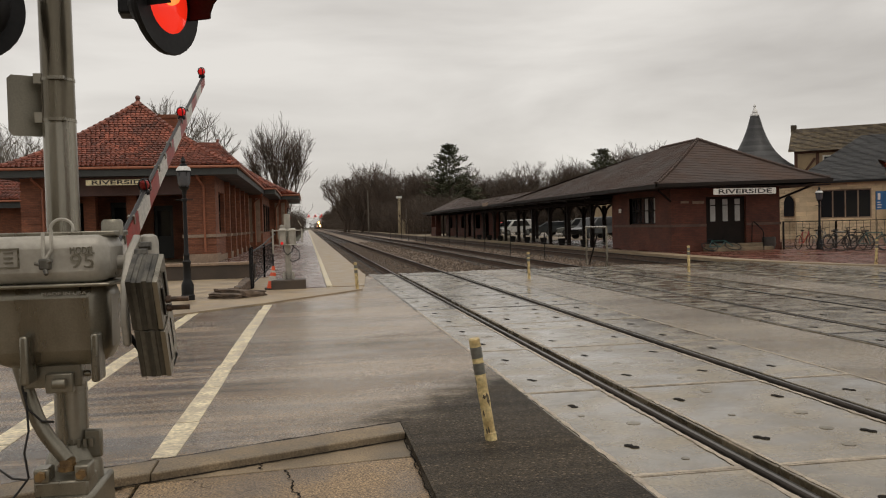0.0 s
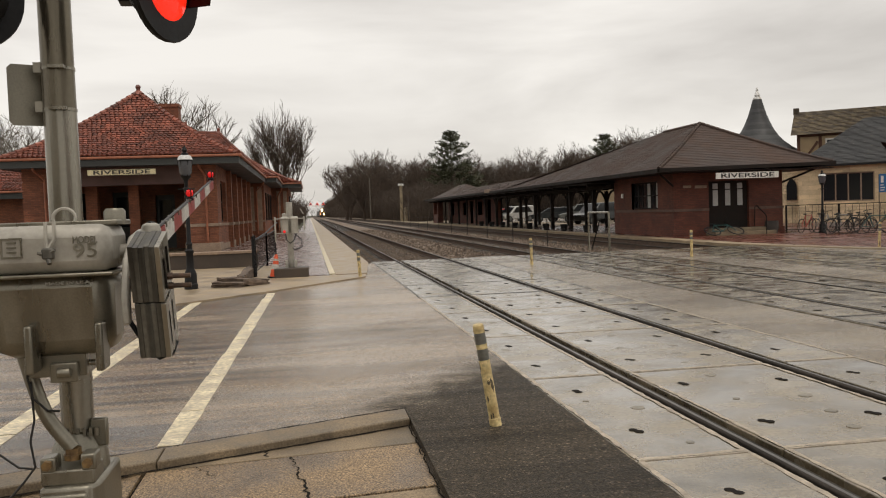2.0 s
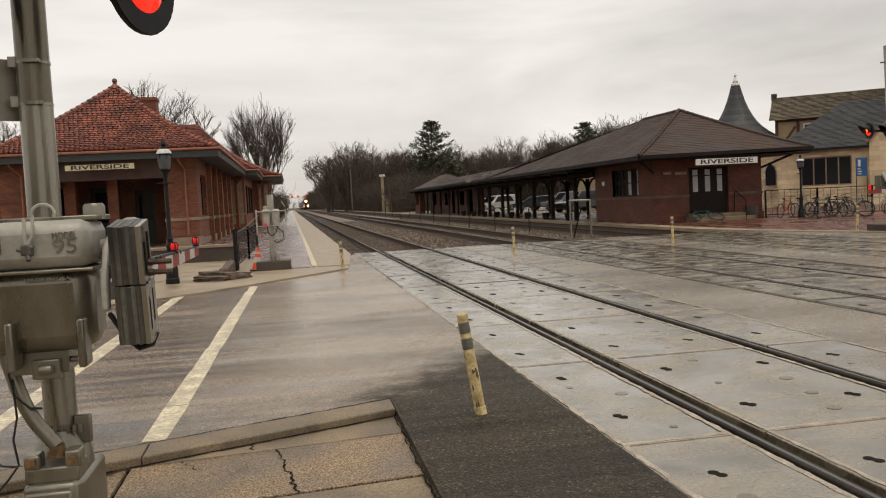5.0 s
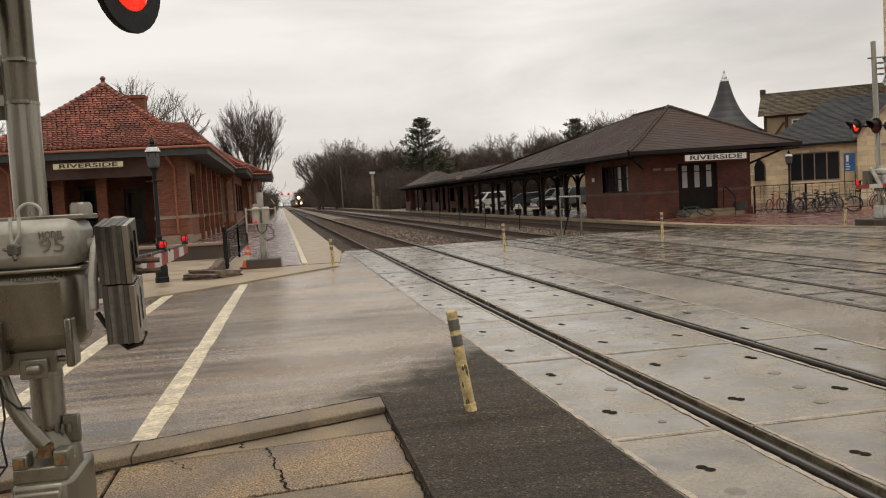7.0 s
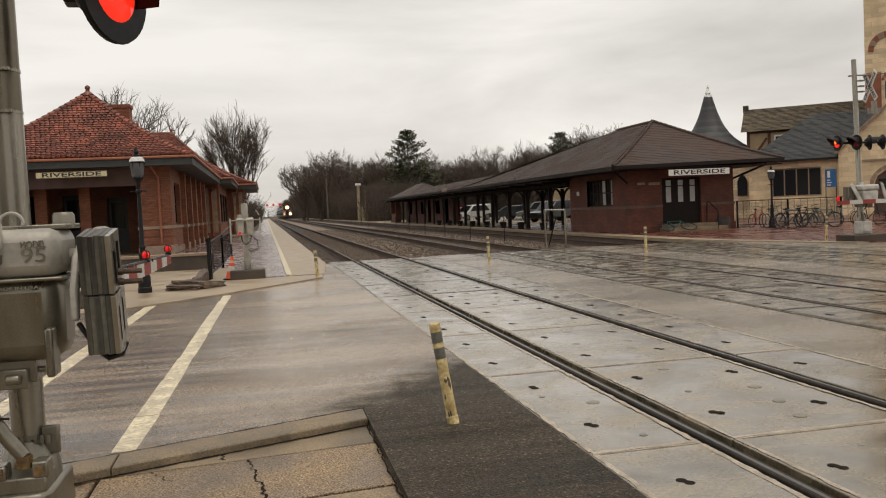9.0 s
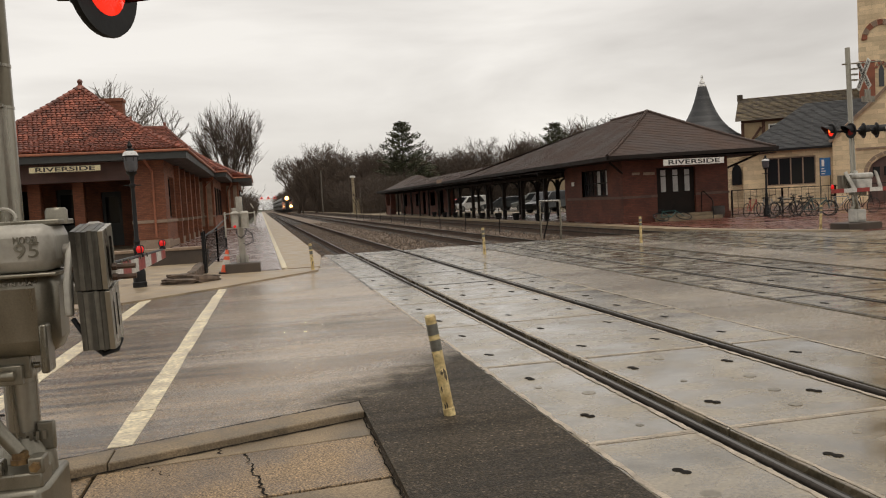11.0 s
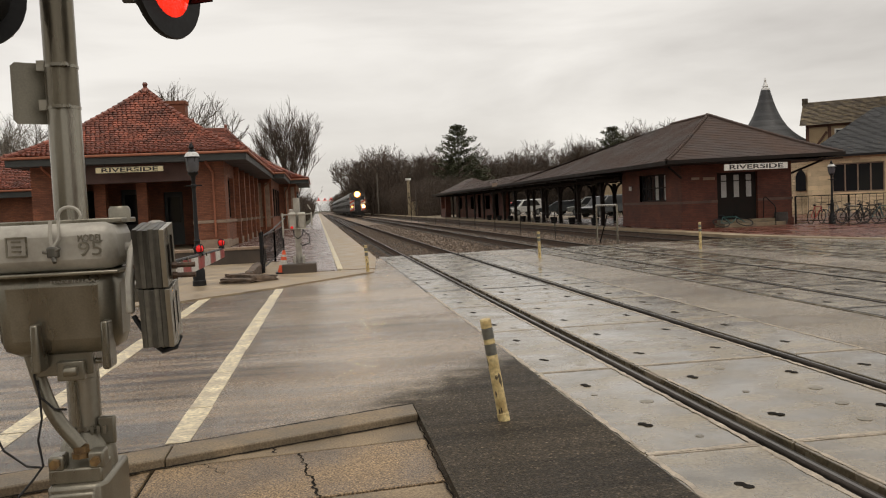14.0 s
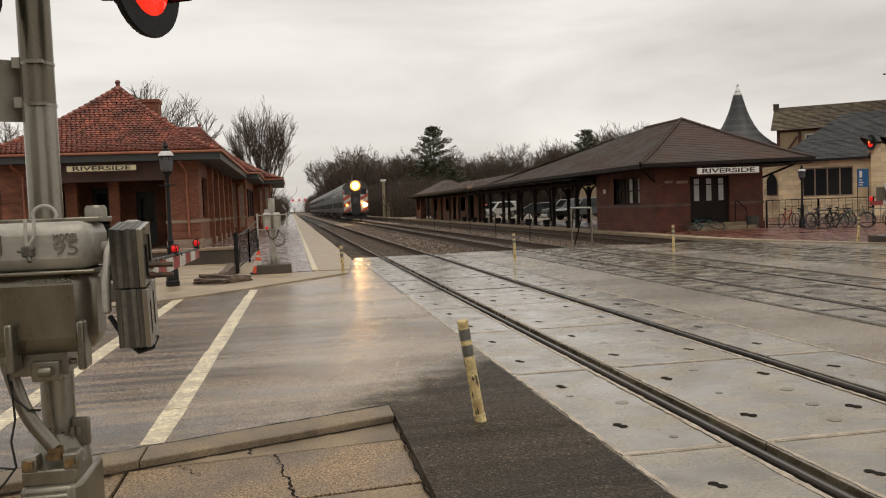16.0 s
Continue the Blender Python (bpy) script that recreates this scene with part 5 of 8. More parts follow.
# rusticated bands and stone courses on the corner pier
bm = BM()
for k in range(10):
    z = 0.45 + 0.36 * k
    if abs(z - 1.17) > 0.15:
        box(bm, -5.375, SIDE + 0.025, FRONT - 0.025, FRONT + 1.22, z, z + 0.30)
        box(bm, -12.025, -10.875, FRONT - 0.025, FRONT + 1.22, z, z + 0.30)
each("rustic_band", bm, M_BRICK, depot)
bm = BM()
for x0, x1 in ((-5.42, SIDE + 0.07), (-12.07, -10.83)):
    box(bm, x0, x1, FRONT - 0.07, FRONT + 1.25, 1.12, 1.26)
    box(bm, x0, x1, FRONT - 0.08, FRONT + 1.25, 0.02, 0.4)
box(bm, SIDE + 0.001, SIDE + 0.05, FRONT + 1.25, 60, 1.12, 1.24)
box(bm, SIDE + 0.001, SIDE + 0.06, FRONT + 1.25, 60, 0.02, 0.3)
each("stone_course", bm, M_STONE, depot, "pale stone string course", bevel=0.01)
# bays stepping towards the tracks
for (x0, x1, y0, y1) in ((-12, -3.1, 60.1, 71.9), (-12, -1.7, 72.8, 86)):
    bm = BM()
    box(bm, x0, x1, y0, y1, 0, 3.9)
    part("bay_wall", bm, M_BRICK, depot)
    for k in range(3):
        y = y0 + 1.5 + 3.4 * k
        bm = BM()
        box(bm, x1 + 0.002, x1 + 0.08, y, y + 1.6, 1.2, 3.2)
        box(bm, x1 + 0.08, x1 + 0.1, y + 0.1, y + 1.5, 1.3, 3.1, None, 1)
        part("bay_window", bm, [M_DKWOOD, M_GLASS], depot)
    bm = BM()
    for x in (x1 - 1.0, x1 - 0.45):
        box(bm, x, x + 0.3, y0 - 0.06, y0 - 0.002, 0.5, 3.6)
    box(bm, x1 - 2.0, x1 + 0.06, y0 - 0.1, y0, 1.12, 1.25)
    each("bay_pilaster", bm, M_STONE, depot)
# small wing on the far side
bm = BM()
box(bm, -19.0, -12.05, 46.0, 54.0, 0, 3.0)
part("wing_wall", bm, M_BRICK, depot)
# roofs
ROOFS = [hip_slopes(-12.65, -2.9, 36.9, 62.0, 4.2, -7.8, 41.8, -7.8, 57.1, 7.55),
         hip_slopes(-14.0, -2.15, 59.0, 73.4, 4.22, -11.0, 66.2, -6.6, 66.2, 8.0),
         hip_slopes(-13.0, -0.62, 72.0, 87.0, 4.24, -9.0, 79.5, -5.6, 79.5, 7.0),
         hip_slopes(-20.0, -12.7, 45.0, 55.0, 3.2, -16.6, 49.0, -16.6, 51.0, 5.2)]
for r, slopes in enumerate(ROOFS):
    bm = BM()
    for c in slopes:
        courses(bm, c, 0.6, 0.005, 1.25)
    bmesh.ops.remove_doubles(bm, verts=bm.verts[:], dist=0.012)
    part("roof_bed", bm, M_TILEBED, depot)
    for i, c in enumerate(slopes):
        if i < 2:
            tiled_slope(c, depot, 1.25, 290 if r == 0 and i == 0 else 0, seed=r * 4 + i)
    # ridge and hip tiles
    bm = BM()
    A, B = slopes[0][0], slopes[0][1]
    P, Q = slopes[0][2], (slopes[1][3] if r in (0, 3) else slopes[0][3])
    for a, b in ((A, P), (B, P if r in (0, 3) else slopes[0][3])):
        for k in range(24):
            s0, s1 = k / 24, (k + 1) / 24
            p, q = lerp(a, b, s0), lerp(a, b, s1)
            p.z, q.z = a[2] + (b[2] - a[2]) * s0 ** 1.25, a[2] + (b[2] - a[2]) * s1 ** 1.25
            rod(bm, p + Vector((0, 0, 0.05)), q + Vector((0, 0, 0.03)), 0.13, 0.1, 7)
    rod(bm, Vector(P) + Vector((0, 0, 0.03)), Vector(Q) + Vector((0, 0, 0.03)), 0.13, seg=7)
    part("hip_tiles", bm, M_TILE, depot)
    # eaves: gutter, fascia, soffit
    x0, x1, y0, y1 = A[0], B[0], A[1], slopes[1][1][1]
    ze = A[2]
    bm = BM()
    for xa, xb, ya, yb in ((x0 - 0.08, x1 + 0.08, y0 - 0.12, y0), (x1, x1 + 0.12, y0, y1), (x0 - 0.12, x0, y0, y1)):
        box(bm, xa, xb, ya, yb, ze - 0.09, ze + 0.015)
    each("gutter", bm, M_GUTTER, depot, "terracotta painted gutter", bevel=0.03)
    bm = BM()
    for xa, xb, ya, yb in ((x0, x1, y0, y0 + 0.06), (x1 - 0.06, x1, y0 + 0.06, y1), (x0, x0 + 0.06, y0 + 0.06, y1)):
        box(bm, xa, xb, ya, yb, ze - 0.38, ze - 0.09)
    box(bm, x0 + 0.06, x1 - 0.06, y0 + 0.06, y1, ze - 0.36, ze - 0.32)
    part("eave_soffit", bm, M_DKGREEN, depot, "dark green boarded eave")
for x, y, z in ((-7.8, 41.8, 7.6), (-6.6, 66.2, 8.05), (-7.8, 57.1, 7.55)):
    bm = BM()
    lathe(bm, [(0.26, -0.12), (0.17, 0.03), (0.1, 0.08), (0.09, 0.16), (0.13, 0.24), (0.09, 0.33), (0.0, 0.37)], 12, Matrix.Translation((x, y, z)))
    part("finial", bm, M_TILE, depot, "clay roof finial")
bm = BM()
box(bm, -7.5, -6.55, 45.6, 46.5, 5.5, 7.45)
box(bm, -7.55, -6.5, 45.55, 46.55, 7.38, 7.55)
part("chimney", bm, M_BRICK, depot, "square brick chimney")
for pts in ([(-4.62, FRONT - 0.95, 4.1), (-4.62, FRONT - 0.9, 3.75), (-4.45, FRONT - 0.12, 3.35), (-4.45, FRONT - 0.12, 0.5)],
            [(-11.3, FRONT - 0.95, 4.1), (-11.3, FRONT - 0.9, 3.75), (-11.1, FRONT - 0.12, 3.35), (-11.1, FRONT - 0.12, 0.5)],
            [(-3.0, 58.6, 4.1), (-3.05, 58.8, 3.7), (-3.6, 59.8, 3.3), (-3.6, 60.0, 0.3)], [(-2.2, 72.0, 4.1), (-2.3, 72.1, 3.6), (-2.6, 72.6, 3.2), (-2.6, 72.7, 0.3)]):
    bm = BM()
    tube(bm, pts, 0.05, 8)
    part("downpipe", bm, M_GUTTER, depot, "terracotta painted downpipe")
sign = thing("station_sign", "cream name board lettered RIVERSIDE hanging under the tiled eaves", "sign", Matrix.Translation((-7.74, 37.0, 3.56)))
bm = BM()
box(bm, -1.37, 1.37, -0.02, 0.02, -0.125, 0.125)
box(bm, -1.37, 1.37, -0.026, -0.02, 0.113, 0.125, None, 1)
box(bm, -1.37, 1.37, -0.026, -0.02, -0.125, -0.113, None, 1)
for x in (-1.0, 1.0):
    box(bm, x - 0.015, x + 0.015, -0.01, 0.01, 0.125, 0.3, None, 1)
part("board", bm, [M_CREAM, M_INK], sign)
words("lettering", "RIVERSIDE", 0.24, Matrix.Translation((0, -0.026, -0.005)) @ FACE, M_INK, sign, 0.003, 2.3, bold=0.02)

# low wall, rail fence
bm = BM()
box(bm, -16, -1.55, 24.9, 25.2, -0.3, 0.42)
box(bm, -16, -1.5, 24.86, 25.24, 0.42, 0.5, None, 1)
tagged(part("low_wall", bm, [M_WETWALL, M_STONE], None, bevel=0.01), "low dark brick wall with stone coping before the depot", "wall", kind="structure")
bm = BM()
slab(bm, [(-16, 25.2), (-1.0, 25.2), (-1.0, 90), (-16, 90)], -0.3, 0.0)
ground_part("depot_terrace", bm, M_PAVER, "wet dark paving beside the depot wall", "pavement")


def iron_fence(pts, h, parent, step=0.16, rails_z=(0.12, 0.9)):
    for a, b in zip(pts, pts[1:]):
        a, b = Vector(a), Vector(b)
        L = (b - a).length
        n = max(1, int(L / step))
        for k in range(n + 1):
            p = lerp(a, b, k / n)
            if k in (0, n):
                bm = BM()
                box(bm, p.x - 0.03, p.x + 0.03, p.y - 0.03, p.y + 0.03, p.z - 0.02, p.z + h + 0.05)
                part("post", bm, M_BLACK, parent)
            else:
                bm = BM()
                rod(bm, p + Vector((0, 0, rails_z[0])), p + Vector((0, 0, rails_z[1])), 0.009, seg=5)
                part("baluster", bm, M_BLACK, parent)
        for z in rails_z:
            bm = BM()
            rod(bm, a + Vector((0, 0, z)), b + Vector((0, 0, z)), 0.018, seg=6)
            part("rail", bm, M_BLACK, parent)


fence = thing("iron_fence", "black iron railing with balusters between pavement and platform", "fence")
iron_fence([(-1.34, 20.6, 0.02), (-1.28, 25, 0.02), (-1.22, 29.8, 0.08)], 0.95, fence, 0.36)
bm = BM()
box(bm, -1.4, -1.33, 20.4, 20.47, 0, 1.0)
part("gate_post", bm, M_BLACK, fence)
bm = BM()
tube(bm, [(-1.34, 20.6, 0.9), (-1.25, 24, 1.0), (-1.15, 30, 1.25)], 0.022, 6)
part("handrail", bm, M_BLACK, fence)

# ---- right depot: dark brick, brown shingles, long canopy ----
depot2 = thing("canopy_depot", "dark red brick depot with brown shingle roof and long platform canopy", "station")
DX, DY = 15.2, 33.3
fm = Matrix.Translation((DX, DY, 0))
bm = BM()
holed_wall(bm, fm, 5.0, 2.75, 0.3, [(1.6, 3.43, 0.3, 2.3)])
part("front_wall", bm, M_BRICK2, depot2)
sm = Matrix.Translation((DX, 39.9, 0)) @ Matrix.Rotation(radians(-90), 4, "Z")
bm = BM()
holed_wall(bm, sm, 6.29, 2.75, 0.3, [(2.0, 5.0, 1.18, 2.42)])
part("side_wall", bm, M_BRICK2, depot2)
bm = BM()
box(bm, 19.9, 20.2, DY + 0.3, 39.9, 0, 2.75)
box(bm, DX, 20.2, 39.9, 40.2, 0, 2.75)
each("rear_wall", bm, M_BRICK2, depot2)
window_unit(depot2, sm, 2.0, 5.0, 1.18, 2.42, 6, 0.12, [M_GLASS, M_GLASS, M_GLASS, M_PALEPANE, M_GLASS, M_PALEPANE])
bm = BM()
box(bm, 1.6, 3.43, 0.14, 0.24, 0.3, 2.3, fm)
part("door_leaf", bm, M_DKWOOD, depot2, "dark timber double door")
for x in (1.85, 2.42, 2.98):
    bm = BM()
    box(bm, x, x + 0.23, 0.125, 0.14, 1.25, 2.2, fm)
    part("door_pane", bm, M_PALEPANE, depot2, "pale glazed door light")
    bm = BM()
    box(bm, x - 0.02, x + 0.25, 0.118, 0.126, 1.92, 1.96, fm)
    part("glazing_bar", bm, M_DKWOOD, depot2)
bm = BM()
box(bm, DX - 0.03, DX + 1.6, DY - 0.04, DY - 0.001, 1.05, 1.16)
box(bm, DX + 3.43, 20.23, DY - 0.04, DY - 0.001, 1.05, 1.16)
box(bm, DX - 0.04, DX - 0.001, DY - 0.0005, 39.9, 1.05, 1.16)
each("sill_course", bm, M_SILL, depot2)
bm = BM()
box(bm, DX - 0.06, DX + 1.55, DY - 0.06, DY - 0.002, 0.0, 0.28)
box(bm, DX + 3.5, 20.25, DY - 0.06, DY - 0.002, 0.0, 0.28)
box(bm, DX - 0.06, DX - 0.002, DY - 0.0015, 39.9, 0.0, 0.28)
each("plinth", bm, M_BRICK2, depot2, "dark brick plinth", bevel=0.01)
bm = BM()
box(bm, 16.6, 19.3, DY - 1.0, DY - 0.08, -0.02, 0.16)
box(bm, 16.7, 19.2, DY - 0.6, DY - 0.07, 0.16, 0.3)
each("door_step", bm, M_KERB, depot2, bevel=0.01)
for x0, x1, z0, z1, mm in ((0.45, 0.8, 2.05, 2.15, M_STONE), (0.98, 1.5, 2.02, 2.14, M_STONE)):
    bm = BM()
    box(bm, x0, x1, -0.03, -0.002, z0, z1, fm)
    part("wall_plaque", bm, mm, depot2, "small dull plaque")
bm = BM()
tube(bm, [(18.85, DY - 1.0, 0.0), (18.85, DY - 1.0, 0.75), (18.85, DY - 0.9, 0.85), (18.85, DY - 0.25, 1.2), (18.85, DY - 0.1, 1.15), (18.85, DY - 0.05, 0.3)], 0.022, 6)
part("handrail", bm, M_BLACK, depot2, "black iron step rail")
bm = BM()
box(bm, DX - 0.03, DX - 0.002, 38.9, 39.2, 1.75, 1.95)
part("notice", bm, M_SIGNW, depot2, "small pale notice")
EAVE, EX, FARY = 2.83, 14.0, 101.0
TIP, TIPZ, TOP = 21.75, 2.93, 4.96
bm = BM()
R1a = ((14.0, 32.0, EAVE), (TIP, 32.0, TIPZ), (17.6, 35.6, TOP), (17.6, 35.6, TOP))
R1b = ((14.0, 32.0, EAVE), (14.0, 60.0, EAVE - 0.02), (17.6, 35.6, TOP), (17.6, 39.5, TOP))
R1c = ((TIP, 32.0, TIPZ), (TIP, 55.0, EAVE), (17.6, 35.6, TOP), (17.6, 39.5, TOP))
for i, c in enumerate((R1a, R1b, R1c)):
    courses(bm, c, 0.16, 0.011, 1.12, 0.45, i)
courses(bm, ((14.0, 59.99, EAVE - 0.02), (TIP, 55.0, EAVE), (17.6, 39.5, TOP), (17.6, 39.5, TOP)), 0.3, 0.02, 1.0, 0.0, 8)
part("roof", bm, M_SHINGLE, depot2, "weathered brown shingle hip roof")
bm = BM()
for a in (R1a[0], R1a[1]):
    for k in range(26):
        s0, s1 = k / 26, (k + 1) / 26
        p, q = lerp(a, R1a[2], s0), lerp(a, R1a[2], s1 + 0.012)
        p.z, q.z = a[2] + (TOP - a[2]) * s0 ** 1.12 + 0.03, a[2] + (TOP - a[2]) * (s1 + 0.012) ** 1.12 + 0.012
        rod(bm, p, q, 0.085, 0.075, 6)
rod(bm, (17.6, 35.6, TOP), (17.6, 39.5, TOP), 0.08, seg=6)
part("hip_cap", bm, M_SHINGLE, depot2, "row of overlapping hip shingles")
bm = BM()
C1 = ((14.0, 40.0, EAVE), (14.0, 92.0, EAVE - 0.14), (16.9, 40.0, 3.75), (16.9, 92.0, 3.68))
C2 = ((19.8, 40.0, EAVE), (19.8, 92.0, EAVE - 0.14), (16.9, 40.0, 3.75), (16.9, 92.0, 3.68))
for i, c in enumerate((C1, C2)):
    courses(bm, c, 0.2, 0.02, 1.0, 1.2, 5 + i)
part("canopy_roof", bm, M_SHINGLE, depot2, "long brown shingle canopy roof")
bm = BM()
F = hip_slopes(14.0, 21.0, 86.0, FARY, EAVE - 0.2, 17.5, 92.0, 17.5, 96.5, 4.35)
for i, c in enumerate(F):
    courses(bm, c, 0.25, 0.02, 1.1, 1.2, 9 + i)
part("far_roof", bm, M_SHINGLE, depot2)
bm = BM()
for v in box(bm, EX - 0.06, TIP + 0.06, 31.9, 32.0, EAVE - 0.13, EAVE + 0.02):
    v.co.z += (TIPZ - EAVE) if v.co.x > 20 else 0.0
for v in box(bm, TIP, TIP + 0.1, 32.0, 44.0, EAVE - 0.13, EAVE + 0.02):
    v.co.z += (TIPZ - EAVE) if v.co.y < 33 else 0.04
box(bm, EX - 0.1, EX, 31.9, FARY, EAVE - 0.17, EAVE + 0.0)
box(bm, EX, TIP, 32.0, 40.0, EAVE - 0.16, EAVE - 0.12)
part("fascia", bm, M_DKWOOD, depot2, "dark brown fascia and gutter")
bm = BM()
box(bm, EX, 19.8, 40.0, FARY, EAVE - 0.28, EAVE - 0.24)
for k in range(20):
    y = 41.0 + 3 * k
    box(bm, EX + 0.05, 19.7, y, y + 0.1, EAVE - 0.42, EAVE - 0.28)
part("canopy_soffit", bm, M_DKWOOD, depot2)
bm = BM()
box(bm, 15.05, 15.35, 40.2, 72.0, 2.3, 2.48)
part("canopy_beam", bm, M_DKWOOD, depot2)
for k, y in enumerate((43.2, 47.3, 51.1, 55.1, 59.1, 63.1, 67.0, 71.1)):
    for x in (15.2, 18.8):
        bm = BM()
        box(bm, x - 0.1, x + 0.1, y - 0.1, y + 0.1, 0.0, 2.34)
        for s in (-1, 1):
            for a in range(5):
                t0, t1 = a / 5 * 1.5708, (a + 1) / 5 * 1.5708
                p = [(x, y + s * (0.1 + 1.25 * (1 - math.cos(t))), 1.35 + 1.0 * math.sin(t)) for t in (t0, t1)]
                rod(bm, p[0], p[1], 0.075, seg=5)
        post = part("canopy_post", bm, M_DKWOOD, depot2, bevel=0.0)
    if k < 8:
        bm = BM()
        lathe(bm, [(0.16, 0.0), (0.21, 0.26), (0.23, 0.4), (0.2, 0.41), (0.18, 0.36)], 12, Matrix.Translation((14.75, y, 0)))
        pot = thing("planter", "dark round planter beside a canopy post", "planter", group="canopy planters")
        part("pot", bm, M_BLACK, pot)
        bm = BM()
        lathe(bm, [(0.18, 0.36), (0.0, 0.38)], 12, Matrix.Translation((14.75, y, 0)))
        part("soil", bm, M_TRUCK, pot)
bm = BM()
holed_wall(bm, Matrix.Translation((16.5, 99.0, 0)) @ Matrix.Rotation(radians(-90), 4, "Z"), 26.6, 2.5, 0.3, [(3.0, 4.4, 0.9, 2.2), (6.5, 7.9, 0.05, 2.3), (10.0, 11.6, 0.9, 2.2), (14.0, 15.4, 0.05, 2.3), (18.0, 20.0, 0.9, 2.2), (22.5, 23.9, 0.05, 2.3)])
part("far_wall", bm, M_BRICK2, depot2)
bm = BM()
box(bm, 16.9, 17.0, 72.6, 98.8, 0.0, 2.5)
part("far_glazing", bm, M_GLASS, depot2, "dark glazing behind the openings")
for y0, y1, h in ((97.0, 100.6, 1.05), (100.1, 100.6, 2.5), (96.6, 97.0, 2.5)):
    bm = BM()
    box(bm, 14.9, 15.5, y0, y1 - 0.004, 0.0, h)
    part("parapet", bm, M_BRICK2, depot2)
for y in (75.5, 80.0, 84.5, 89.0, 93.0):
    bm = BM()
    box(bm, 15.12, 15.28, y - 0.08, y + 0.08, 0.0, 2.5)
    part("canopy_post", bm, M_DKWOOD, depot2)
bm = BM()
rod(bm, (20.2, DY + 0.1, 2.15), (21.5, DY - 0.5, 2.72), 0.05, seg=6)
rod(bm, (15.2, DY - 0.0, 2.15), (14.4, DY - 0.6, 2.6), 0.05, seg=6)
each("eave_brace", bm, M_DKWOOD, depot2)
sign2 = thing("station_sign", "white name board lettered RIVERSIDE hanging under brown eaves", "sign", Matrix.Translation((17.78, 31.86, 2.47)))
bm = BM()
box(bm, -1.38, 1.38, -0.02, 0.02, -0.125, 0.125)
part("board", bm, M_SIGNW, sign2)
words("lettering", "RIVERSIDE", 0.25, Matrix.Translation((0, -0.021, -0.005)) @ FACE, M_INK, sign2, 0.003, 2.35, bold=0.02)
bm = BM()
for x in (-1.1, 1.1):
    box(bm, x - 0.015, x + 0.015, -0.012, 0.05, 0.12, 0.2)
each("hanger", bm, M_BLACK, sign2)
sign3 = thing("platform_sign", "small pale name board on the canopy roof edge", "sign", Matrix.Translation((13.92, 64.5, 2.86)) @ Matrix.Rotation(radians(-90), 4, "Z"))
bm = BM()
box(bm, -0.9, 0.9, -0.03, 0.03, -0.12, 0.16)
part("board", bm, M_STONE, sign3)


# ---- street furniture ----
def lamp_post(m, h=2.94, group="lantern posts"):
    t = thing("lamp_post", "black fluted lamp post with frosted lantern and white cap", "street lamp", m, group)
    k = h / 2.94
    bm = BM()
    lathe(bm, [(0.14, 0), (0.14, 0.1), (0.125, 0.12), (0.125, 0.32), (0.09, 0.4), (0.075, 0.44), (0.075, 0.74), (0.085, 0.76), (0.085, 0.80), (0.06, 0.83), (0.055, 0.9), (0.07, 0.93), (0.045, 0.98), (0.038, 2.02 * k), (0.06, 2.05 * k), (0.06, 2.09 * k), (0.035, 2.11 * k), (0.05, 2.26 * k)], 16)
    part("post", bm, M_BLACK, t)
    bm = BM()
    rod(bm, (-0.17, 0, 2.07 * k), (0.17, 0, 2.07 * k), 0.012, seg=6)
    part("ladder_bar", bm, M_BLACK, t)
    bm = BM()
    lathe(bm, [(0.05, 2.26 * k), (0.1, 2.31 * k), (0.115, 2.34 * k)], 12)
    part("lantern_base", bm, M_BLACK, t)
    bm = BM()
    lathe(bm, [(0.085, 2.34 * k), (0.125, 2.4 * k), (0.145, 2.66 * k)], 12)
    part("lantern_glass", bm, M_FROST, t, "frosted lantern glass")
    bm = BM()
    for q in range(6):
        a = q * math.tau / 6
        rod(bm, (0.09 * math.cos(a), 0.09 * math.sin(a), 2.34 * k), (0.15 * math.cos(a), 0.15 * math.sin(a), 2.66 * k), 0.008, seg=5)
    part("lantern_ribs", bm, M_BLACK, t)
    bm = BM()
    lathe(bm, [(0.152, 2.665 * k), (0.148, 2.69 * k), (0.12, 2.745 * k), (0.075, 2.765 * k)], 16)
    part("lantern_cap", bm, M_WHITECAP, t, "white lantern cap")
    bm = BM()
    lathe(bm, [(0.148, 2.635 * k), (0.162, 2.64 * k), (0.162, 2.665 * k), (0.15, 2.667 * k)], 16)
    part("lantern_rim", bm, M_BLACK, t)
    bm = BM()
    lathe(bm, [(0.08, 2.76 * k), (0.075, 2.8 * k), (0.035, 2.825 * k), (0.055, 2.865 * k), (0.035, 2.91 * k), (0.0, 2.98 * k)], 12)
    part("lantern_finial", bm, M_BLACK, t)
    return t


lamp_post(Matrix.Translation((-2.48, 17.84, 0.02)))
lamp_post(Matrix.Translation((20.55, 31.0, 0.0)), 2.55)

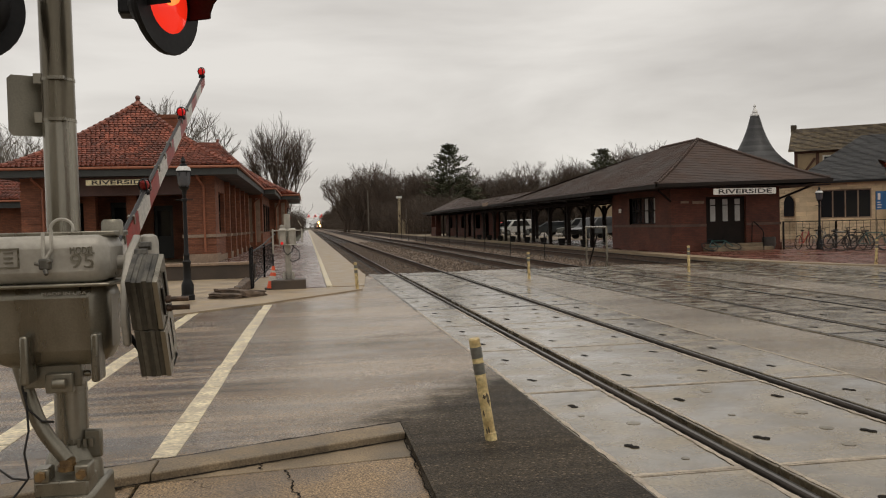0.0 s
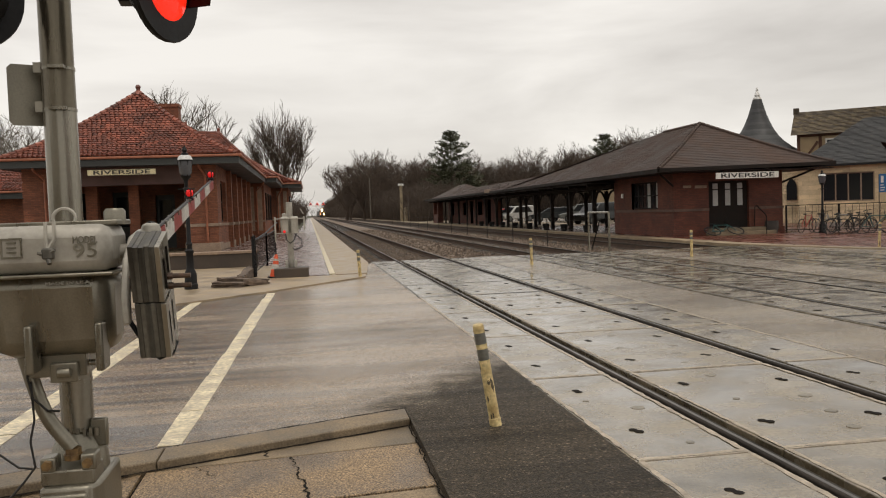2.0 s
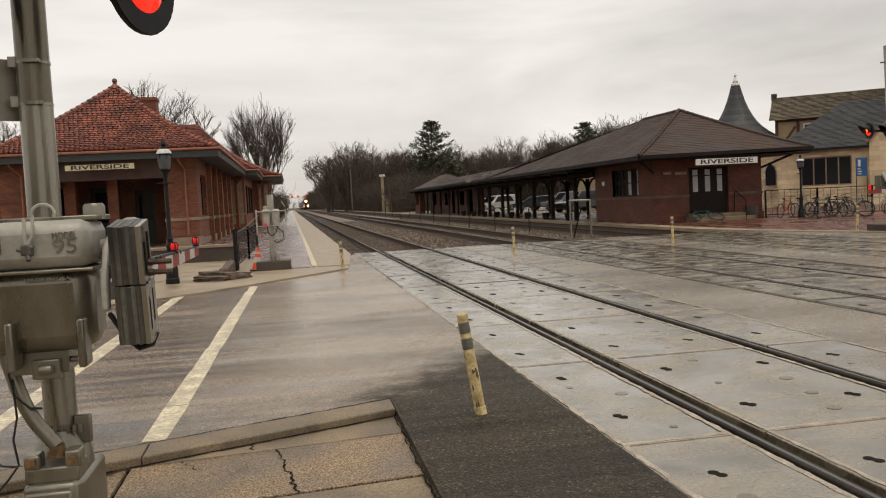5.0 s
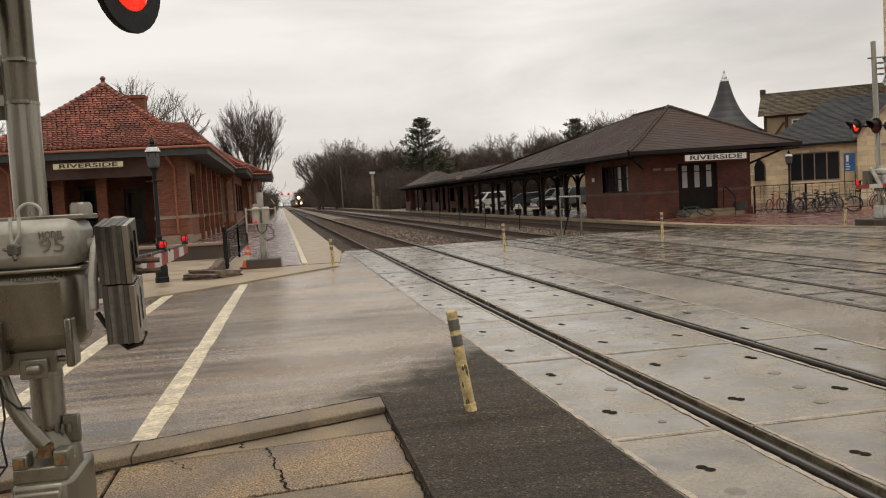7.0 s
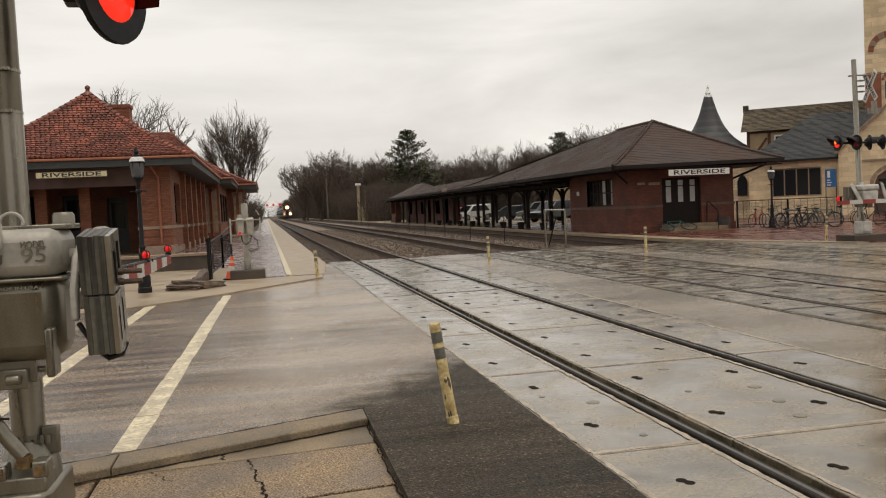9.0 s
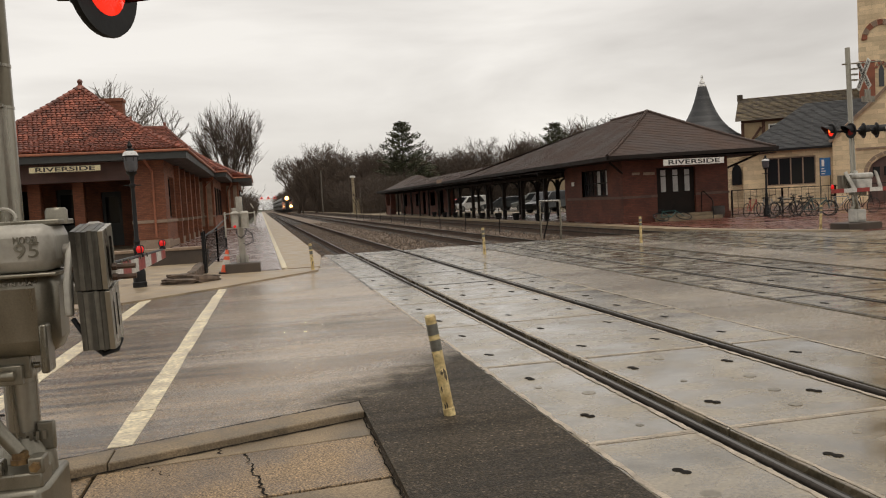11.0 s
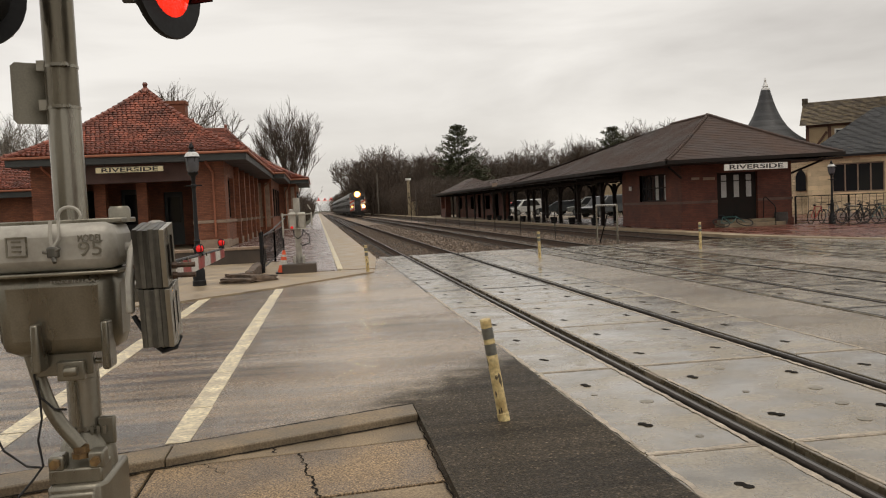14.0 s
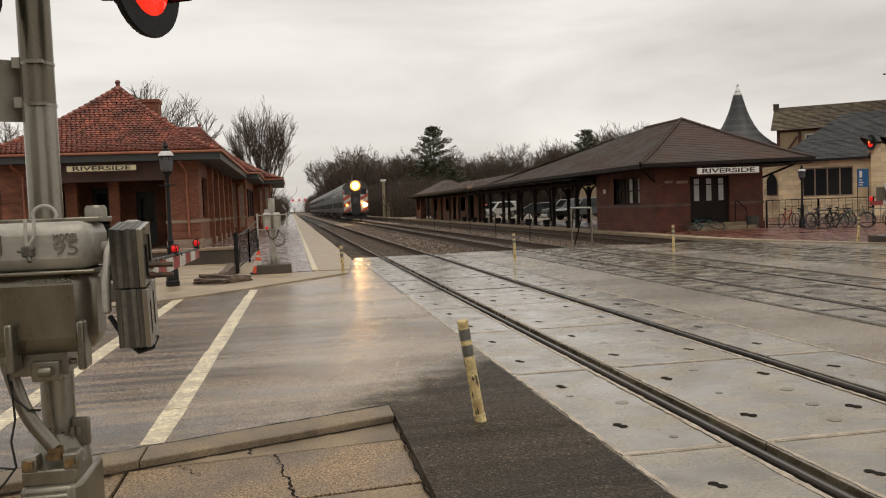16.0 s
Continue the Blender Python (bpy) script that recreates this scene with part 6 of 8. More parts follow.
# traffic cone
cone = thing("traffic_cone", "dirty orange traffic cone with white collars", "traffic cone", Matrix.Translation((-0.86, 20.0, 0.02)) @ Matrix.Rotation(radians(5), 4, "Y"))
bm = BM()
box(bm, -0.17, 0.17, -0.17, 0.17, 0.0, 0.03)
part("cone_base", bm, M_BLACK, cone, bevel=0.01)
prof = [(0.125, 0.03), (0.108, 0.13), (0.095, 0.2), (0.085, 0.26), (0.075, 0.32), (0.06, 0.40), (0.05, 0.45), (0.03, 0.55)]
for i, mm in enumerate((M_CONE, M_CONE, M_STRIPEW, M_STRIPEW, M_CONE, M_STRIPEW, M_CONE)):
    bm = BM()
    lathe(bm, prof[i:i + 2], 16)
    part("collar" if mm is M_STRIPEW else "cone_body", bm, mm, cone)

# gate mechanism without arm, seen end-on on the platform side
gate2 = thing("gate_mechanism", "pale grey gate mechanism on a short mast by the platform", "crossing gate", Matrix.Translation((-0.47, 20.15, 0.0)))
bm = BM()
box(bm, -0.4, 0.4, -0.35, 0.35, -0.05, 0.24)
part("foundation", bm, M_WETWALL, gate2, "dark timber foundation", bevel=0.02)
bm = BM()
lathe(bm, [(0.075, 0.14), (0.075, 1.78), (0.0, 1.79)], 16)
part("mast", bm, M_ALU2, gate2)
bm = BM()
box(bm, -0.16, 0.16, -0.16, 0.16, 0.16, 0.22)
for sx in (-1, 1):
    box(bm, sx * 0.11 - 0.03, sx * 0.11 + 0.03, -0.14, -0.05, 0.2, 0.42)
part("mast_foot", bm, M_ALU2, gate2, bevel=0.01)
bm = BM()
box(bm, -0.2, -0.02, -0.32, -0.08, 1.05, 1.45)
box(bm, 0.02, 0.2, -0.32, -0.08, 1.05, 1.45)
part("housing", bm, M_ALU2, gate2, "pale cast housing", bevel=0.04)
bm = BM()
box(bm, -0.33, 0.34, -0.35, -0.32, 1.385, 1.41)
box(bm, -0.34, 0.33, -0.35, -0.32, 1.05, 1.07)
for x, z0 in ((-0.33, 0.86), (0.34, 1.12)):
    box(bm, x - 0.018, x + 0.018, -0.38, -0.3, z0, 1.44)
each("bracket_bar", bm, M_ALU2, gate2, "pale bracket bars", bevel=0.005)
bm = BM()
lathe(bm, [(0.05, 1.45), (0.05, 1.52), (0, 1.53)], 12, Matrix.Translation((-0.12, -0.2, 0)))
rod(bm, (0.26, -0.34, 1.62), (0.33, -0.34, 1.5), 0.012, seg=6)
each("vent_cap", bm, M_ALU2, gate2)
bm = BM()
lathe(bm, [(0, 0), (0.03, 0.01), (0.034, 0.05), (0.0, 0.06)], 12, Matrix.Translation((-0.12, -0.4, 1.1)) @ Matrix.Rotation(radians(90), 4, "X"))
part("lamp_lens", bm, M_ARMLAMP, gate2, "red lamp lens")
for pts in ([(-0.1, -0.3, 1.05), (-0.08, -0.34, 0.9), (0.0, -0.3, 0.82), (0.1, -0.3, 0.9), (0.14, -0.28, 1.04)], [(0.1, -0.2, 1.05), (0.26, -0.25, 0.9), (0.27, -0.25, 0.72), (0.1, -0.2, 0.66), (0.05, -0.1, 0.7)]):
    bm = BM()
    tube(bm, pts, 0.014, 6)
    part("cable", bm, M_CABLE, gate2)

# rubble on the pavement
random.seed(14)
rubble = thing("rubble_heap", "weathered brown timbers and broken slabs heaped on the pavement", "rubble", Matrix.Translation((-1.5, 18.0, 0.02)))
for x, y, L, w, h, turn, tilt in ((0.0, 2.1, 1.9, 0.2, 0.2, 1.5, -0.05), (0.05, 0.25, 1.0, 0.3, 0.14, 0.35, 0.1), (-0.2, -0.05, 0.7, 0.34, 0.1, -0.3, 0.05), (0.3, 0.05, 0.5, 0.16, 0.12, 0.8, 0.12),
                                  (-0.35, 0.25, 0.3, 0.2, 0.08, 0.6, 0.1), (-0.1, 0.85, 0.8, 0.14, 0.14, 1.3, 0.05)):
    bm = BM()
    box(bm, -0.5, 0.5, -0.5, 0.5, -0.5, 0.5)
    bmesh.ops.subdivide_edges(bm, edges=bm.edges[:], cuts=3, use_grid_fill=True)
    m = Matrix.Translation((x, y, h * 0.5)) @ Euler((0, tilt, turn)).to_matrix().to_4x4() @ Matrix.Diagonal((L, w, h, 1))
    for v in bm.verts:
        v.co += Vector((random.uniform(-0.05, 0.05), random.uniform(-0.1, 0.1), random.uniform(-0.1, 0.1)))
        v.co = m @ v.co
    part("timber_piece", bm, M_DEBRIS, rubble)

# far crossing mast with crossbuck
mast2 = thing("crossing_signal", "galvanised crossing signal mast with crossbuck, flashers and lowered arm", "crossing signal", Matrix.Translation((16.15, 20.2, 0.0)))
bm = BM()
box(bm, -0.52, 0.52, -0.4, 0.4, -0.05, 0.2)
part("foundation", bm, M_WETWALL, mast2, "dark timber foundation", bevel=0.02)
bm = BM()
lathe(bm, [(0.085, 0.14), (0.08, 1.6), (0.068, 1.62), (0.066, 5.0), (0, 5.02)], 16, Matrix.Rotation(radians(-1.5), 4, "Y"))
part("mast", bm, M_MAST, mast2)
bm = BM()
for v in box(bm, -0.25, 0.24, -0.42, -0.08, 1.06, 1.4):
    v.co.x *= 0.9 if v.co.z < 1.2 else 1.0
part("housing", bm, M_PALE, mast2, "pale gate mechanism housing", bevel=0.05)
bm = BM()
box(bm, -0.27, 0.26, -0.44, -0.06, 1.4, 1.56)
part("lid", bm, M_PALE, mast2, "pale housing lid", bevel=0.05)
bm = BM()
lathe(bm, [(0.05, 1.55), (0.05, 1.62), (0.0, 1.63)], 12, Matrix.Translation((-0.12, -0.2, 0)))
part("vent_cap", bm, M_PALE, mast2)
for k in range(4):
    bm = BM()
    box(bm, -0.68 + 0.07 * k, -0.615 + 0.07 * k, -0.38 - 0.01 * (k % 2), -0.16, 1.14, 1.52)
    part("counterweight", bm, M_ALU, mast2, bevel=0.008)
for pts in ([(-0.68, 1.58), (-0.6, 1.62), (-0.28, 1.08), (-0.38, 1.04)], [(0.26, 1.62), (0.34, 1.58), (0.52, 1.1), (0.42, 1.08)]):
    bm = BM()
    slab(bm, pts, -0.46, -0.42, Matrix.Rotation(radians(90), 4, "X") @ Matrix.Diagonal((1, 1, -1, 1)))
    part("arm_bracket", bm, M_PALE, mast2, "pale cast arm bracket")
bm = BM()
box(bm, -0.17, 0.17, -0.22, 0.1, 0.2, 0.56)
part("junction_base", bm, M_PALE, mast2, bevel=0.03)
bm = BM()
box(bm, -0.12, 0.13, -0.26, -0.222, 0.27, 0.5)
part("access_door", bm, M_PALE, mast2, bevel=0.01)
bm = BM()
lathe(bm, [(0.15, 0.56), (0.12, 0.62), (0.1, 0.66), (0.1, 0.72)], 14)
part("mast_socket", bm, M_ALU, mast2)
bm = BM()
box(bm, -0.14, 0.14, -0.3, 0.1, 0.95, 1.06)
part("mast_clamp", bm, M_ALU, mast2, bevel=0.02)
bm = BM()
tube(bm, [(-0.14, -0.2, 1.06), (-0.18, -0.24, 0.86), (-0.1, -0.2, 0.7), (-0.06, -0.16, 0.58)], 0.03, 8)
part("conduit", bm, M_ALU, mast2)
bm = BM()
box(bm, -1.16, 4.85, -0.515, -0.505, 1.05, 1.15)
arm2 = part("gate_arm", bm, M_ALU2, mast2, "lowered red and white striped arm")
x, k = -1.15, 0
while x < 4.6:
    bm = BM()
    box(bm, x, x + 0.398, -0.52, -0.5, 1.045, 1.155)
    part("stripe", bm, (M_RED, M_WHITE)[k % 2], arm2)
    x, k = x + 0.4, k + 1
bm = BM()
lathe(bm, [(0.035, 1.16), (0.045, 1.2), (0.035, 1.27), (0, 1.29)], 10, Matrix.Translation((-1.1, -0.51, 0)))
part("arm_lamp", bm, M_ARMLAMP, mast2)
bm = BM()
rod(bm, (-0.95, -0.1, 2.72), (1.1, -0.1, 2.72), 0.03, seg=8)
part("signal_arm", bm, M_BLACK, mast2)
for x, a, lit in ((-0.85, -96, True), (-0.25, -90, False), (0.28, 68, False), (0.7, 68, False)):
    signal_head(mast2, Matrix.Translation((x, -0.2 if a < 0 else -0.05, 2.72)) @ Matrix.Rotation(radians(a), 4, "Z") @ Matrix.Diagonal((0.85, 0.85, 0.85, 1)), lit)
bm = BM()
lathe(bm, [(0.06, 0), (0.09, 0.25), (0.06, 0.5), (0.08, 0.52), (0.08, 0.56), (0, 0.56)], 12, Matrix.Translation((0.9, -0.1, 2.72)) @ Matrix.Rotation(radians(82), 4, "Y"))
part("bell", bm, M_MAST, mast2, "grey warning bell housing")
buck = Matrix.Translation((0.26, -0.14, 4.24)) @ Matrix.Rotation(radians(-96), 4, "Z")
for s, text in ((1, "CROSSING"), (-1, "RAILROAD")):
    r = buck @ Matrix.Rotation(radians(-55 * s), 4, "Y")
    bm = BM()
    box(bm, -0.46, 0.46, -0.012 - 0.006 * s, 0.0, -0.085, 0.085, r)
    blade = part("crossbuck_blade", bm, M_SIGNW, mast2, "white crossbuck blade")
    words("lettering", text, 0.13, r @ Matrix.Translation((0, -0.02, 0)) @ FACE, M_INK, mast2, 0.002, 0.82, bold=0.02)
bm = BM()
rod(bm, (-0.3, 0, 4.55), (0.9, 0.0, 4.62), 0.022, seg=6)
for z in (4.4, 4.25, 4.1):
    box(bm, 0.0, 0.16, -0.05, 0.05, z, z + 0.04)
part("buck_bracket", bm, M_MAST, mast2)
bm = BM()
box(bm, 0.2, 0.62, -0.1, -0.09, 3.5, 3.66)
box(bm, 0.3, 0.5, -0.1, -0.09, 3.66, 3.85)
part("track_plate", bm, M_MAST, mast2, "blank grey sign plate back")

# fence of tubes between the tracks
tfence = thing("intertrack_fence", "steel tube fence end frame between two tracks", "fence")
bm = BM()
for y in (27.0, 29.1):
    rod(bm, (10.0, y, -0.25), (10.0, y, 1.2), 0.035, seg=8)
rod(bm, (10.0, 27.0, 1.2), (10.0, 29.1, 1.2), 0.035, seg=8)
part("frame", bm, M_MAST, tfence)
bm = BM()
rod(bm, (10.0, 27.9, 0.95), (10.0, 28.9, -0.25), 0.025, seg=6)
part("brace", bm, M_BLACK, tfence)
for k in range(12):
    y = 34.5 + 6.1 * k
    bm = BM()
    rod(bm, (10.0, y, -0.25), (10.0, y, 0.95), 0.02, seg=6)
    part("stake", bm, M_BLACK, tfence)
bm = BM()
for z in (0.25, 0.55, 0.9):
    rod(bm, (10.0, 29.1, z), (10.0, 102, z), 0.006, seg=4)
part("wire", bm, M_BLACK, tfence)


# ---- bicycles ----
def bicycle(m, paint, group="parked bicycles", label="parked bicycle leaning at the rack"):
    t = thing("bicycle", label, "bicycle", m, group)
    for x in (-0.52, 0.52):
        bm = BM()
        ring = [(x + 0.33 * math.cos(a), 0, 0.34 + 0.33 * math.sin(a)) for a in [k * math.tau / 20 for k in range(21)]]
        tube(bm, ring, 0.022, 5)
        wheel = part("wheel", bm, M_TYRE, t)
        bm = BM()
        for k in range(10):
            a = k * math.tau / 10
            rod(bm, (x, 0, 0.34), (x + 0.32 * math.cos(a), 0, 0.34 + 0.32 * math.sin(a)), 0.004, seg=3)
        part("spokes", bm, M_GREYB, wheel)
    bm = BM()
    bb, seat, head, rear, front = (-0.08, 0, 0.3), (-0.22, 0, 0.82), (0.36, 0, 0.86), (-0.52, 0, 0.34), (0.52, 0, 0.34)
    for a, b in ((bb, seat), (seat, (0.38, 0, 0.8)), (bb, (0.38, 0, 0.76)), (bb, rear), (seat, rear), (head, front)):
        rod(bm, a, b, 0.02, seg=6)
    part("frame", bm, paint, t)
    bm = BM()
    tube(bm, [(0.34, 0, 0.86), (0.33, 0, 0.98), (0.36, -0.26, 1.0)], 0.013, 5)
    tube(bm, [(0.33, 0, 0.98), (0.36, 0.26, 1.0)], 0.013, 5)
    part("handlebar", bm, M_BLACK, t)
    bm = BM()
    lathe(bm, [(0, 0.84), (0.07, 0.87), (0.09, 0.91), (0, 0.92)], 10, Matrix.Translation((-0.25, 0, 0)) @ Matrix.Diagonal((1.5, 0.8, 1, 1)))
    part("saddle", bm, M_BLACK, t)
    return t


BIKES = ((20.35, 31.8, 70, 4, M_BRED, "red"), (20.9, 31.4, 60, -6, M_GREYB, "grey"), (21.6, 31.2, 35, 5, M_GREYB, "grey"), (22.3, 30.9, 50, -5, M_BLACK, "black"),
         (20.4, 29.6, 30, 8, M_BLACK, "black"), (20.8, 29.2, 20, -8, M_BLACK, "black"), (21.2, 28.7, 10, 12, M_TEAL, "teal"), (22.5, 29.0, 25, -7, M_GREYB, "grey"), (23.2, 28.6, 40, 5, M_BLACK, "black"))
for x, y, rz, rx, paint, word in BIKES:
    bicycle(Matrix.Translation((x, y, 0.0)) @ Matrix.Rotation(radians(rz - 40), 4, "Z") @ Matrix.Rotation(radians(rx), 4, "X") @ Matrix.Diagonal((0.88, 0.88, 0.88, 1)), paint, label=word + " bicycle parked at the rack on the brick plaza")
bicycle(Matrix.Translation((17.0, 32.1, 0.05)) @ Matrix.Rotation(radians(0), 4, "Z") @ Matrix.Rotation(radians(-62), 4, "X"), M_TEAL, label="teal bicycle lying on the paving by the depot step")

rack = thing("bike_rail", "dark iron railing behind the parked bicycles", "fence")
iron_fence([(20.3, 33.2, 0), (21.9, 31.9, 0), (23.5, 30.6, 0), (25.1, 29.3, 0)], 1.12, rack, 0.24, (0.1, 1.15))
tub = thing("barrel_planter", "dark wooden barrel planter by the depot corner", "planter", Matrix.Translation((19.35, 32.75, 0)) @ Matrix.Diagonal((0.8, 0.8, 0.85, 1)))
bm = BM()
lathe(bm, [(0.28, 0), (0.36, 0.3), (0.34, 0.62), (0.3, 0.62), (0.3, 0.5), (0, 0.5)], 16)
part("barrel", bm, M_TIE, tub)


# ---- parked cars ----
def car(m, paint, label, suv=False):
    t = thing("parked_car", label, "car", m, "cars in the car park")
    h = 1.72 if suv else 1.45
    side = [(-2.2, 0.35), (2.2, 0.35), (2.25, 0.75), (1.25, 0.95), (0.55, h - 0.08), (-1.3 if not suv else -1.9, h), (-2.1, 1.0), (-2.25, 0.85)]
    bm = BM()
    rot = Matrix.Rotation(radians(90), 4, "X")
    slab(bm, side, -0.86, 0.86, rot)
    part("body", bm, paint, t, bevel=0.07)
    for s in (-1, 1):
        bm = BM()
        slab(bm, [(0.95, 0.98), (0.48, h - 0.16), (-1.2, h - 0.12), (-1.75, 1.0)], s * 0.865 - 0.01, s * 0.865 + 0.01, rot)
        part("side_glass", bm, M_GLASS, t)
    bm = BM()
    slab(bm, [(1.28, 0.99), (0.62, h - 0.14), (0.59, h - 0.14), (1.24, 0.99)], -0.72, 0.72, rot @ Matrix.Translation((0.03, 0.02, 0)))
    part("windscreen", bm, M_GLASS, t)
    for x in (-1.35, 1.4):
        for s in (-1, 1):
            bm = BM()
            rod(bm, (x, s * 0.7, 0.33), (x, s * 0.9, 0.33), 0.33, seg=16)
            wheel = part("wheel", bm, M_TYRE, t)
            bm = BM()
            rod(bm, (x, s * 0.895, 0.33), (x, s * 0.91, 0.33), 0.2, seg=12)
            part("rim", bm, M_CARS, wheel)
    for s in (-1, 1):
        bm = BM()
        box(bm, 2.17, 2.27, s * 0.62 - 0.15, s * 0.62 + 0.15, 0.62, 0.76)
        part("headlight", bm, M_FROST, t)
    return t


for x, y, rz, paint, label, suv in ((22.6, 63.5, 205, M_CARD, "dark estate car parked behind the canopy", True), (25.0, 74.0, 160, M_CARS, "pale grey van parked behind the canopy", True),
                                    (25.6, 81.0, 150, M_CARS, "silver car parked behind the canopy", False), (23.8, 79.5, 165, M_CARD, "dark car parked behind the canopy", False),
                                    (22.0, 88.0, 205, M_CARW, "white car parked beyond the canopy posts", True), (23.2, 104.0, 200, M_CARR, "red car parked at the far end of the canopy", False),
                                    (27.5, 76.5, 170, M_CARD, "dark car parked behind the canopy", False)):
    car(Matrix.Translation((x, y, -0.02)) @ Matrix.Rotation(radians(rz), 4, "Z"), paint, label, suv)

# ---- church: buff stone, slate roof, porch and square tower ----
church = thing("stone_church", "buff limestone church with slate roof, gabled porch and tower", "church", Matrix.Translation((32.148, 41.974, 0)) @ Matrix.Rotation(radians(-40), 4, "Z"))
bm = BM()
holed_wall(bm, Matrix.Translation((-4.9, 0, -0.1)), 4.95, 3.45, 0.4, [(1.28, 3.98, 1.27, 2.93)])
part("nave_wall", bm, M_LIME, church)
bm = BM()
box(bm, -7.5, -4.9, 0.3, 0.8, -0.1, 3.1)
box(bm, -4.95, 0.0, -0.05, -0.002, -0.1, 0.95)
part("rubble_wall", bm, M_LIMER, church, "rough coursed rubble stone")
window_unit(church, Matrix.Translation((-4.9, 0, -0.1)), 1.28, 3.98, 1.27, 2.93, 4, 0.12, None, M_STONE, 0)
bm = BM()
pts = [(-0.28, 0), (0.28, 0), (0.28, 0.85), (0.2, 1.08), (0, 1.3), (-0.2, 1.08), (-0.28, 0.85)]
slab(bm, pts, 0.0, 0.1, Matrix.Translation((-5.3, 0.29, 1.35)) @ Matrix.Rotation(radians(90), 4, "X"))
part("arched_window", bm, M_GLASS, church, "dark pointed window")
bm = BM()
courses(bm, ((-5.2, -0.35, 3.3), (0.6, -0.35, 3.3), (-1.6, 3.2, 6.1), (6.0, 3.2, 6.1)), 0.17, 0.02, 1.0, 0.4, 31)
courses(bm, ((-5.2, 6.0, 3.3), (-5.2, -0.35, 3.3), (-1.6, 3.2, 6.1), (-1.6, 3.2, 6.1)), 0.17, 0.02, 1.0, 0.4, 32)
part("slate_roof", bm, M_SLATE, church, "dark slate roof")
bm = BM()
box(bm, -5.25, 0.1, -0.42, -0.34, 3.2, 3.33)
part("gutter", bm, M_BLACK, church)
# gabled porch
GY = -0.5
bm = BM()
out = [(0.0, -0.1), (1.75, -0.1), (1.75, 1.6), (1.95, 2.1), (2.4, 2.45), (2.95, 2.6), (3.5, 2.45), (3.95, 2.1), (4.15, 1.6), (4.15, -0.1), (6.0, -0.1), (6.0, 3.6), (2.97, 6.4), (0.0, 3.6)]
slab(bm, out, -0.4, 0.0, Matrix.Translation((0, GY, 0)) @ Matrix.Rotation(radians(90), 4, "X") @ Matrix.Diagonal((1, 1, -1, 1)) @ Matrix.Translation((0, 0, 0.4)))
part("porch_front", bm, M_LIME, church)
bm = BM()
slab(bm, [(1.7, -0.1), (4.2, -0.1), (4.2, 1.7), (3.95, 2.2), (2.95, 2.65), (1.95, 2.2), (1.7, 1.7)], 0.15, 0.25, Matrix.Translation((0, GY + 0.4, 0)) @ Matrix.Rotation(radians(90), 4, "X"))
door = part("church_door", bm, M_DOOR, church, "brown arched double door")
bm = BM()
for x in (2.0, 2.55, 3.2, 3.7):
    box(bm, x, x + 0.35, GY + 0.1, GY + 0.14, 1.45, 1.95)
each("door_light", bm, M_GLASS, door)
bm = BM()
box(bm, 2.75, 2.98, GY + 0.08, GY + 0.1, 1.45, 1.65)
part("door_notice", bm, M_SIGNW, door)
bm = BM()
for k in range(11):
    a0, a1 = radians(180 - 18 * k), radians(180 - 18 * (k + 0.9))
    p = [Vector((2.95 + r * math.cos(a), GY - 0.05, 1.62 + 0.85 * r * math.sin(a))) for a in (a0, a1) for r in (1.22, 1.4)]
    if k < 10:
        v = [bm.verts.new(q) for q in (p[0], p[1], p[3], p[2])] + [bm.verts.new(q + Vector((0, 0.1, 0))) for q in (p[0], p[1], p[3], p[2])]
        for q in ((0, 1, 2, 3), (0, 4, 5, 1), (1, 5, 6, 2), (2, 6, 7, 3), (3, 7, 4, 0)):
            bm.faces.new([v[i] for i in q])
box(bm, 1.2, 4.7, GY - 0.08, GY - 0.002, 2.95, 3.05)
part("door_arch", bm, M_STONE, church)
bm = BM()
for a, b in (((-0.15, 3.5), (2.97, 6.45)), ((2.97, 6.45), (6.1, 3.5))):
    rod(bm, (a[0], GY - 0.05, a[1]), (b[0], GY - 0.05, b[1]), 0.11, seg=4)
each("porch_coping", bm, M_STONE, church)
bm = BM()
courses(bm, ((-0.1, 4.5, 3.5), (-0.1, GY + 0.1, 3.5), (2.97, 4.5, 6.4), (2.97, GY + 0.1, 6.4)), 0.2, 0.02)
courses(bm, ((6.1, GY + 0.1, 3.5), (6.1, 4.5, 3.5), (2.97, GY + 0.1, 6.4), (2.97, 4.5, 6.4)), 0.2, 0.02)
part("porch_roof", bm, M_SLATE, church)
bm = BM()
lathe(bm, [(0.08, 4.3), (0.12, 4.4), (0.12, 4.6), (0.02, 4.75)], 8, Matrix.Translation((2.9, GY - 0.18, 0)))
part("wall_lantern", bm, M_BLACK, church)
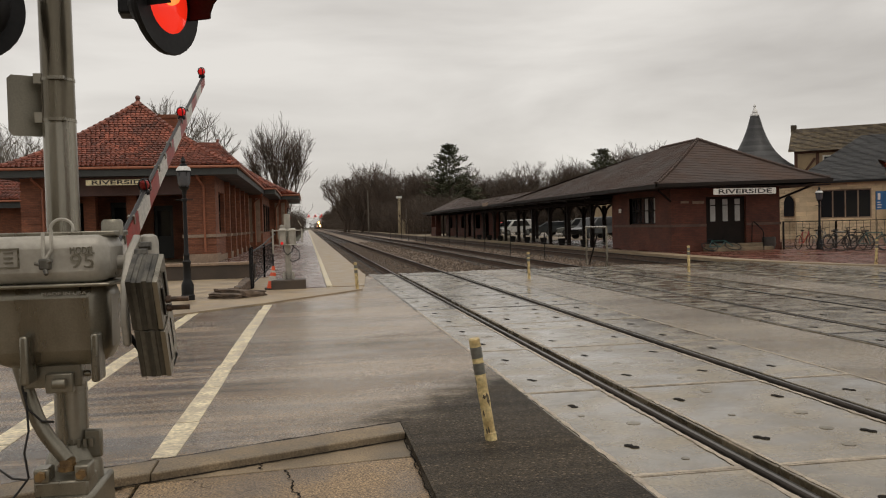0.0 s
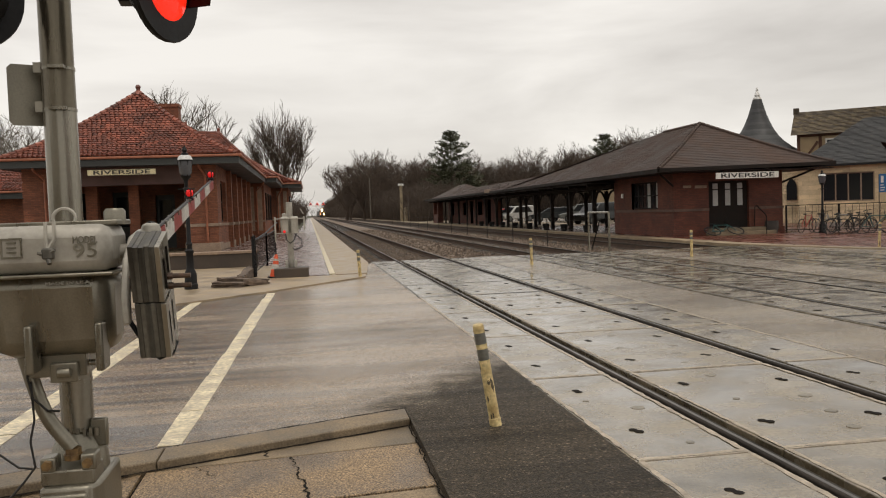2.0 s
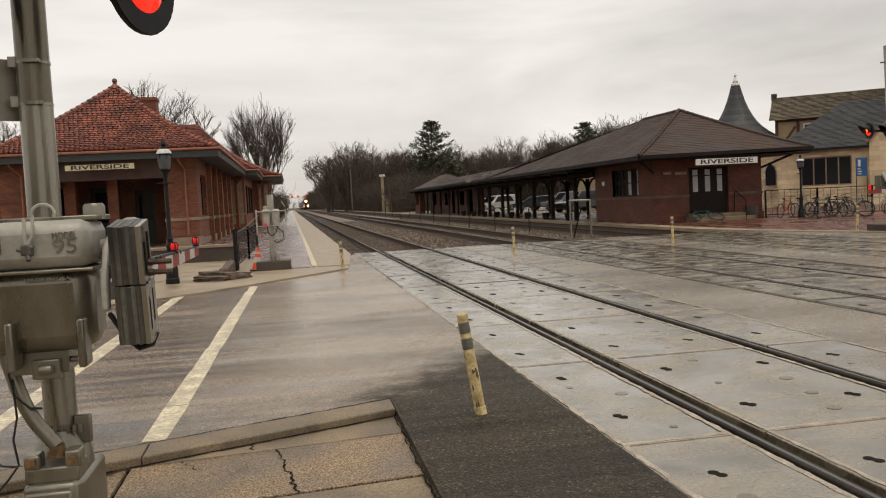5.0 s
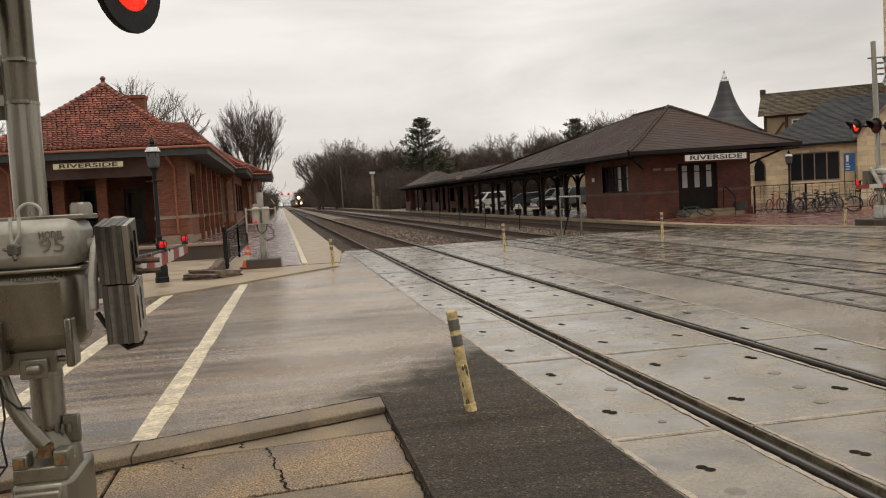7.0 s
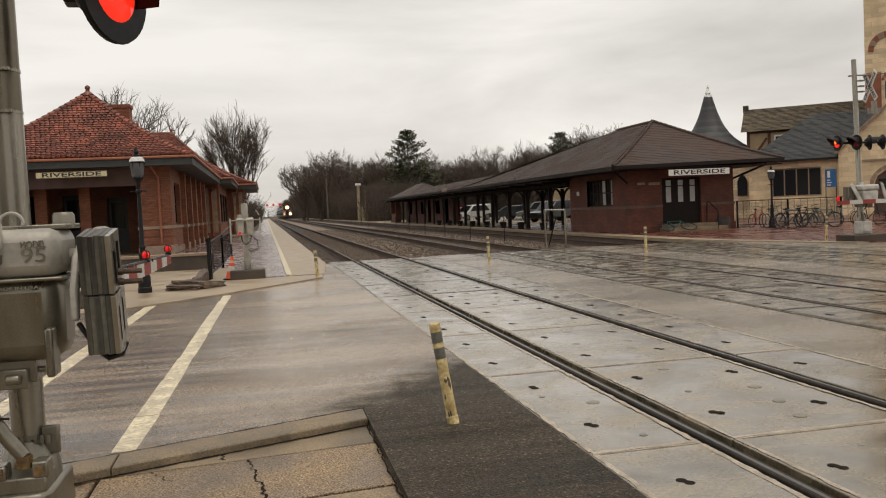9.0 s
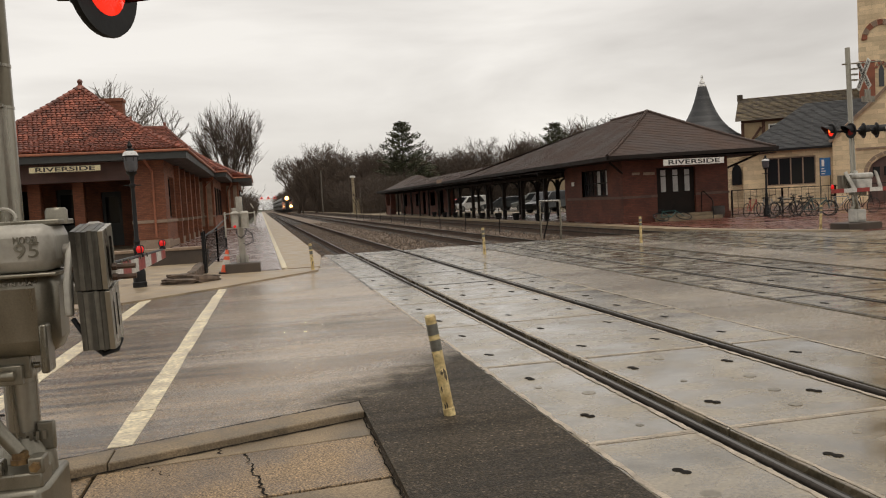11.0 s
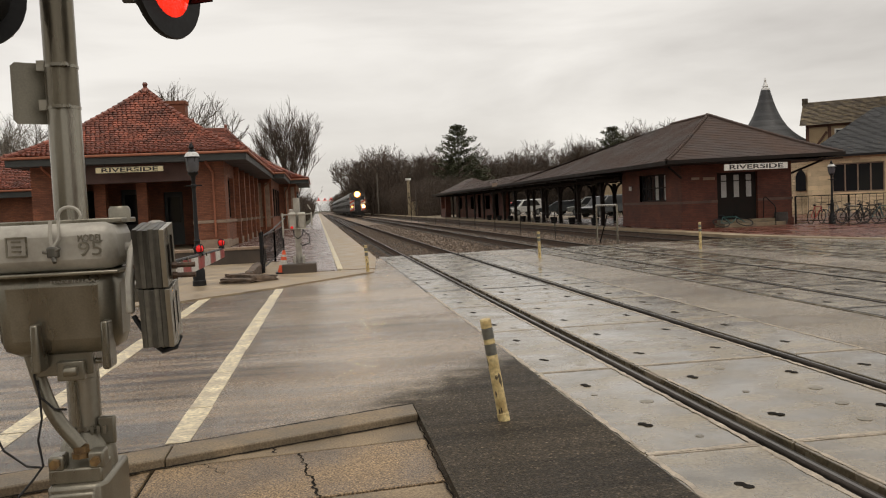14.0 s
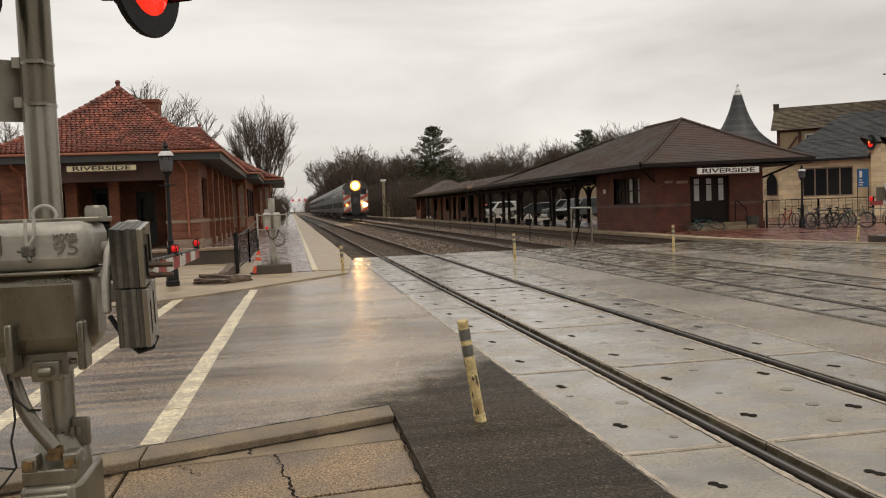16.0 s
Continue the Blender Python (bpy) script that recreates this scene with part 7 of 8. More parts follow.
# tower
TY = 4.0
bm = BM()
box(bm, 1.35, 8.5, TY, TY + 7, -0.1, 17.0)
part("tower", bm, M_LIME, church, "square limestone tower")
for cx in (2.55, 5.1):
    bm = BM()
    for k in range(9):
        a0, a1 = radians(180 - 20 * k), radians(180 - 20 * (k + 0.94))
        p = [Vector((cx + r * math.cos(a), TY - 0.08, 9.6 + 1.1 * r * math.sin(a))) for a in (a0, a1) for r in (0.72, 1.02)]
        v = [bm.verts.new(q) for q in (p[0], p[1], p[3], p[2])] + [bm.verts.new(q + Vector((0, 0.1, 0))) for q in (p[0], p[1], p[3], p[2])]
        for q in ((0, 1, 2, 3), (0, 4, 5, 1), (1, 5, 6, 2), (2, 6, 7, 3), (3, 7, 4, 0)):
            f = bm.faces.new([v[i] for i in q])
            f.material_index = k % 2
    each("arch_stone", bm, [M_REDST, M_STONE], church, "arch of alternate red and buff stones")
    bm = BM()
    slab(bm, [(-0.14, 0), (0.14, 0), (0.14, 1.0), (0, 1.3), (-0.14, 1.0)], 0.0, 0.05, Matrix.Translation((cx, TY - 0.005, 6.75)) @ Matrix.Rotation(radians(90), 4, "X"))
    slit = part("tower_slit", bm, M_GLASS, church)
    bm = BM()
    for k in range(7):
        a0, a1 = radians(180 - 26 * k), radians(180 - 26 * (k + 0.9))
        p = [Vector((cx + r * math.cos(a), TY - 0.07, 7.85 + 1.2 * r * math.sin(a))) for a in (a0, a1) for r in (0.17, 0.33)]
        v = [bm.verts.new(q) for q in (p[0], p[1], p[3], p[2])] + [bm.verts.new(q + Vector((0, 0.06, 0))) for q in (p[0], p[1], p[3], p[2])]
        for q in ((0, 1, 2, 3), (0, 4, 5, 1), (1, 5, 6, 2), (2, 6, 7, 3), (3, 7, 4, 0)):
            f = bm.faces.new([v[i] for i in q])
            f.material_index = k % 2
    part("slit_arch", bm, [M_REDST, M_STONE], slit)
bm = BM()
for x in (1.36, 3.2, 5.9):
    box(bm, x, x + 0.85, TY - 0.12, TY - 0.001, 5.5, 8.35)
each("tower_panel", bm, M_REDST, church, "red sandstone panel")
bm = BM()
for x in (3.1, 5.8):
    box(bm, x, x + 1.05, TY - 0.2, TY - 0.001, 8.7, 8.85)
    for k in range(7):
        box(bm, x + 0.05 + 0.145 * k, x + 0.13 + 0.145 * k, TY - 0.17, TY - 0.001, 8.35, 8.7)
part("panel_cornice", bm, M_STONE, church)

# timber-framed house behind
house = thing("timber_house", "old timber-framed house with mossy brown roof behind the church", "house", Matrix.Translation((31.5, 50.3, 0)) @ Matrix.Rotation(radians(-36), 4, "Z"))
bm = BM()
box(bm, 0.1, 14, 0.5, 7, 0, 5.6)
part("wall", bm, M_PLASTER, house)
bm = BM()
for x in (0.05, 1.35, 2.6, 4.0):
    box(bm, x, x + 0.2, 0.44, 0.498, 3.5, 5.42)
box(bm, 0.05, 14, 0.42, 0.498, 5.43, 5.66)
rod(bm, (0.25, 0.47, 3.6), (1.3, 0.47, 5.1), 0.09, seg=4)
each("timber", bm, M_TIMBER, house, "dark timber framing")
for x in (1.75, 3.3):
    bm = BM()
    box(bm, x, x + 0.75, 0.4, 0.47, 4.2, 5.25)
    w = part("window", bm, M_SIGNW, house, "white framed window")
    bm = BM()
    box(bm, x + 0.1, x + 0.65, 0.385, 0.4, 4.3, 5.15)
    part("pane", bm, M_GLASS, w)
bm = BM()
courses(bm, ((-0.3, 0.1, 5.55), (14.3, 0.1, 5.55), (-0.3, 3.7, 7.36), (14.3, 3.7, 7.36)), 0.22, 0.03, 1.0, 0.35, 41)
courses(bm, ((14.3, 7.4, 5.55), (-0.3, 7.4, 5.55), (14.3, 3.7, 7.36), (-0.3, 3.7, 7.36)), 0.22, 0.03)
part("roof", bm, M_OLDTILE, house, "mossy brown tile roof")
bm = BM()
box(bm, -0.35, 0.0, 3.4, 4.0, 7.15, 7.62)
part("gable_finial", bm, M_OLDTILE, house)

# round tower with a flared spire
spire = thing("round_tower", "round tower with flared grey slate spire and white finial", "tower", Matrix.Translation((31.55, 55.0, 0)))
bm = BM()
lathe(bm, [(3.0, 0), (3.0, 4.4)], 28)
part("drum", bm, M_LIMER, spire)
bm = BM()
prof = [(4.2, 4.2), (3.6, 4.4), (2.85, 4.7), (2.2, 5.1), (1.72, 5.5), (1.36, 5.9), (1.07, 6.35), (0.82, 6.85), (0.6, 7.4), (0.42, 8.0), (0.27, 8.55)]
steps = []
for (r0, z0), (r1, z1) in zip(prof, prof[1:]):
    for i in range(3):
        s, e = i / 3, (i + 1) / 3
        steps += [(r0 + (r1 - r0) * s + 0.025, z0 + (z1 - z0) * s), (r0 + (r1 - r0) * e + 0.01, z0 + (z1 - z0) * e)]
lathe(bm, steps, 36)
part("spire", bm, M_SLATE, spire, "flared slate spire")
bm = BM()
lathe(bm, [(0.3, 8.5), (0.28, 8.62), (0.17, 8.68), (0.2, 8.78), (0.15, 8.9), (0.07, 9.1), (0.1, 9.2), (0.07, 9.28), (0.0, 9.4)], 16)
part("finial", bm, M_WHITECAP, spire, "pale lead finial")
bm = BM()
rod(bm, (2.2, -1.7, 5.0), (3.0, -2.4, 5.0), 0.45, seg=14)
part("dormer", bm, M_SLATE, spire)
board = thing("notice_board", "blue notice board on two dark posts", "sign", Matrix.Translation((29.45, 39.0, -0.15)) @ Matrix.Rotation(radians(-35), 4, "Z") @ Matrix.Diagonal((0.42, 1, 1, 1)))
bm = BM()
for x in (-0.75, 0.45):
    rod(bm, (x, 0.0, 0), (x, 0.0, 2.7), 0.05, seg=8)
each("board_post", bm, M_BLACK, board)
bm = BM()
box(bm, -0.75, 0.45, -0.07, -0.03, 1.75, 2.7)
panel_ = part("board_panel", bm, M_BLUE, board, "blue panel")
bm = BM()
for k, w in enumerate((0.35, 0.5, 0.42)):
    box(bm, -0.6, -0.6 + w, -0.076, -0.07, 2.1 - 0.13 * k, 2.15 - 0.13 * k)
box(bm, -0.55, -0.25, -0.076, -0.07, 2.25, 2.6)
part("printed_bars", bm, M_SIGNW, panel_)


# ---- the train: gallery cab car leading, coaches behind ----
CAR_L, CAR_W, CAR_H = 25.4, 3.05, 4.75


def coach(cab):
    t = thing("cab_car" if cab else "coach", "stainless two-level cab car with red and white striped front" if cab else "grey stainless two-level commuter coach", "train car", group="" if cab else "coaches")
    w = CAR_W / 2
    prof = [(-w, 1.0), (w, 1.0), (w, 3.9), (w - 0.12, 4.35), (w - 0.5, 4.65), (0.0, CAR_H), (-w + 0.5, 4.65), (-w + 0.12, 4.35), (-w, 3.9)]
    bm = BM()
    slab(bm, prof, -CAR_L, 0.0, Matrix.Rotation(radians(90), 4, "X"))
    part("body", bm, M_STEEL, t)
    for s in (-1, 1):
        for z0, z1, name in ((1.7, 2.35, "lower_windows"), (3.15, 3.7, "upper_windows")):
            bm = BM()
            box(bm, s * (w + 0.005) - 0.008, s * (w + 0.005) + 0.008, 1.8, CAR_L - 1.8, z0, z1)
            band = part("window_band", bm, M_GLASS, t, "dark window band")
        bm = BM()
        for k in range(26):
            y = 1.6 + 0.88 * k
            box(bm, s * (w + 0.012) - 0.012, s * (w + 0.012) + 0.012, y, y + 0.18, 1.65, 2.4)
            box(bm, s * (w + 0.012) - 0.012, s * (w + 0.012) + 0.012, y, y + 0.18, 3.1, 3.75)
        part("window_pillars", bm, M_STEEL, t)
        bm = BM()
        box(bm, s * (w + 0.01) - 0.012, s * (w + 0.01) + 0.012, 0, CAR_L, 2.62, 2.85)
        box(bm, s * (w + 0.01) - 0.012, s * (w + 0.01) + 0.012, 0, CAR_L, 1.0, 1.2)
        part("belt_rail", bm, M_STEELD, t)
        bm = BM()
        box(bm, s * (w + 0.012) - 0.01, s * (w + 0.012) + 0.01, CAR_L / 2 - 0.9, CAR_L / 2 + 0.9, 1.05, 3.0)
        part("side_door", bm, M_STEELD, t)
    bm = BM()
    box(bm, -1.2, 1.2, 6.5, 19.0, 0.45, 1.0)
    part("underframe", bm, M_TRUCK, t)
    for y in (2.6, CAR_L - 2.6):
        bm = BM()
        box(bm, -1.15, 1.15, y - 1.5, y + 1.5, 0.4, 0.8)
        truck = part("bogie", bm, M_TRUCK, t)
        for dy in (-1.2, 1.2):
            bm = BM()
            for s in (-1, 1):
                rod(bm, (s * 0.72, y + dy, 0.45), (s * 0.82, y + dy, 0.45), 0.45, seg=18)
            part("wheelset", bm, M_TRUCK, truck)
    bm = BM()
    box(bm, -0.5, 0.5, -0.3, 0.0, 0.75, 1.0)
    box(bm, -0.15, 0.15, -0.75, -0.3, 0.7, 0.95)
    part("coupler", bm, M_TRUCK, t)
    if cab:
        bm = BM()
        box(bm, -w + 0.02, w - 0.02, -0.06, -0.002, 1.0, 4.3)
        part("cab_front", bm, M_STEELD, t)
        for s in (-1, 1):
            bm = BM()
            xa, xb = sorted((s * 0.6, s * (w - 0.04)))
            for k in range(8):
                z = 0.85 + 0.4 * k
                lo, hi = [max(1.05, min(3.75, q)) for q in (z, z + 0.5)], [max(1.05, min(3.75, q)) for q in (z + 0.4, z + 0.9)]
                if hi[1] - lo[1] < 0.02 and hi[0] - lo[0] < 0.02:
                    continue
                v = [bm.verts.new(p) for p in ((xa, -0.075, lo[0]), (xb, -0.075, lo[1]), (xb, -0.075, hi[1]), (xa, -0.075, hi[0]))]
                bm.faces.new(v).material_index = k % 2
            part("stripe_panel", bm, [M_STRIPER, M_STRIPEW], t, "diagonal red and white warning stripes")
        bm = BM()
        box(bm, -0.56, 0.56, -0.1, -0.062, 1.0, 3.3)
        part("end_door", bm, M_TRUCK, t, "dark end door between the stripes")
        bm = BM()
        box(bm, -0.3, 0.3, -0.112, -0.1, 2.15, 2.95)
        part("door_window", bm, M_GLASS, t)
        for s in (-1, 1):
            bm = BM()
            box(bm, s * 0.98 - 0.36, s * 0.98 + 0.36, -0.1, -0.078, 3.2, 3.9)
            part("cab_window", bm, M_GLASS, t)
            bm = BM()
            tube(bm, [(s * 0.6, -0.1, 1.1), (s * 0.6, -0.16, 1.15), (s * 0.6, -0.16, 2.6), (s * 0.6, -0.1, 2.65)], 0.025, 6)
            part("grab_rail", bm, M_STRIPEW, t)
        # lens drawn oversize to stand in for bloom
        bm = BM()
        lathe(bm, [(0.0, 0.05), (0.22, 0.035), (0.36, 0.0), (0.36, -0.06)], 18, Matrix.Translation((0, -0.2, 4.28)) @ Matrix.Rotation(radians(90), 4, "X"))
        lamp = part("headlight", bm, M_HEAD, t, "lit warm headlight")
        # orange glowing ring added to imitate the halo round the lamp
        bm = BM()
        lathe(bm, [(0.365, 0.02), (0.58, 0.06), (0.62, 0.05), (0.62, -0.05)], 22, Matrix.Translation((0, -0.17, 4.28)) @ Matrix.Rotation(radians(90), 4, "X"))
        part("headlight_bowl", bm, M_HALO, lamp, "glowing orange ring standing in for headlight glare")
        bm = BM()
        box(bm, -0.72, 0.72, -0.12, 0.3, 3.6, 4.92)
        part("headlight_box", bm, M_STEELD, t, bevel=0.06)
        for s in (-1, 1):
            bm = BM()
            r = 0.25 if s > 0 else 0.17
            lathe(bm, [(0.0, 0.05), (r * 0.7, 0.03), (r, 0.0), (r, -0.05)], 14, Matrix.Translation((s * 1.08, -0.13, 1.95)) @ Matrix.Rotation(radians(90), 4, "X"))
            part("ditch_light", bm, M_DITCH if s > 0 else M_DITCHD, t, "lit warm ditch light")
        bm = BM()
        box(bm, -1.3, 1.3, -0.4, 0.0, 0.25, 0.6)
        part("pilot", bm, M_TRUCK, t, "black pilot plate")
    return t


first_car = coach(True)
plain_car = coach(False)
train = [(first_car, 0.0), (plain_car, CAR_L + 0.7)]
for k in range(2, 7):
    train.append((copy_thing(plain_car, pose(0, 0, 0)), (CAR_L + 0.7) * k))


# ---- trees ----
def branch(bm, p, d, length, r, depth, rnd, spread, up, env):
    """One limb and all that grows on it; env is the crown's centre, half-width and half-height."""
    centre, wide, tall = env
    e = p + d * length
    o = e - centre
    if (o.x * o.x + o.y * o.y) / wide ** 2 + (o.z / tall) ** 2 > 1.0:
        length *= rnd.uniform(0.45, 0.7)
    bend = Vector((rnd.uniform(-1, 1), rnd.uniform(-1, 1), rnd.uniform(-0.4, 0.7))) * 0.16
    q = p + (d + bend).normalized() * length * 0.5
    e = q + (d - bend * 0.6 + Vector((0, 0, up))).normalized() * length * 0.5
    if depth == 0:
        rod(bm, p, e, r, r * 0.5, 3, caps=False)
        return
    rod(bm, p, q, r, r * 0.8, 5 if depth > 3 else 3, caps=False)
    rod(bm, q, e, r * 0.8, r * 0.6, 5 if depth > 3 else 3, caps=False)
    n = 6 if depth == 1 else rnd.choice((3, 4, 4, 5))
    for k in range(n):
        s = 1.0 if k < 2 else rnd.uniform(0.3, 0.95)
        at = lerp(p, q, s * 2) if s < 0.5 else lerp(q, e, s * 2 - 1)
        wild = spread * (1.0 + 0.3 * (depth < 3))
        nd = (d + Vector((rnd.uniform(-1, 1), rnd.uniform(-1, 1), rnd.uniform(-0.6, 0.75))) * wild + Vector((0, 0, up))).normalized()
        branch(bm, at, nd, length * rnd.uniform(0.55, 0.8), max(r * (0.62 if k < 2 else 0.48), 0.012), depth - 1, rnd, spread, up, env)


def bare_tree(h, seed, material, spread=0.75, up=0.08, depth=5, trunk=0.2, limb=0.011, wide=0.36, limbs=6):
    """A leafless tree of height h at the origin, its twigs filling a rounded crown."""
    rnd = random.Random(seed)
    t = thing("bare_tree", "leafless winter tree with fine dark twigs", "tree")
    bm = BM()
    top = Vector((rnd.uniform(-0.2, 0.2), rnd.uniform(-0.2, 0.2), h * trunk))
    rod(bm, (0, 0, -0.3), top, h * 0.022, h * 0.018, 8, caps=False)
    part("trunk", bm, material, t)
    bm = BM()
    env = (Vector((0, 0, h * 0.58)), h * wide, h * 0.42)
    for k in range(limbs):
        a = k * math.tau / limbs + rnd.uniform(-0.4, 0.4)
        lean = spread * rnd.uniform(0.25, 1.1)
        d = Vector((math.cos(a) * lean, math.sin(a) * lean, 1.0)).normalized()
        branch(bm, top - Vector((0, 0, rnd.uniform(0.0, 0.3) * h * trunk)), d, h * rnd.uniform(0.24, 0.34), h * limb, depth - 1, rnd, spread, up, env)
    part("crown", bm, material, t)
    return t


def conifer(h, seed):
    rnd = random.Random(seed)
    t = thing("conifer", "dark green conifer with ragged open branches", "tree")
    bm = BM()
    rod(bm, (0, 0, -0.3), (0, 0, h * 0.97), h * 0.016, 0.03, 8, caps=False)
    part("trunk", bm, M_BARK, t)
    bm = BM()
    for k in range(165):
        s = (k + 0.5) / 165
        z = h * (0.12 + 0.87 * s)
        a = k * 2.4 + rnd.uniform(-0.5, 0.5)
        reach = h * 0.4 * (1 - s) ** 0.72 * rnd.uniform(0.5, 1.15) + 0.3
        d = Vector((math.cos(a), math.sin(a), rnd.uniform(0.1, 0.75)))
        tip = Vector((0, 0, z)) + d * reach
        rod(bm, (0, 0, z), tip, 0.04, 0.012, 3, caps=False)
        for j in range(int(26 + 60 * (1 - s))):
            u = rnd.uniform(0.25, 1.05)
            c = lerp((0, 0, z), tip, u) + Vector((rnd.uniform(-1, 1), rnd.uniform(-1, 1), rnd.uniform(-0.7, 0.7))) * 0.34
            L = rnd.uniform(0.25, 0.65)
            e = c + Vector((d.x + rnd.uniform(-0.9, 0.9), d.y + rnd.uniform(-0.9, 0.9), rnd.uniform(-0.1, 0.8))).normalized() * L
            side = (e - c).cross(Vector((rnd.uniform(-1, 1), rnd.uniform(-1, 1), 1))).normalized() * L * 0.22
            v = [bm.verts.new(q) for q in (c - side * 0.5, lerp(c, e, 0.5) - side, e, lerp(c, e, 0.5) + side)]
            bm.faces.new(v)
    part("crown", bm, M_NEEDLE, t)
    return t


kinds = [bare_tree(14.0, 1, M_BARK), bare_tree(14.0, 2, M_BARK, 0.85, 0.03, wide=0.42), bare_tree(14.0, 3, M_BARK, 0.62, 0.14, wide=0.31), bare_tree(14.0, 4, M_BARK2, 0.75, 0.08)]
for k in kinds:
    k["group"] = "woods along the line"
used = set()


def plant(kind, x, y, h, turn):
    m = Matrix.Translation((x, y, -0.3)) @ Matrix.Rotation(turn, 4, "Z")
    if kind not in used:
        used.add(kind)
        t = kinds[kind]
        t.matrix_basis = m
    else:
        t = copy_thing(kinds[kind], m)
    t.scale = (h / 14.0,) * 3
    return t


# single trees: (x, y, height, kind)
SINGLE = ((-12.4, 90, 16.4, 3), (-35, 100, 15.0, 3), (-29.5, 92, 13.0, 3), (-37, 95, 11, 3), (-24, 75, 8, 3))
rnd = random.Random(77)
for x, y, h, k in SINGLE:
    plant(k, x, y, h, rnd.uniform(0, 6))
# broad upright tree beyond the depot
vase = bare_tree(15.3, 12, M_BARK, 0.48, 0.17, 5, 0.13, 0.0072, 0.31, 13)
vase["label"] = "tall dark vase-shaped bare tree behind the depot"
vase.matrix_basis = Matrix.Translation((-2.9, 100, -0.3))
# woods on the right, following the line
WOOD = ((9.9, 222, 17.5), (13.4, 205, 18.0), (16.4, 190, 16.5), (19.6, 182, 15.0), (22, 175, 13.6), (24.5, 172, 14.2), (29, 165, 13.0), (33, 170, 12.2), (37, 170, 12.0), (39, 152, 12.6), (42, 158, 14.2),
        (45, 141, 13.2), (48, 144, 13.6), (55, 146, 15.2), (59.5, 150, 16.6), (63, 152, 16.8), (66, 151, 17.0), (71, 150, 15.0), (76, 155, 15.5))
for i, (x, y, h) in enumerate(WOOD):
    plant(i % 3, x, y, h * 1.02, rnd.uniform(0, 6))
    plant((i + 1) % 3, x + rnd.uniform(-2.5, 2.5), y + rnd.uniform(6, 16), h * rnd.uniform(0.8, 1.0), rnd.uniform(0, 6))
    plant((i + 2) % 3, x + rnd.uniform(-2, 3), y - rnd.uniform(4, 12), h * rnd.uniform(0.55, 0.75), rnd.uniform(0, 6))
for k in range(26):
    s = k / 25
    x, y = 11.5 + 62 * s, 215 - 72 * min(1.0, s * 2.2) + rnd.uniform(-6, 8)
    plant(k % 4, x, y + 14, rnd.uniform(12.0, 15.0) * (1.0 if s < 0.4 else 0.92), rnd.uniform(0, 6))
for k in range(30):
    y = 235 + 16 * k
    plant(k % 3, 13.5 + rnd.uniform(0, 8), y, rnd.uniform(11, 15), rnd.uniform(0, 6))
    plant((k + 1) % 3, -6.5 - rnd.uniform(0, 6), y - 110, rnd.uniform(6.5, 9.5), rnd.uniform(0, 6))
big_conifer = conifer(15.2, 5)
big_conifer.matrix_basis = Matrix.Translation((24.3, 141, -0.3))
c2 = copy_thing(big_conifer, Matrix.Translation((51.5, 140, -0.3)) @ Matrix.Rotation(2.0, 4, "Z"))
c2.scale = (0.92,) * 3
for x, y, s in ((24.0, 132, 0.42), (22.3, 128, 0.34), (27.5, 140, 0.5)):
    c = copy_thing(big_conifer, Matrix.Translation((x, y, -0.3)) @ Matrix.Rotation(x, 4, "Z"))
    c.scale = (s,) * 3

# undergrowth: twig thickets
def thicket(name, label, lines, seed, n, height):
    rnd = random.Random(seed)
    bm = BM()
    for k in range(n):
        (x0, y0), (x1, y1) = rnd.choice(lines)
        s = rnd.random()
        x, y = x0 + (x1 - x0) * s + rnd.uniform(-2.5, 2.5), y0 + (y1 - y0) * s + rnd.uniform(-2, 2)
        h = height * rnd.uniform(0.35, 1.0)
        for j in range(7):
            a = rnd.uniform(0, 6.28)
            p = Vector((x + rnd.uniform(-0.5, 0.5), y + rnd.uniform(-0.5, 0.5), -0.3))
            q = p + Vector((math.cos(a) * rnd.uniform(0.1, 0.6), math.sin(a) * rnd.uniform(0.1, 0.6), 1)) * h * 0.6
            e = q + Vector((math.cos(a) * rnd.uniform(0.0, 0.9), math.sin(a) * rnd.uniform(0, 0.9), 0.8)) * h * 0.45
            w = rnd.uniform(0.018, 0.05)
            rod(bm, p, q, w, w * 0.7, 3, caps=False)
            rod(bm, q, e, w * 0.7, w * 0.25, 3, caps=False)
            for i in range(4):
                c = lerp(q, e, rnd.random()) if i % 2 else lerp(p, q, rnd.uniform(0.3, 1.0))
                rod(bm, c, c + Vector((rnd.uniform(-1, 1), rnd.uniform(-1, 1), rnd.uniform(0.0, 0.9))) * 1.1, w * 0.5, 0.01, 3, caps=False)
    return ground_part(name, bm, M_BRUSH, label, "undergrowth", kind="stuff")


thicket("brush_right", "dense brown winter brush under the woods", [((17.5, 118), (17.5, 330)), ((16.5, 300), (14.5, 620)), ((17.5, 118), (17.5, 330)), ((19.5, 125), (24, 180)), ((22, 140), (80, 142)), ((26, 160), (85, 158)), ((30, 150), (70, 148))], 5, 3900, 6.5)
thicket("brush_left", "brown winter brush along the left of the line", [((-4.6, 98), (-4.6, 420)), ((-6, 96), (-8, 300))], 6, 1300, 5.0)

thicket("far_woods", "distant bare woods closing the line", [((-60, 960), (90, 960)), ((-40, 1010), (70, 1010)), ((-3, 700), (-14, 940)), ((17, 640), (16, 940))], 7, 420, 15.0)

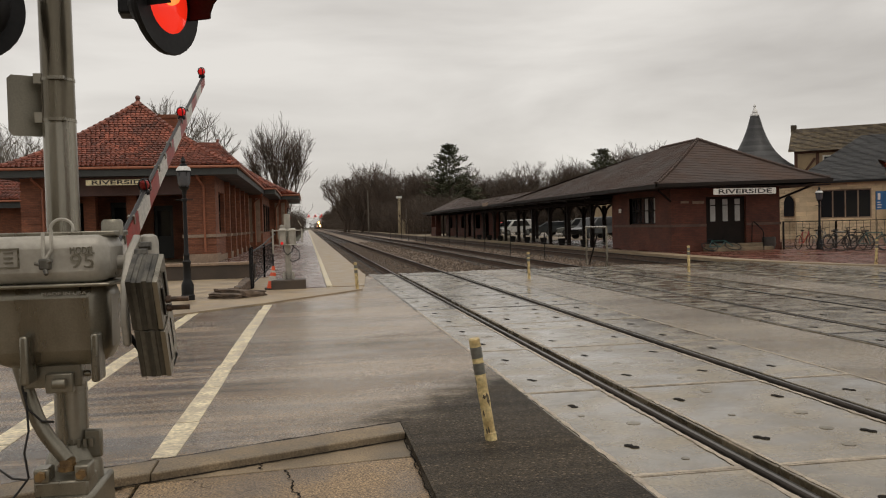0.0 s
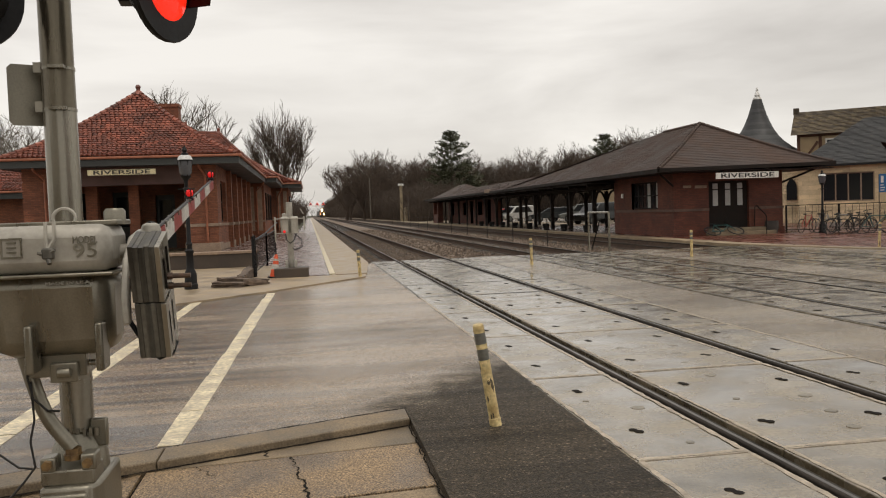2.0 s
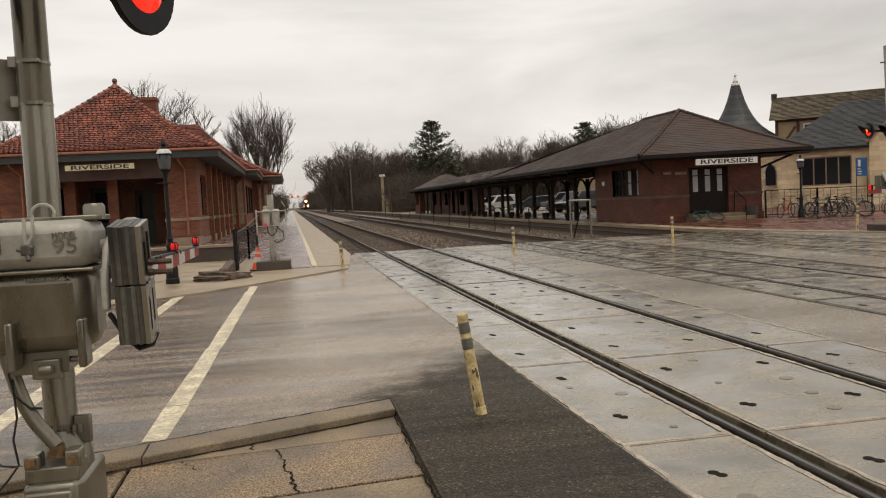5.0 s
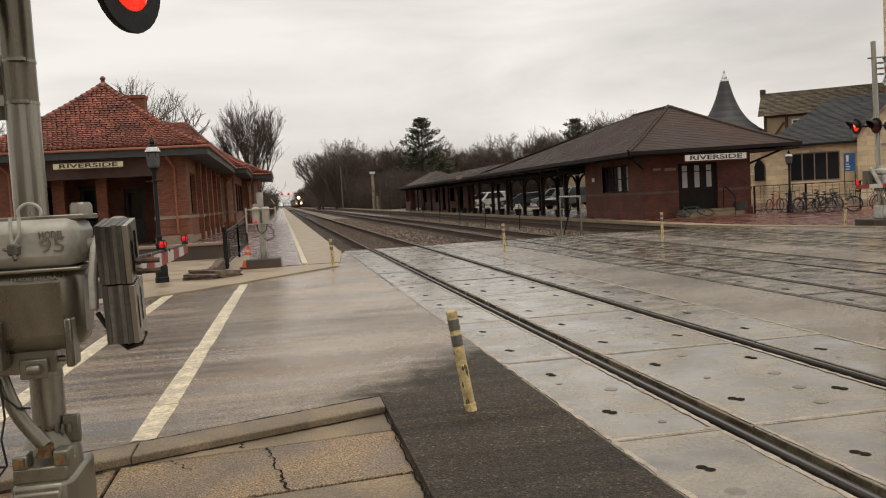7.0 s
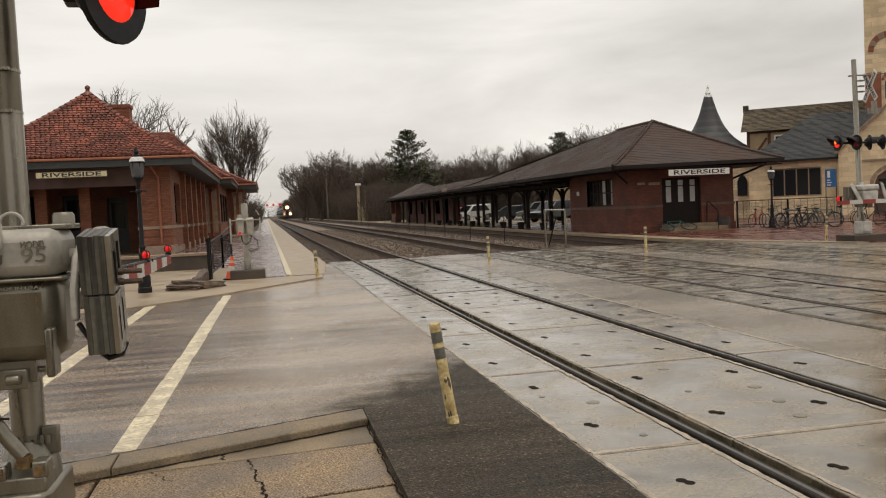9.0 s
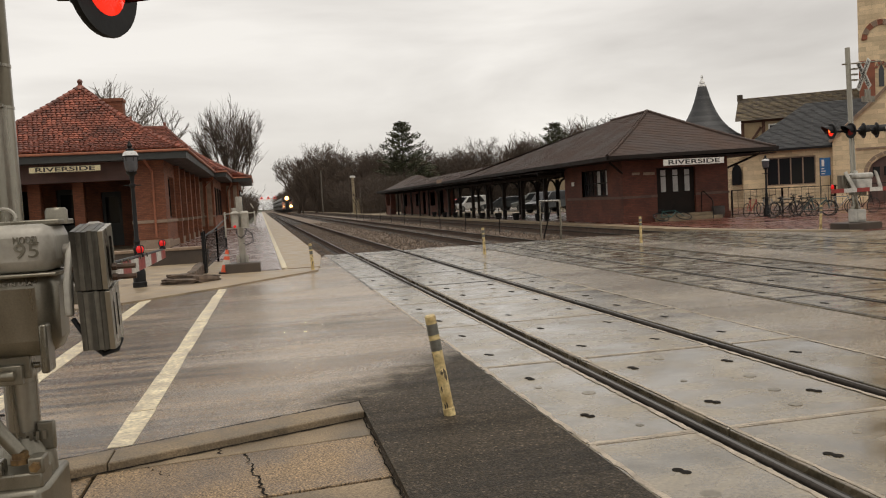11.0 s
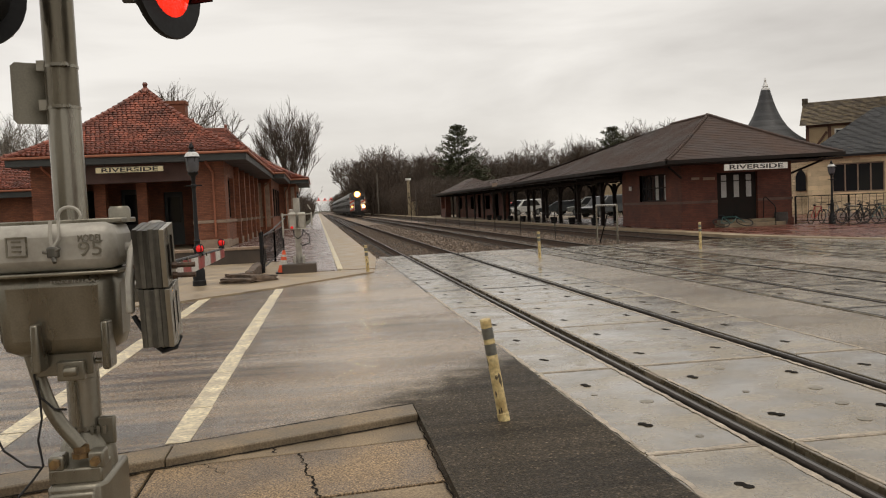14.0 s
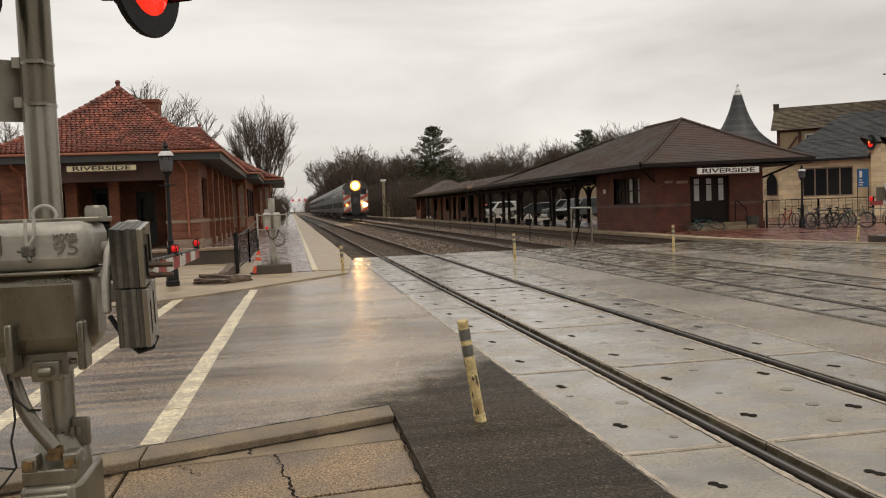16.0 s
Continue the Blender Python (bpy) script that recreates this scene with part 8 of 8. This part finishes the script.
# ---- far trackside things ----
bridge = thing("signal_bridge", "distant pale signal bridge with red lamps over the tracks", "signal bridge", Matrix.Translation((7.0, 675, 0)))
bm = BM()
for x in (-9.5, 9.5):
    box(bm, x - 0.25, x + 0.25, -0.3, 0.3, -0.3, 9.2)
part("tower_leg", bm, M_SIGNW, bridge)
bm = BM()
for z in (8.2, 9.4):
    box(bm, -9.8, 9.8, -0.5, 0.5, z - 0.12, z + 0.12)
for k in range(20):
    x = -9.5 + k
    rod(bm, (x, 0, 8.2 if k % 2 else 9.4), (x + 1, 0, 9.4 if k % 2 else 8.2), 0.1, seg=4)
part("truss", bm, M_SIGNW, bridge)
for x in (-5.5, -0.5, 4.5):
    bm = BM()
    box(bm, x - 0.6, x + 0.6, -0.9, -0.5, 9.5, 11.2)
    part("signal_back", bm, M_BLACK, bridge)
    bm = BM()
    for dx, dz in ((-0.9, 0.2), (0.9, 0.2), (0.0, 1.5)):
        lathe(bm, [(0, 0.1), (0.42, 0)], 10, Matrix.Translation((x + dx, -1.0, 9.4 + dz)) @ Matrix.Rotation(radians(90), 4, "X"))
    part("signal_lamp", bm, M_SIGRED, bridge, "red signal lamp")

shed = thing("trackside_shed", "small tan trackside shed", "shed", Matrix.Translation((15.9, 130, 0)))
bm = BM()
box(bm, -1.1, 1.1, -1, 1.5, -0.3, 2.3)
part("wall", bm, M_SHED, shed)
bm = BM()
slab(bm, [(-1.3, 2.3), (1.3, 2.3), (1.3, 2.4), (0, 2.75), (-1.3, 2.4)], -1.7, 1.2, Matrix.Rotation(radians(90), 4, "X"))
part("roof", bm, M_SHINGLE, shed)
bm = BM()
box(bm, -0.4, 0.3, -1.05, -1.0, 0, 1.9)
part("door", bm, M_DOOR, shed)
for x, y, h, r, mm, label in ((14.3, 130, 5.6, 0.27, M_SHED, "thick pale trackside pole"), (14.9, 126, 4.0, 0.1, M_BARK2, "thin timber trackside pole"), (12.2, 168, 8.6, 0.14, M_BARK2, "tall timber utility pole")):
    p = thing("trackside_pole", label, "pole", Matrix.Translation((x, y, 0)), "trackside poles")
    bm = BM()
    rod(bm, (0, 0, -0.3), (0, 0, h), r, r * 0.8, 8)
    part("shaft", bm, mm, p)
    bm = BM()
    box(bm, -r * 1.5, r * 1.5, -r, r, h - 0.02, h + 0.3)
    part("cap", bm, M_SIGNW if r > 0.2 else M_BARK, p)
villa = thing("yellow_house", "pale yellow house far behind the canopy posts", "house", Matrix.Translation((33, 78, 0)))
bm = BM()
box(bm, -4, 6, -4, 4, 0, 4.5)
part("wall", bm, M_PLASTER, villa)
bm = BM()
for c in hip_slopes(-4.5, 6.5, -4.5, 4.5, 4.4, 0, 0, 2, 0, 7.0):
    courses(bm, c, 0.4, 0.03)
part("roof", bm, M_SHINGLE, villa)
bm = BM()
box(bm, -2.5, -1.3, -4.05, -4.0, 1.2, 2.6)
box(bm, 1.0, 2.2, -4.05, -4.0, 1.2, 2.6)
part("window", bm, M_GLASS, villa)


# ---- what moves ----
def motions():
    tilt = ((0.0, 21.9), (0.5, 17.6), (1.0, 14.4), (1.5, 11.2), (2.0, 8.3), (2.5, 5.7), (3.0, 3.1), (3.5, 0.7), (4.0, -0.3), (4.5, -0.5), (6.0, -0.4), (9.0, -0.4), (16.0, -0.4))
    walk(arm, [(t, Matrix.Translation(PIVOT) @ Matrix.Rotation(radians(a), 4, "X")) for t, a in tilt])
    for car, gap in train:
        walk(car, [(t, pose(TRACKS[1], 102.0 + 29.5 * (16.0 - t) + gap, 0.0)) for t in (0.0, 4.0, 8.0, 12.0, 16.0)])


motions()
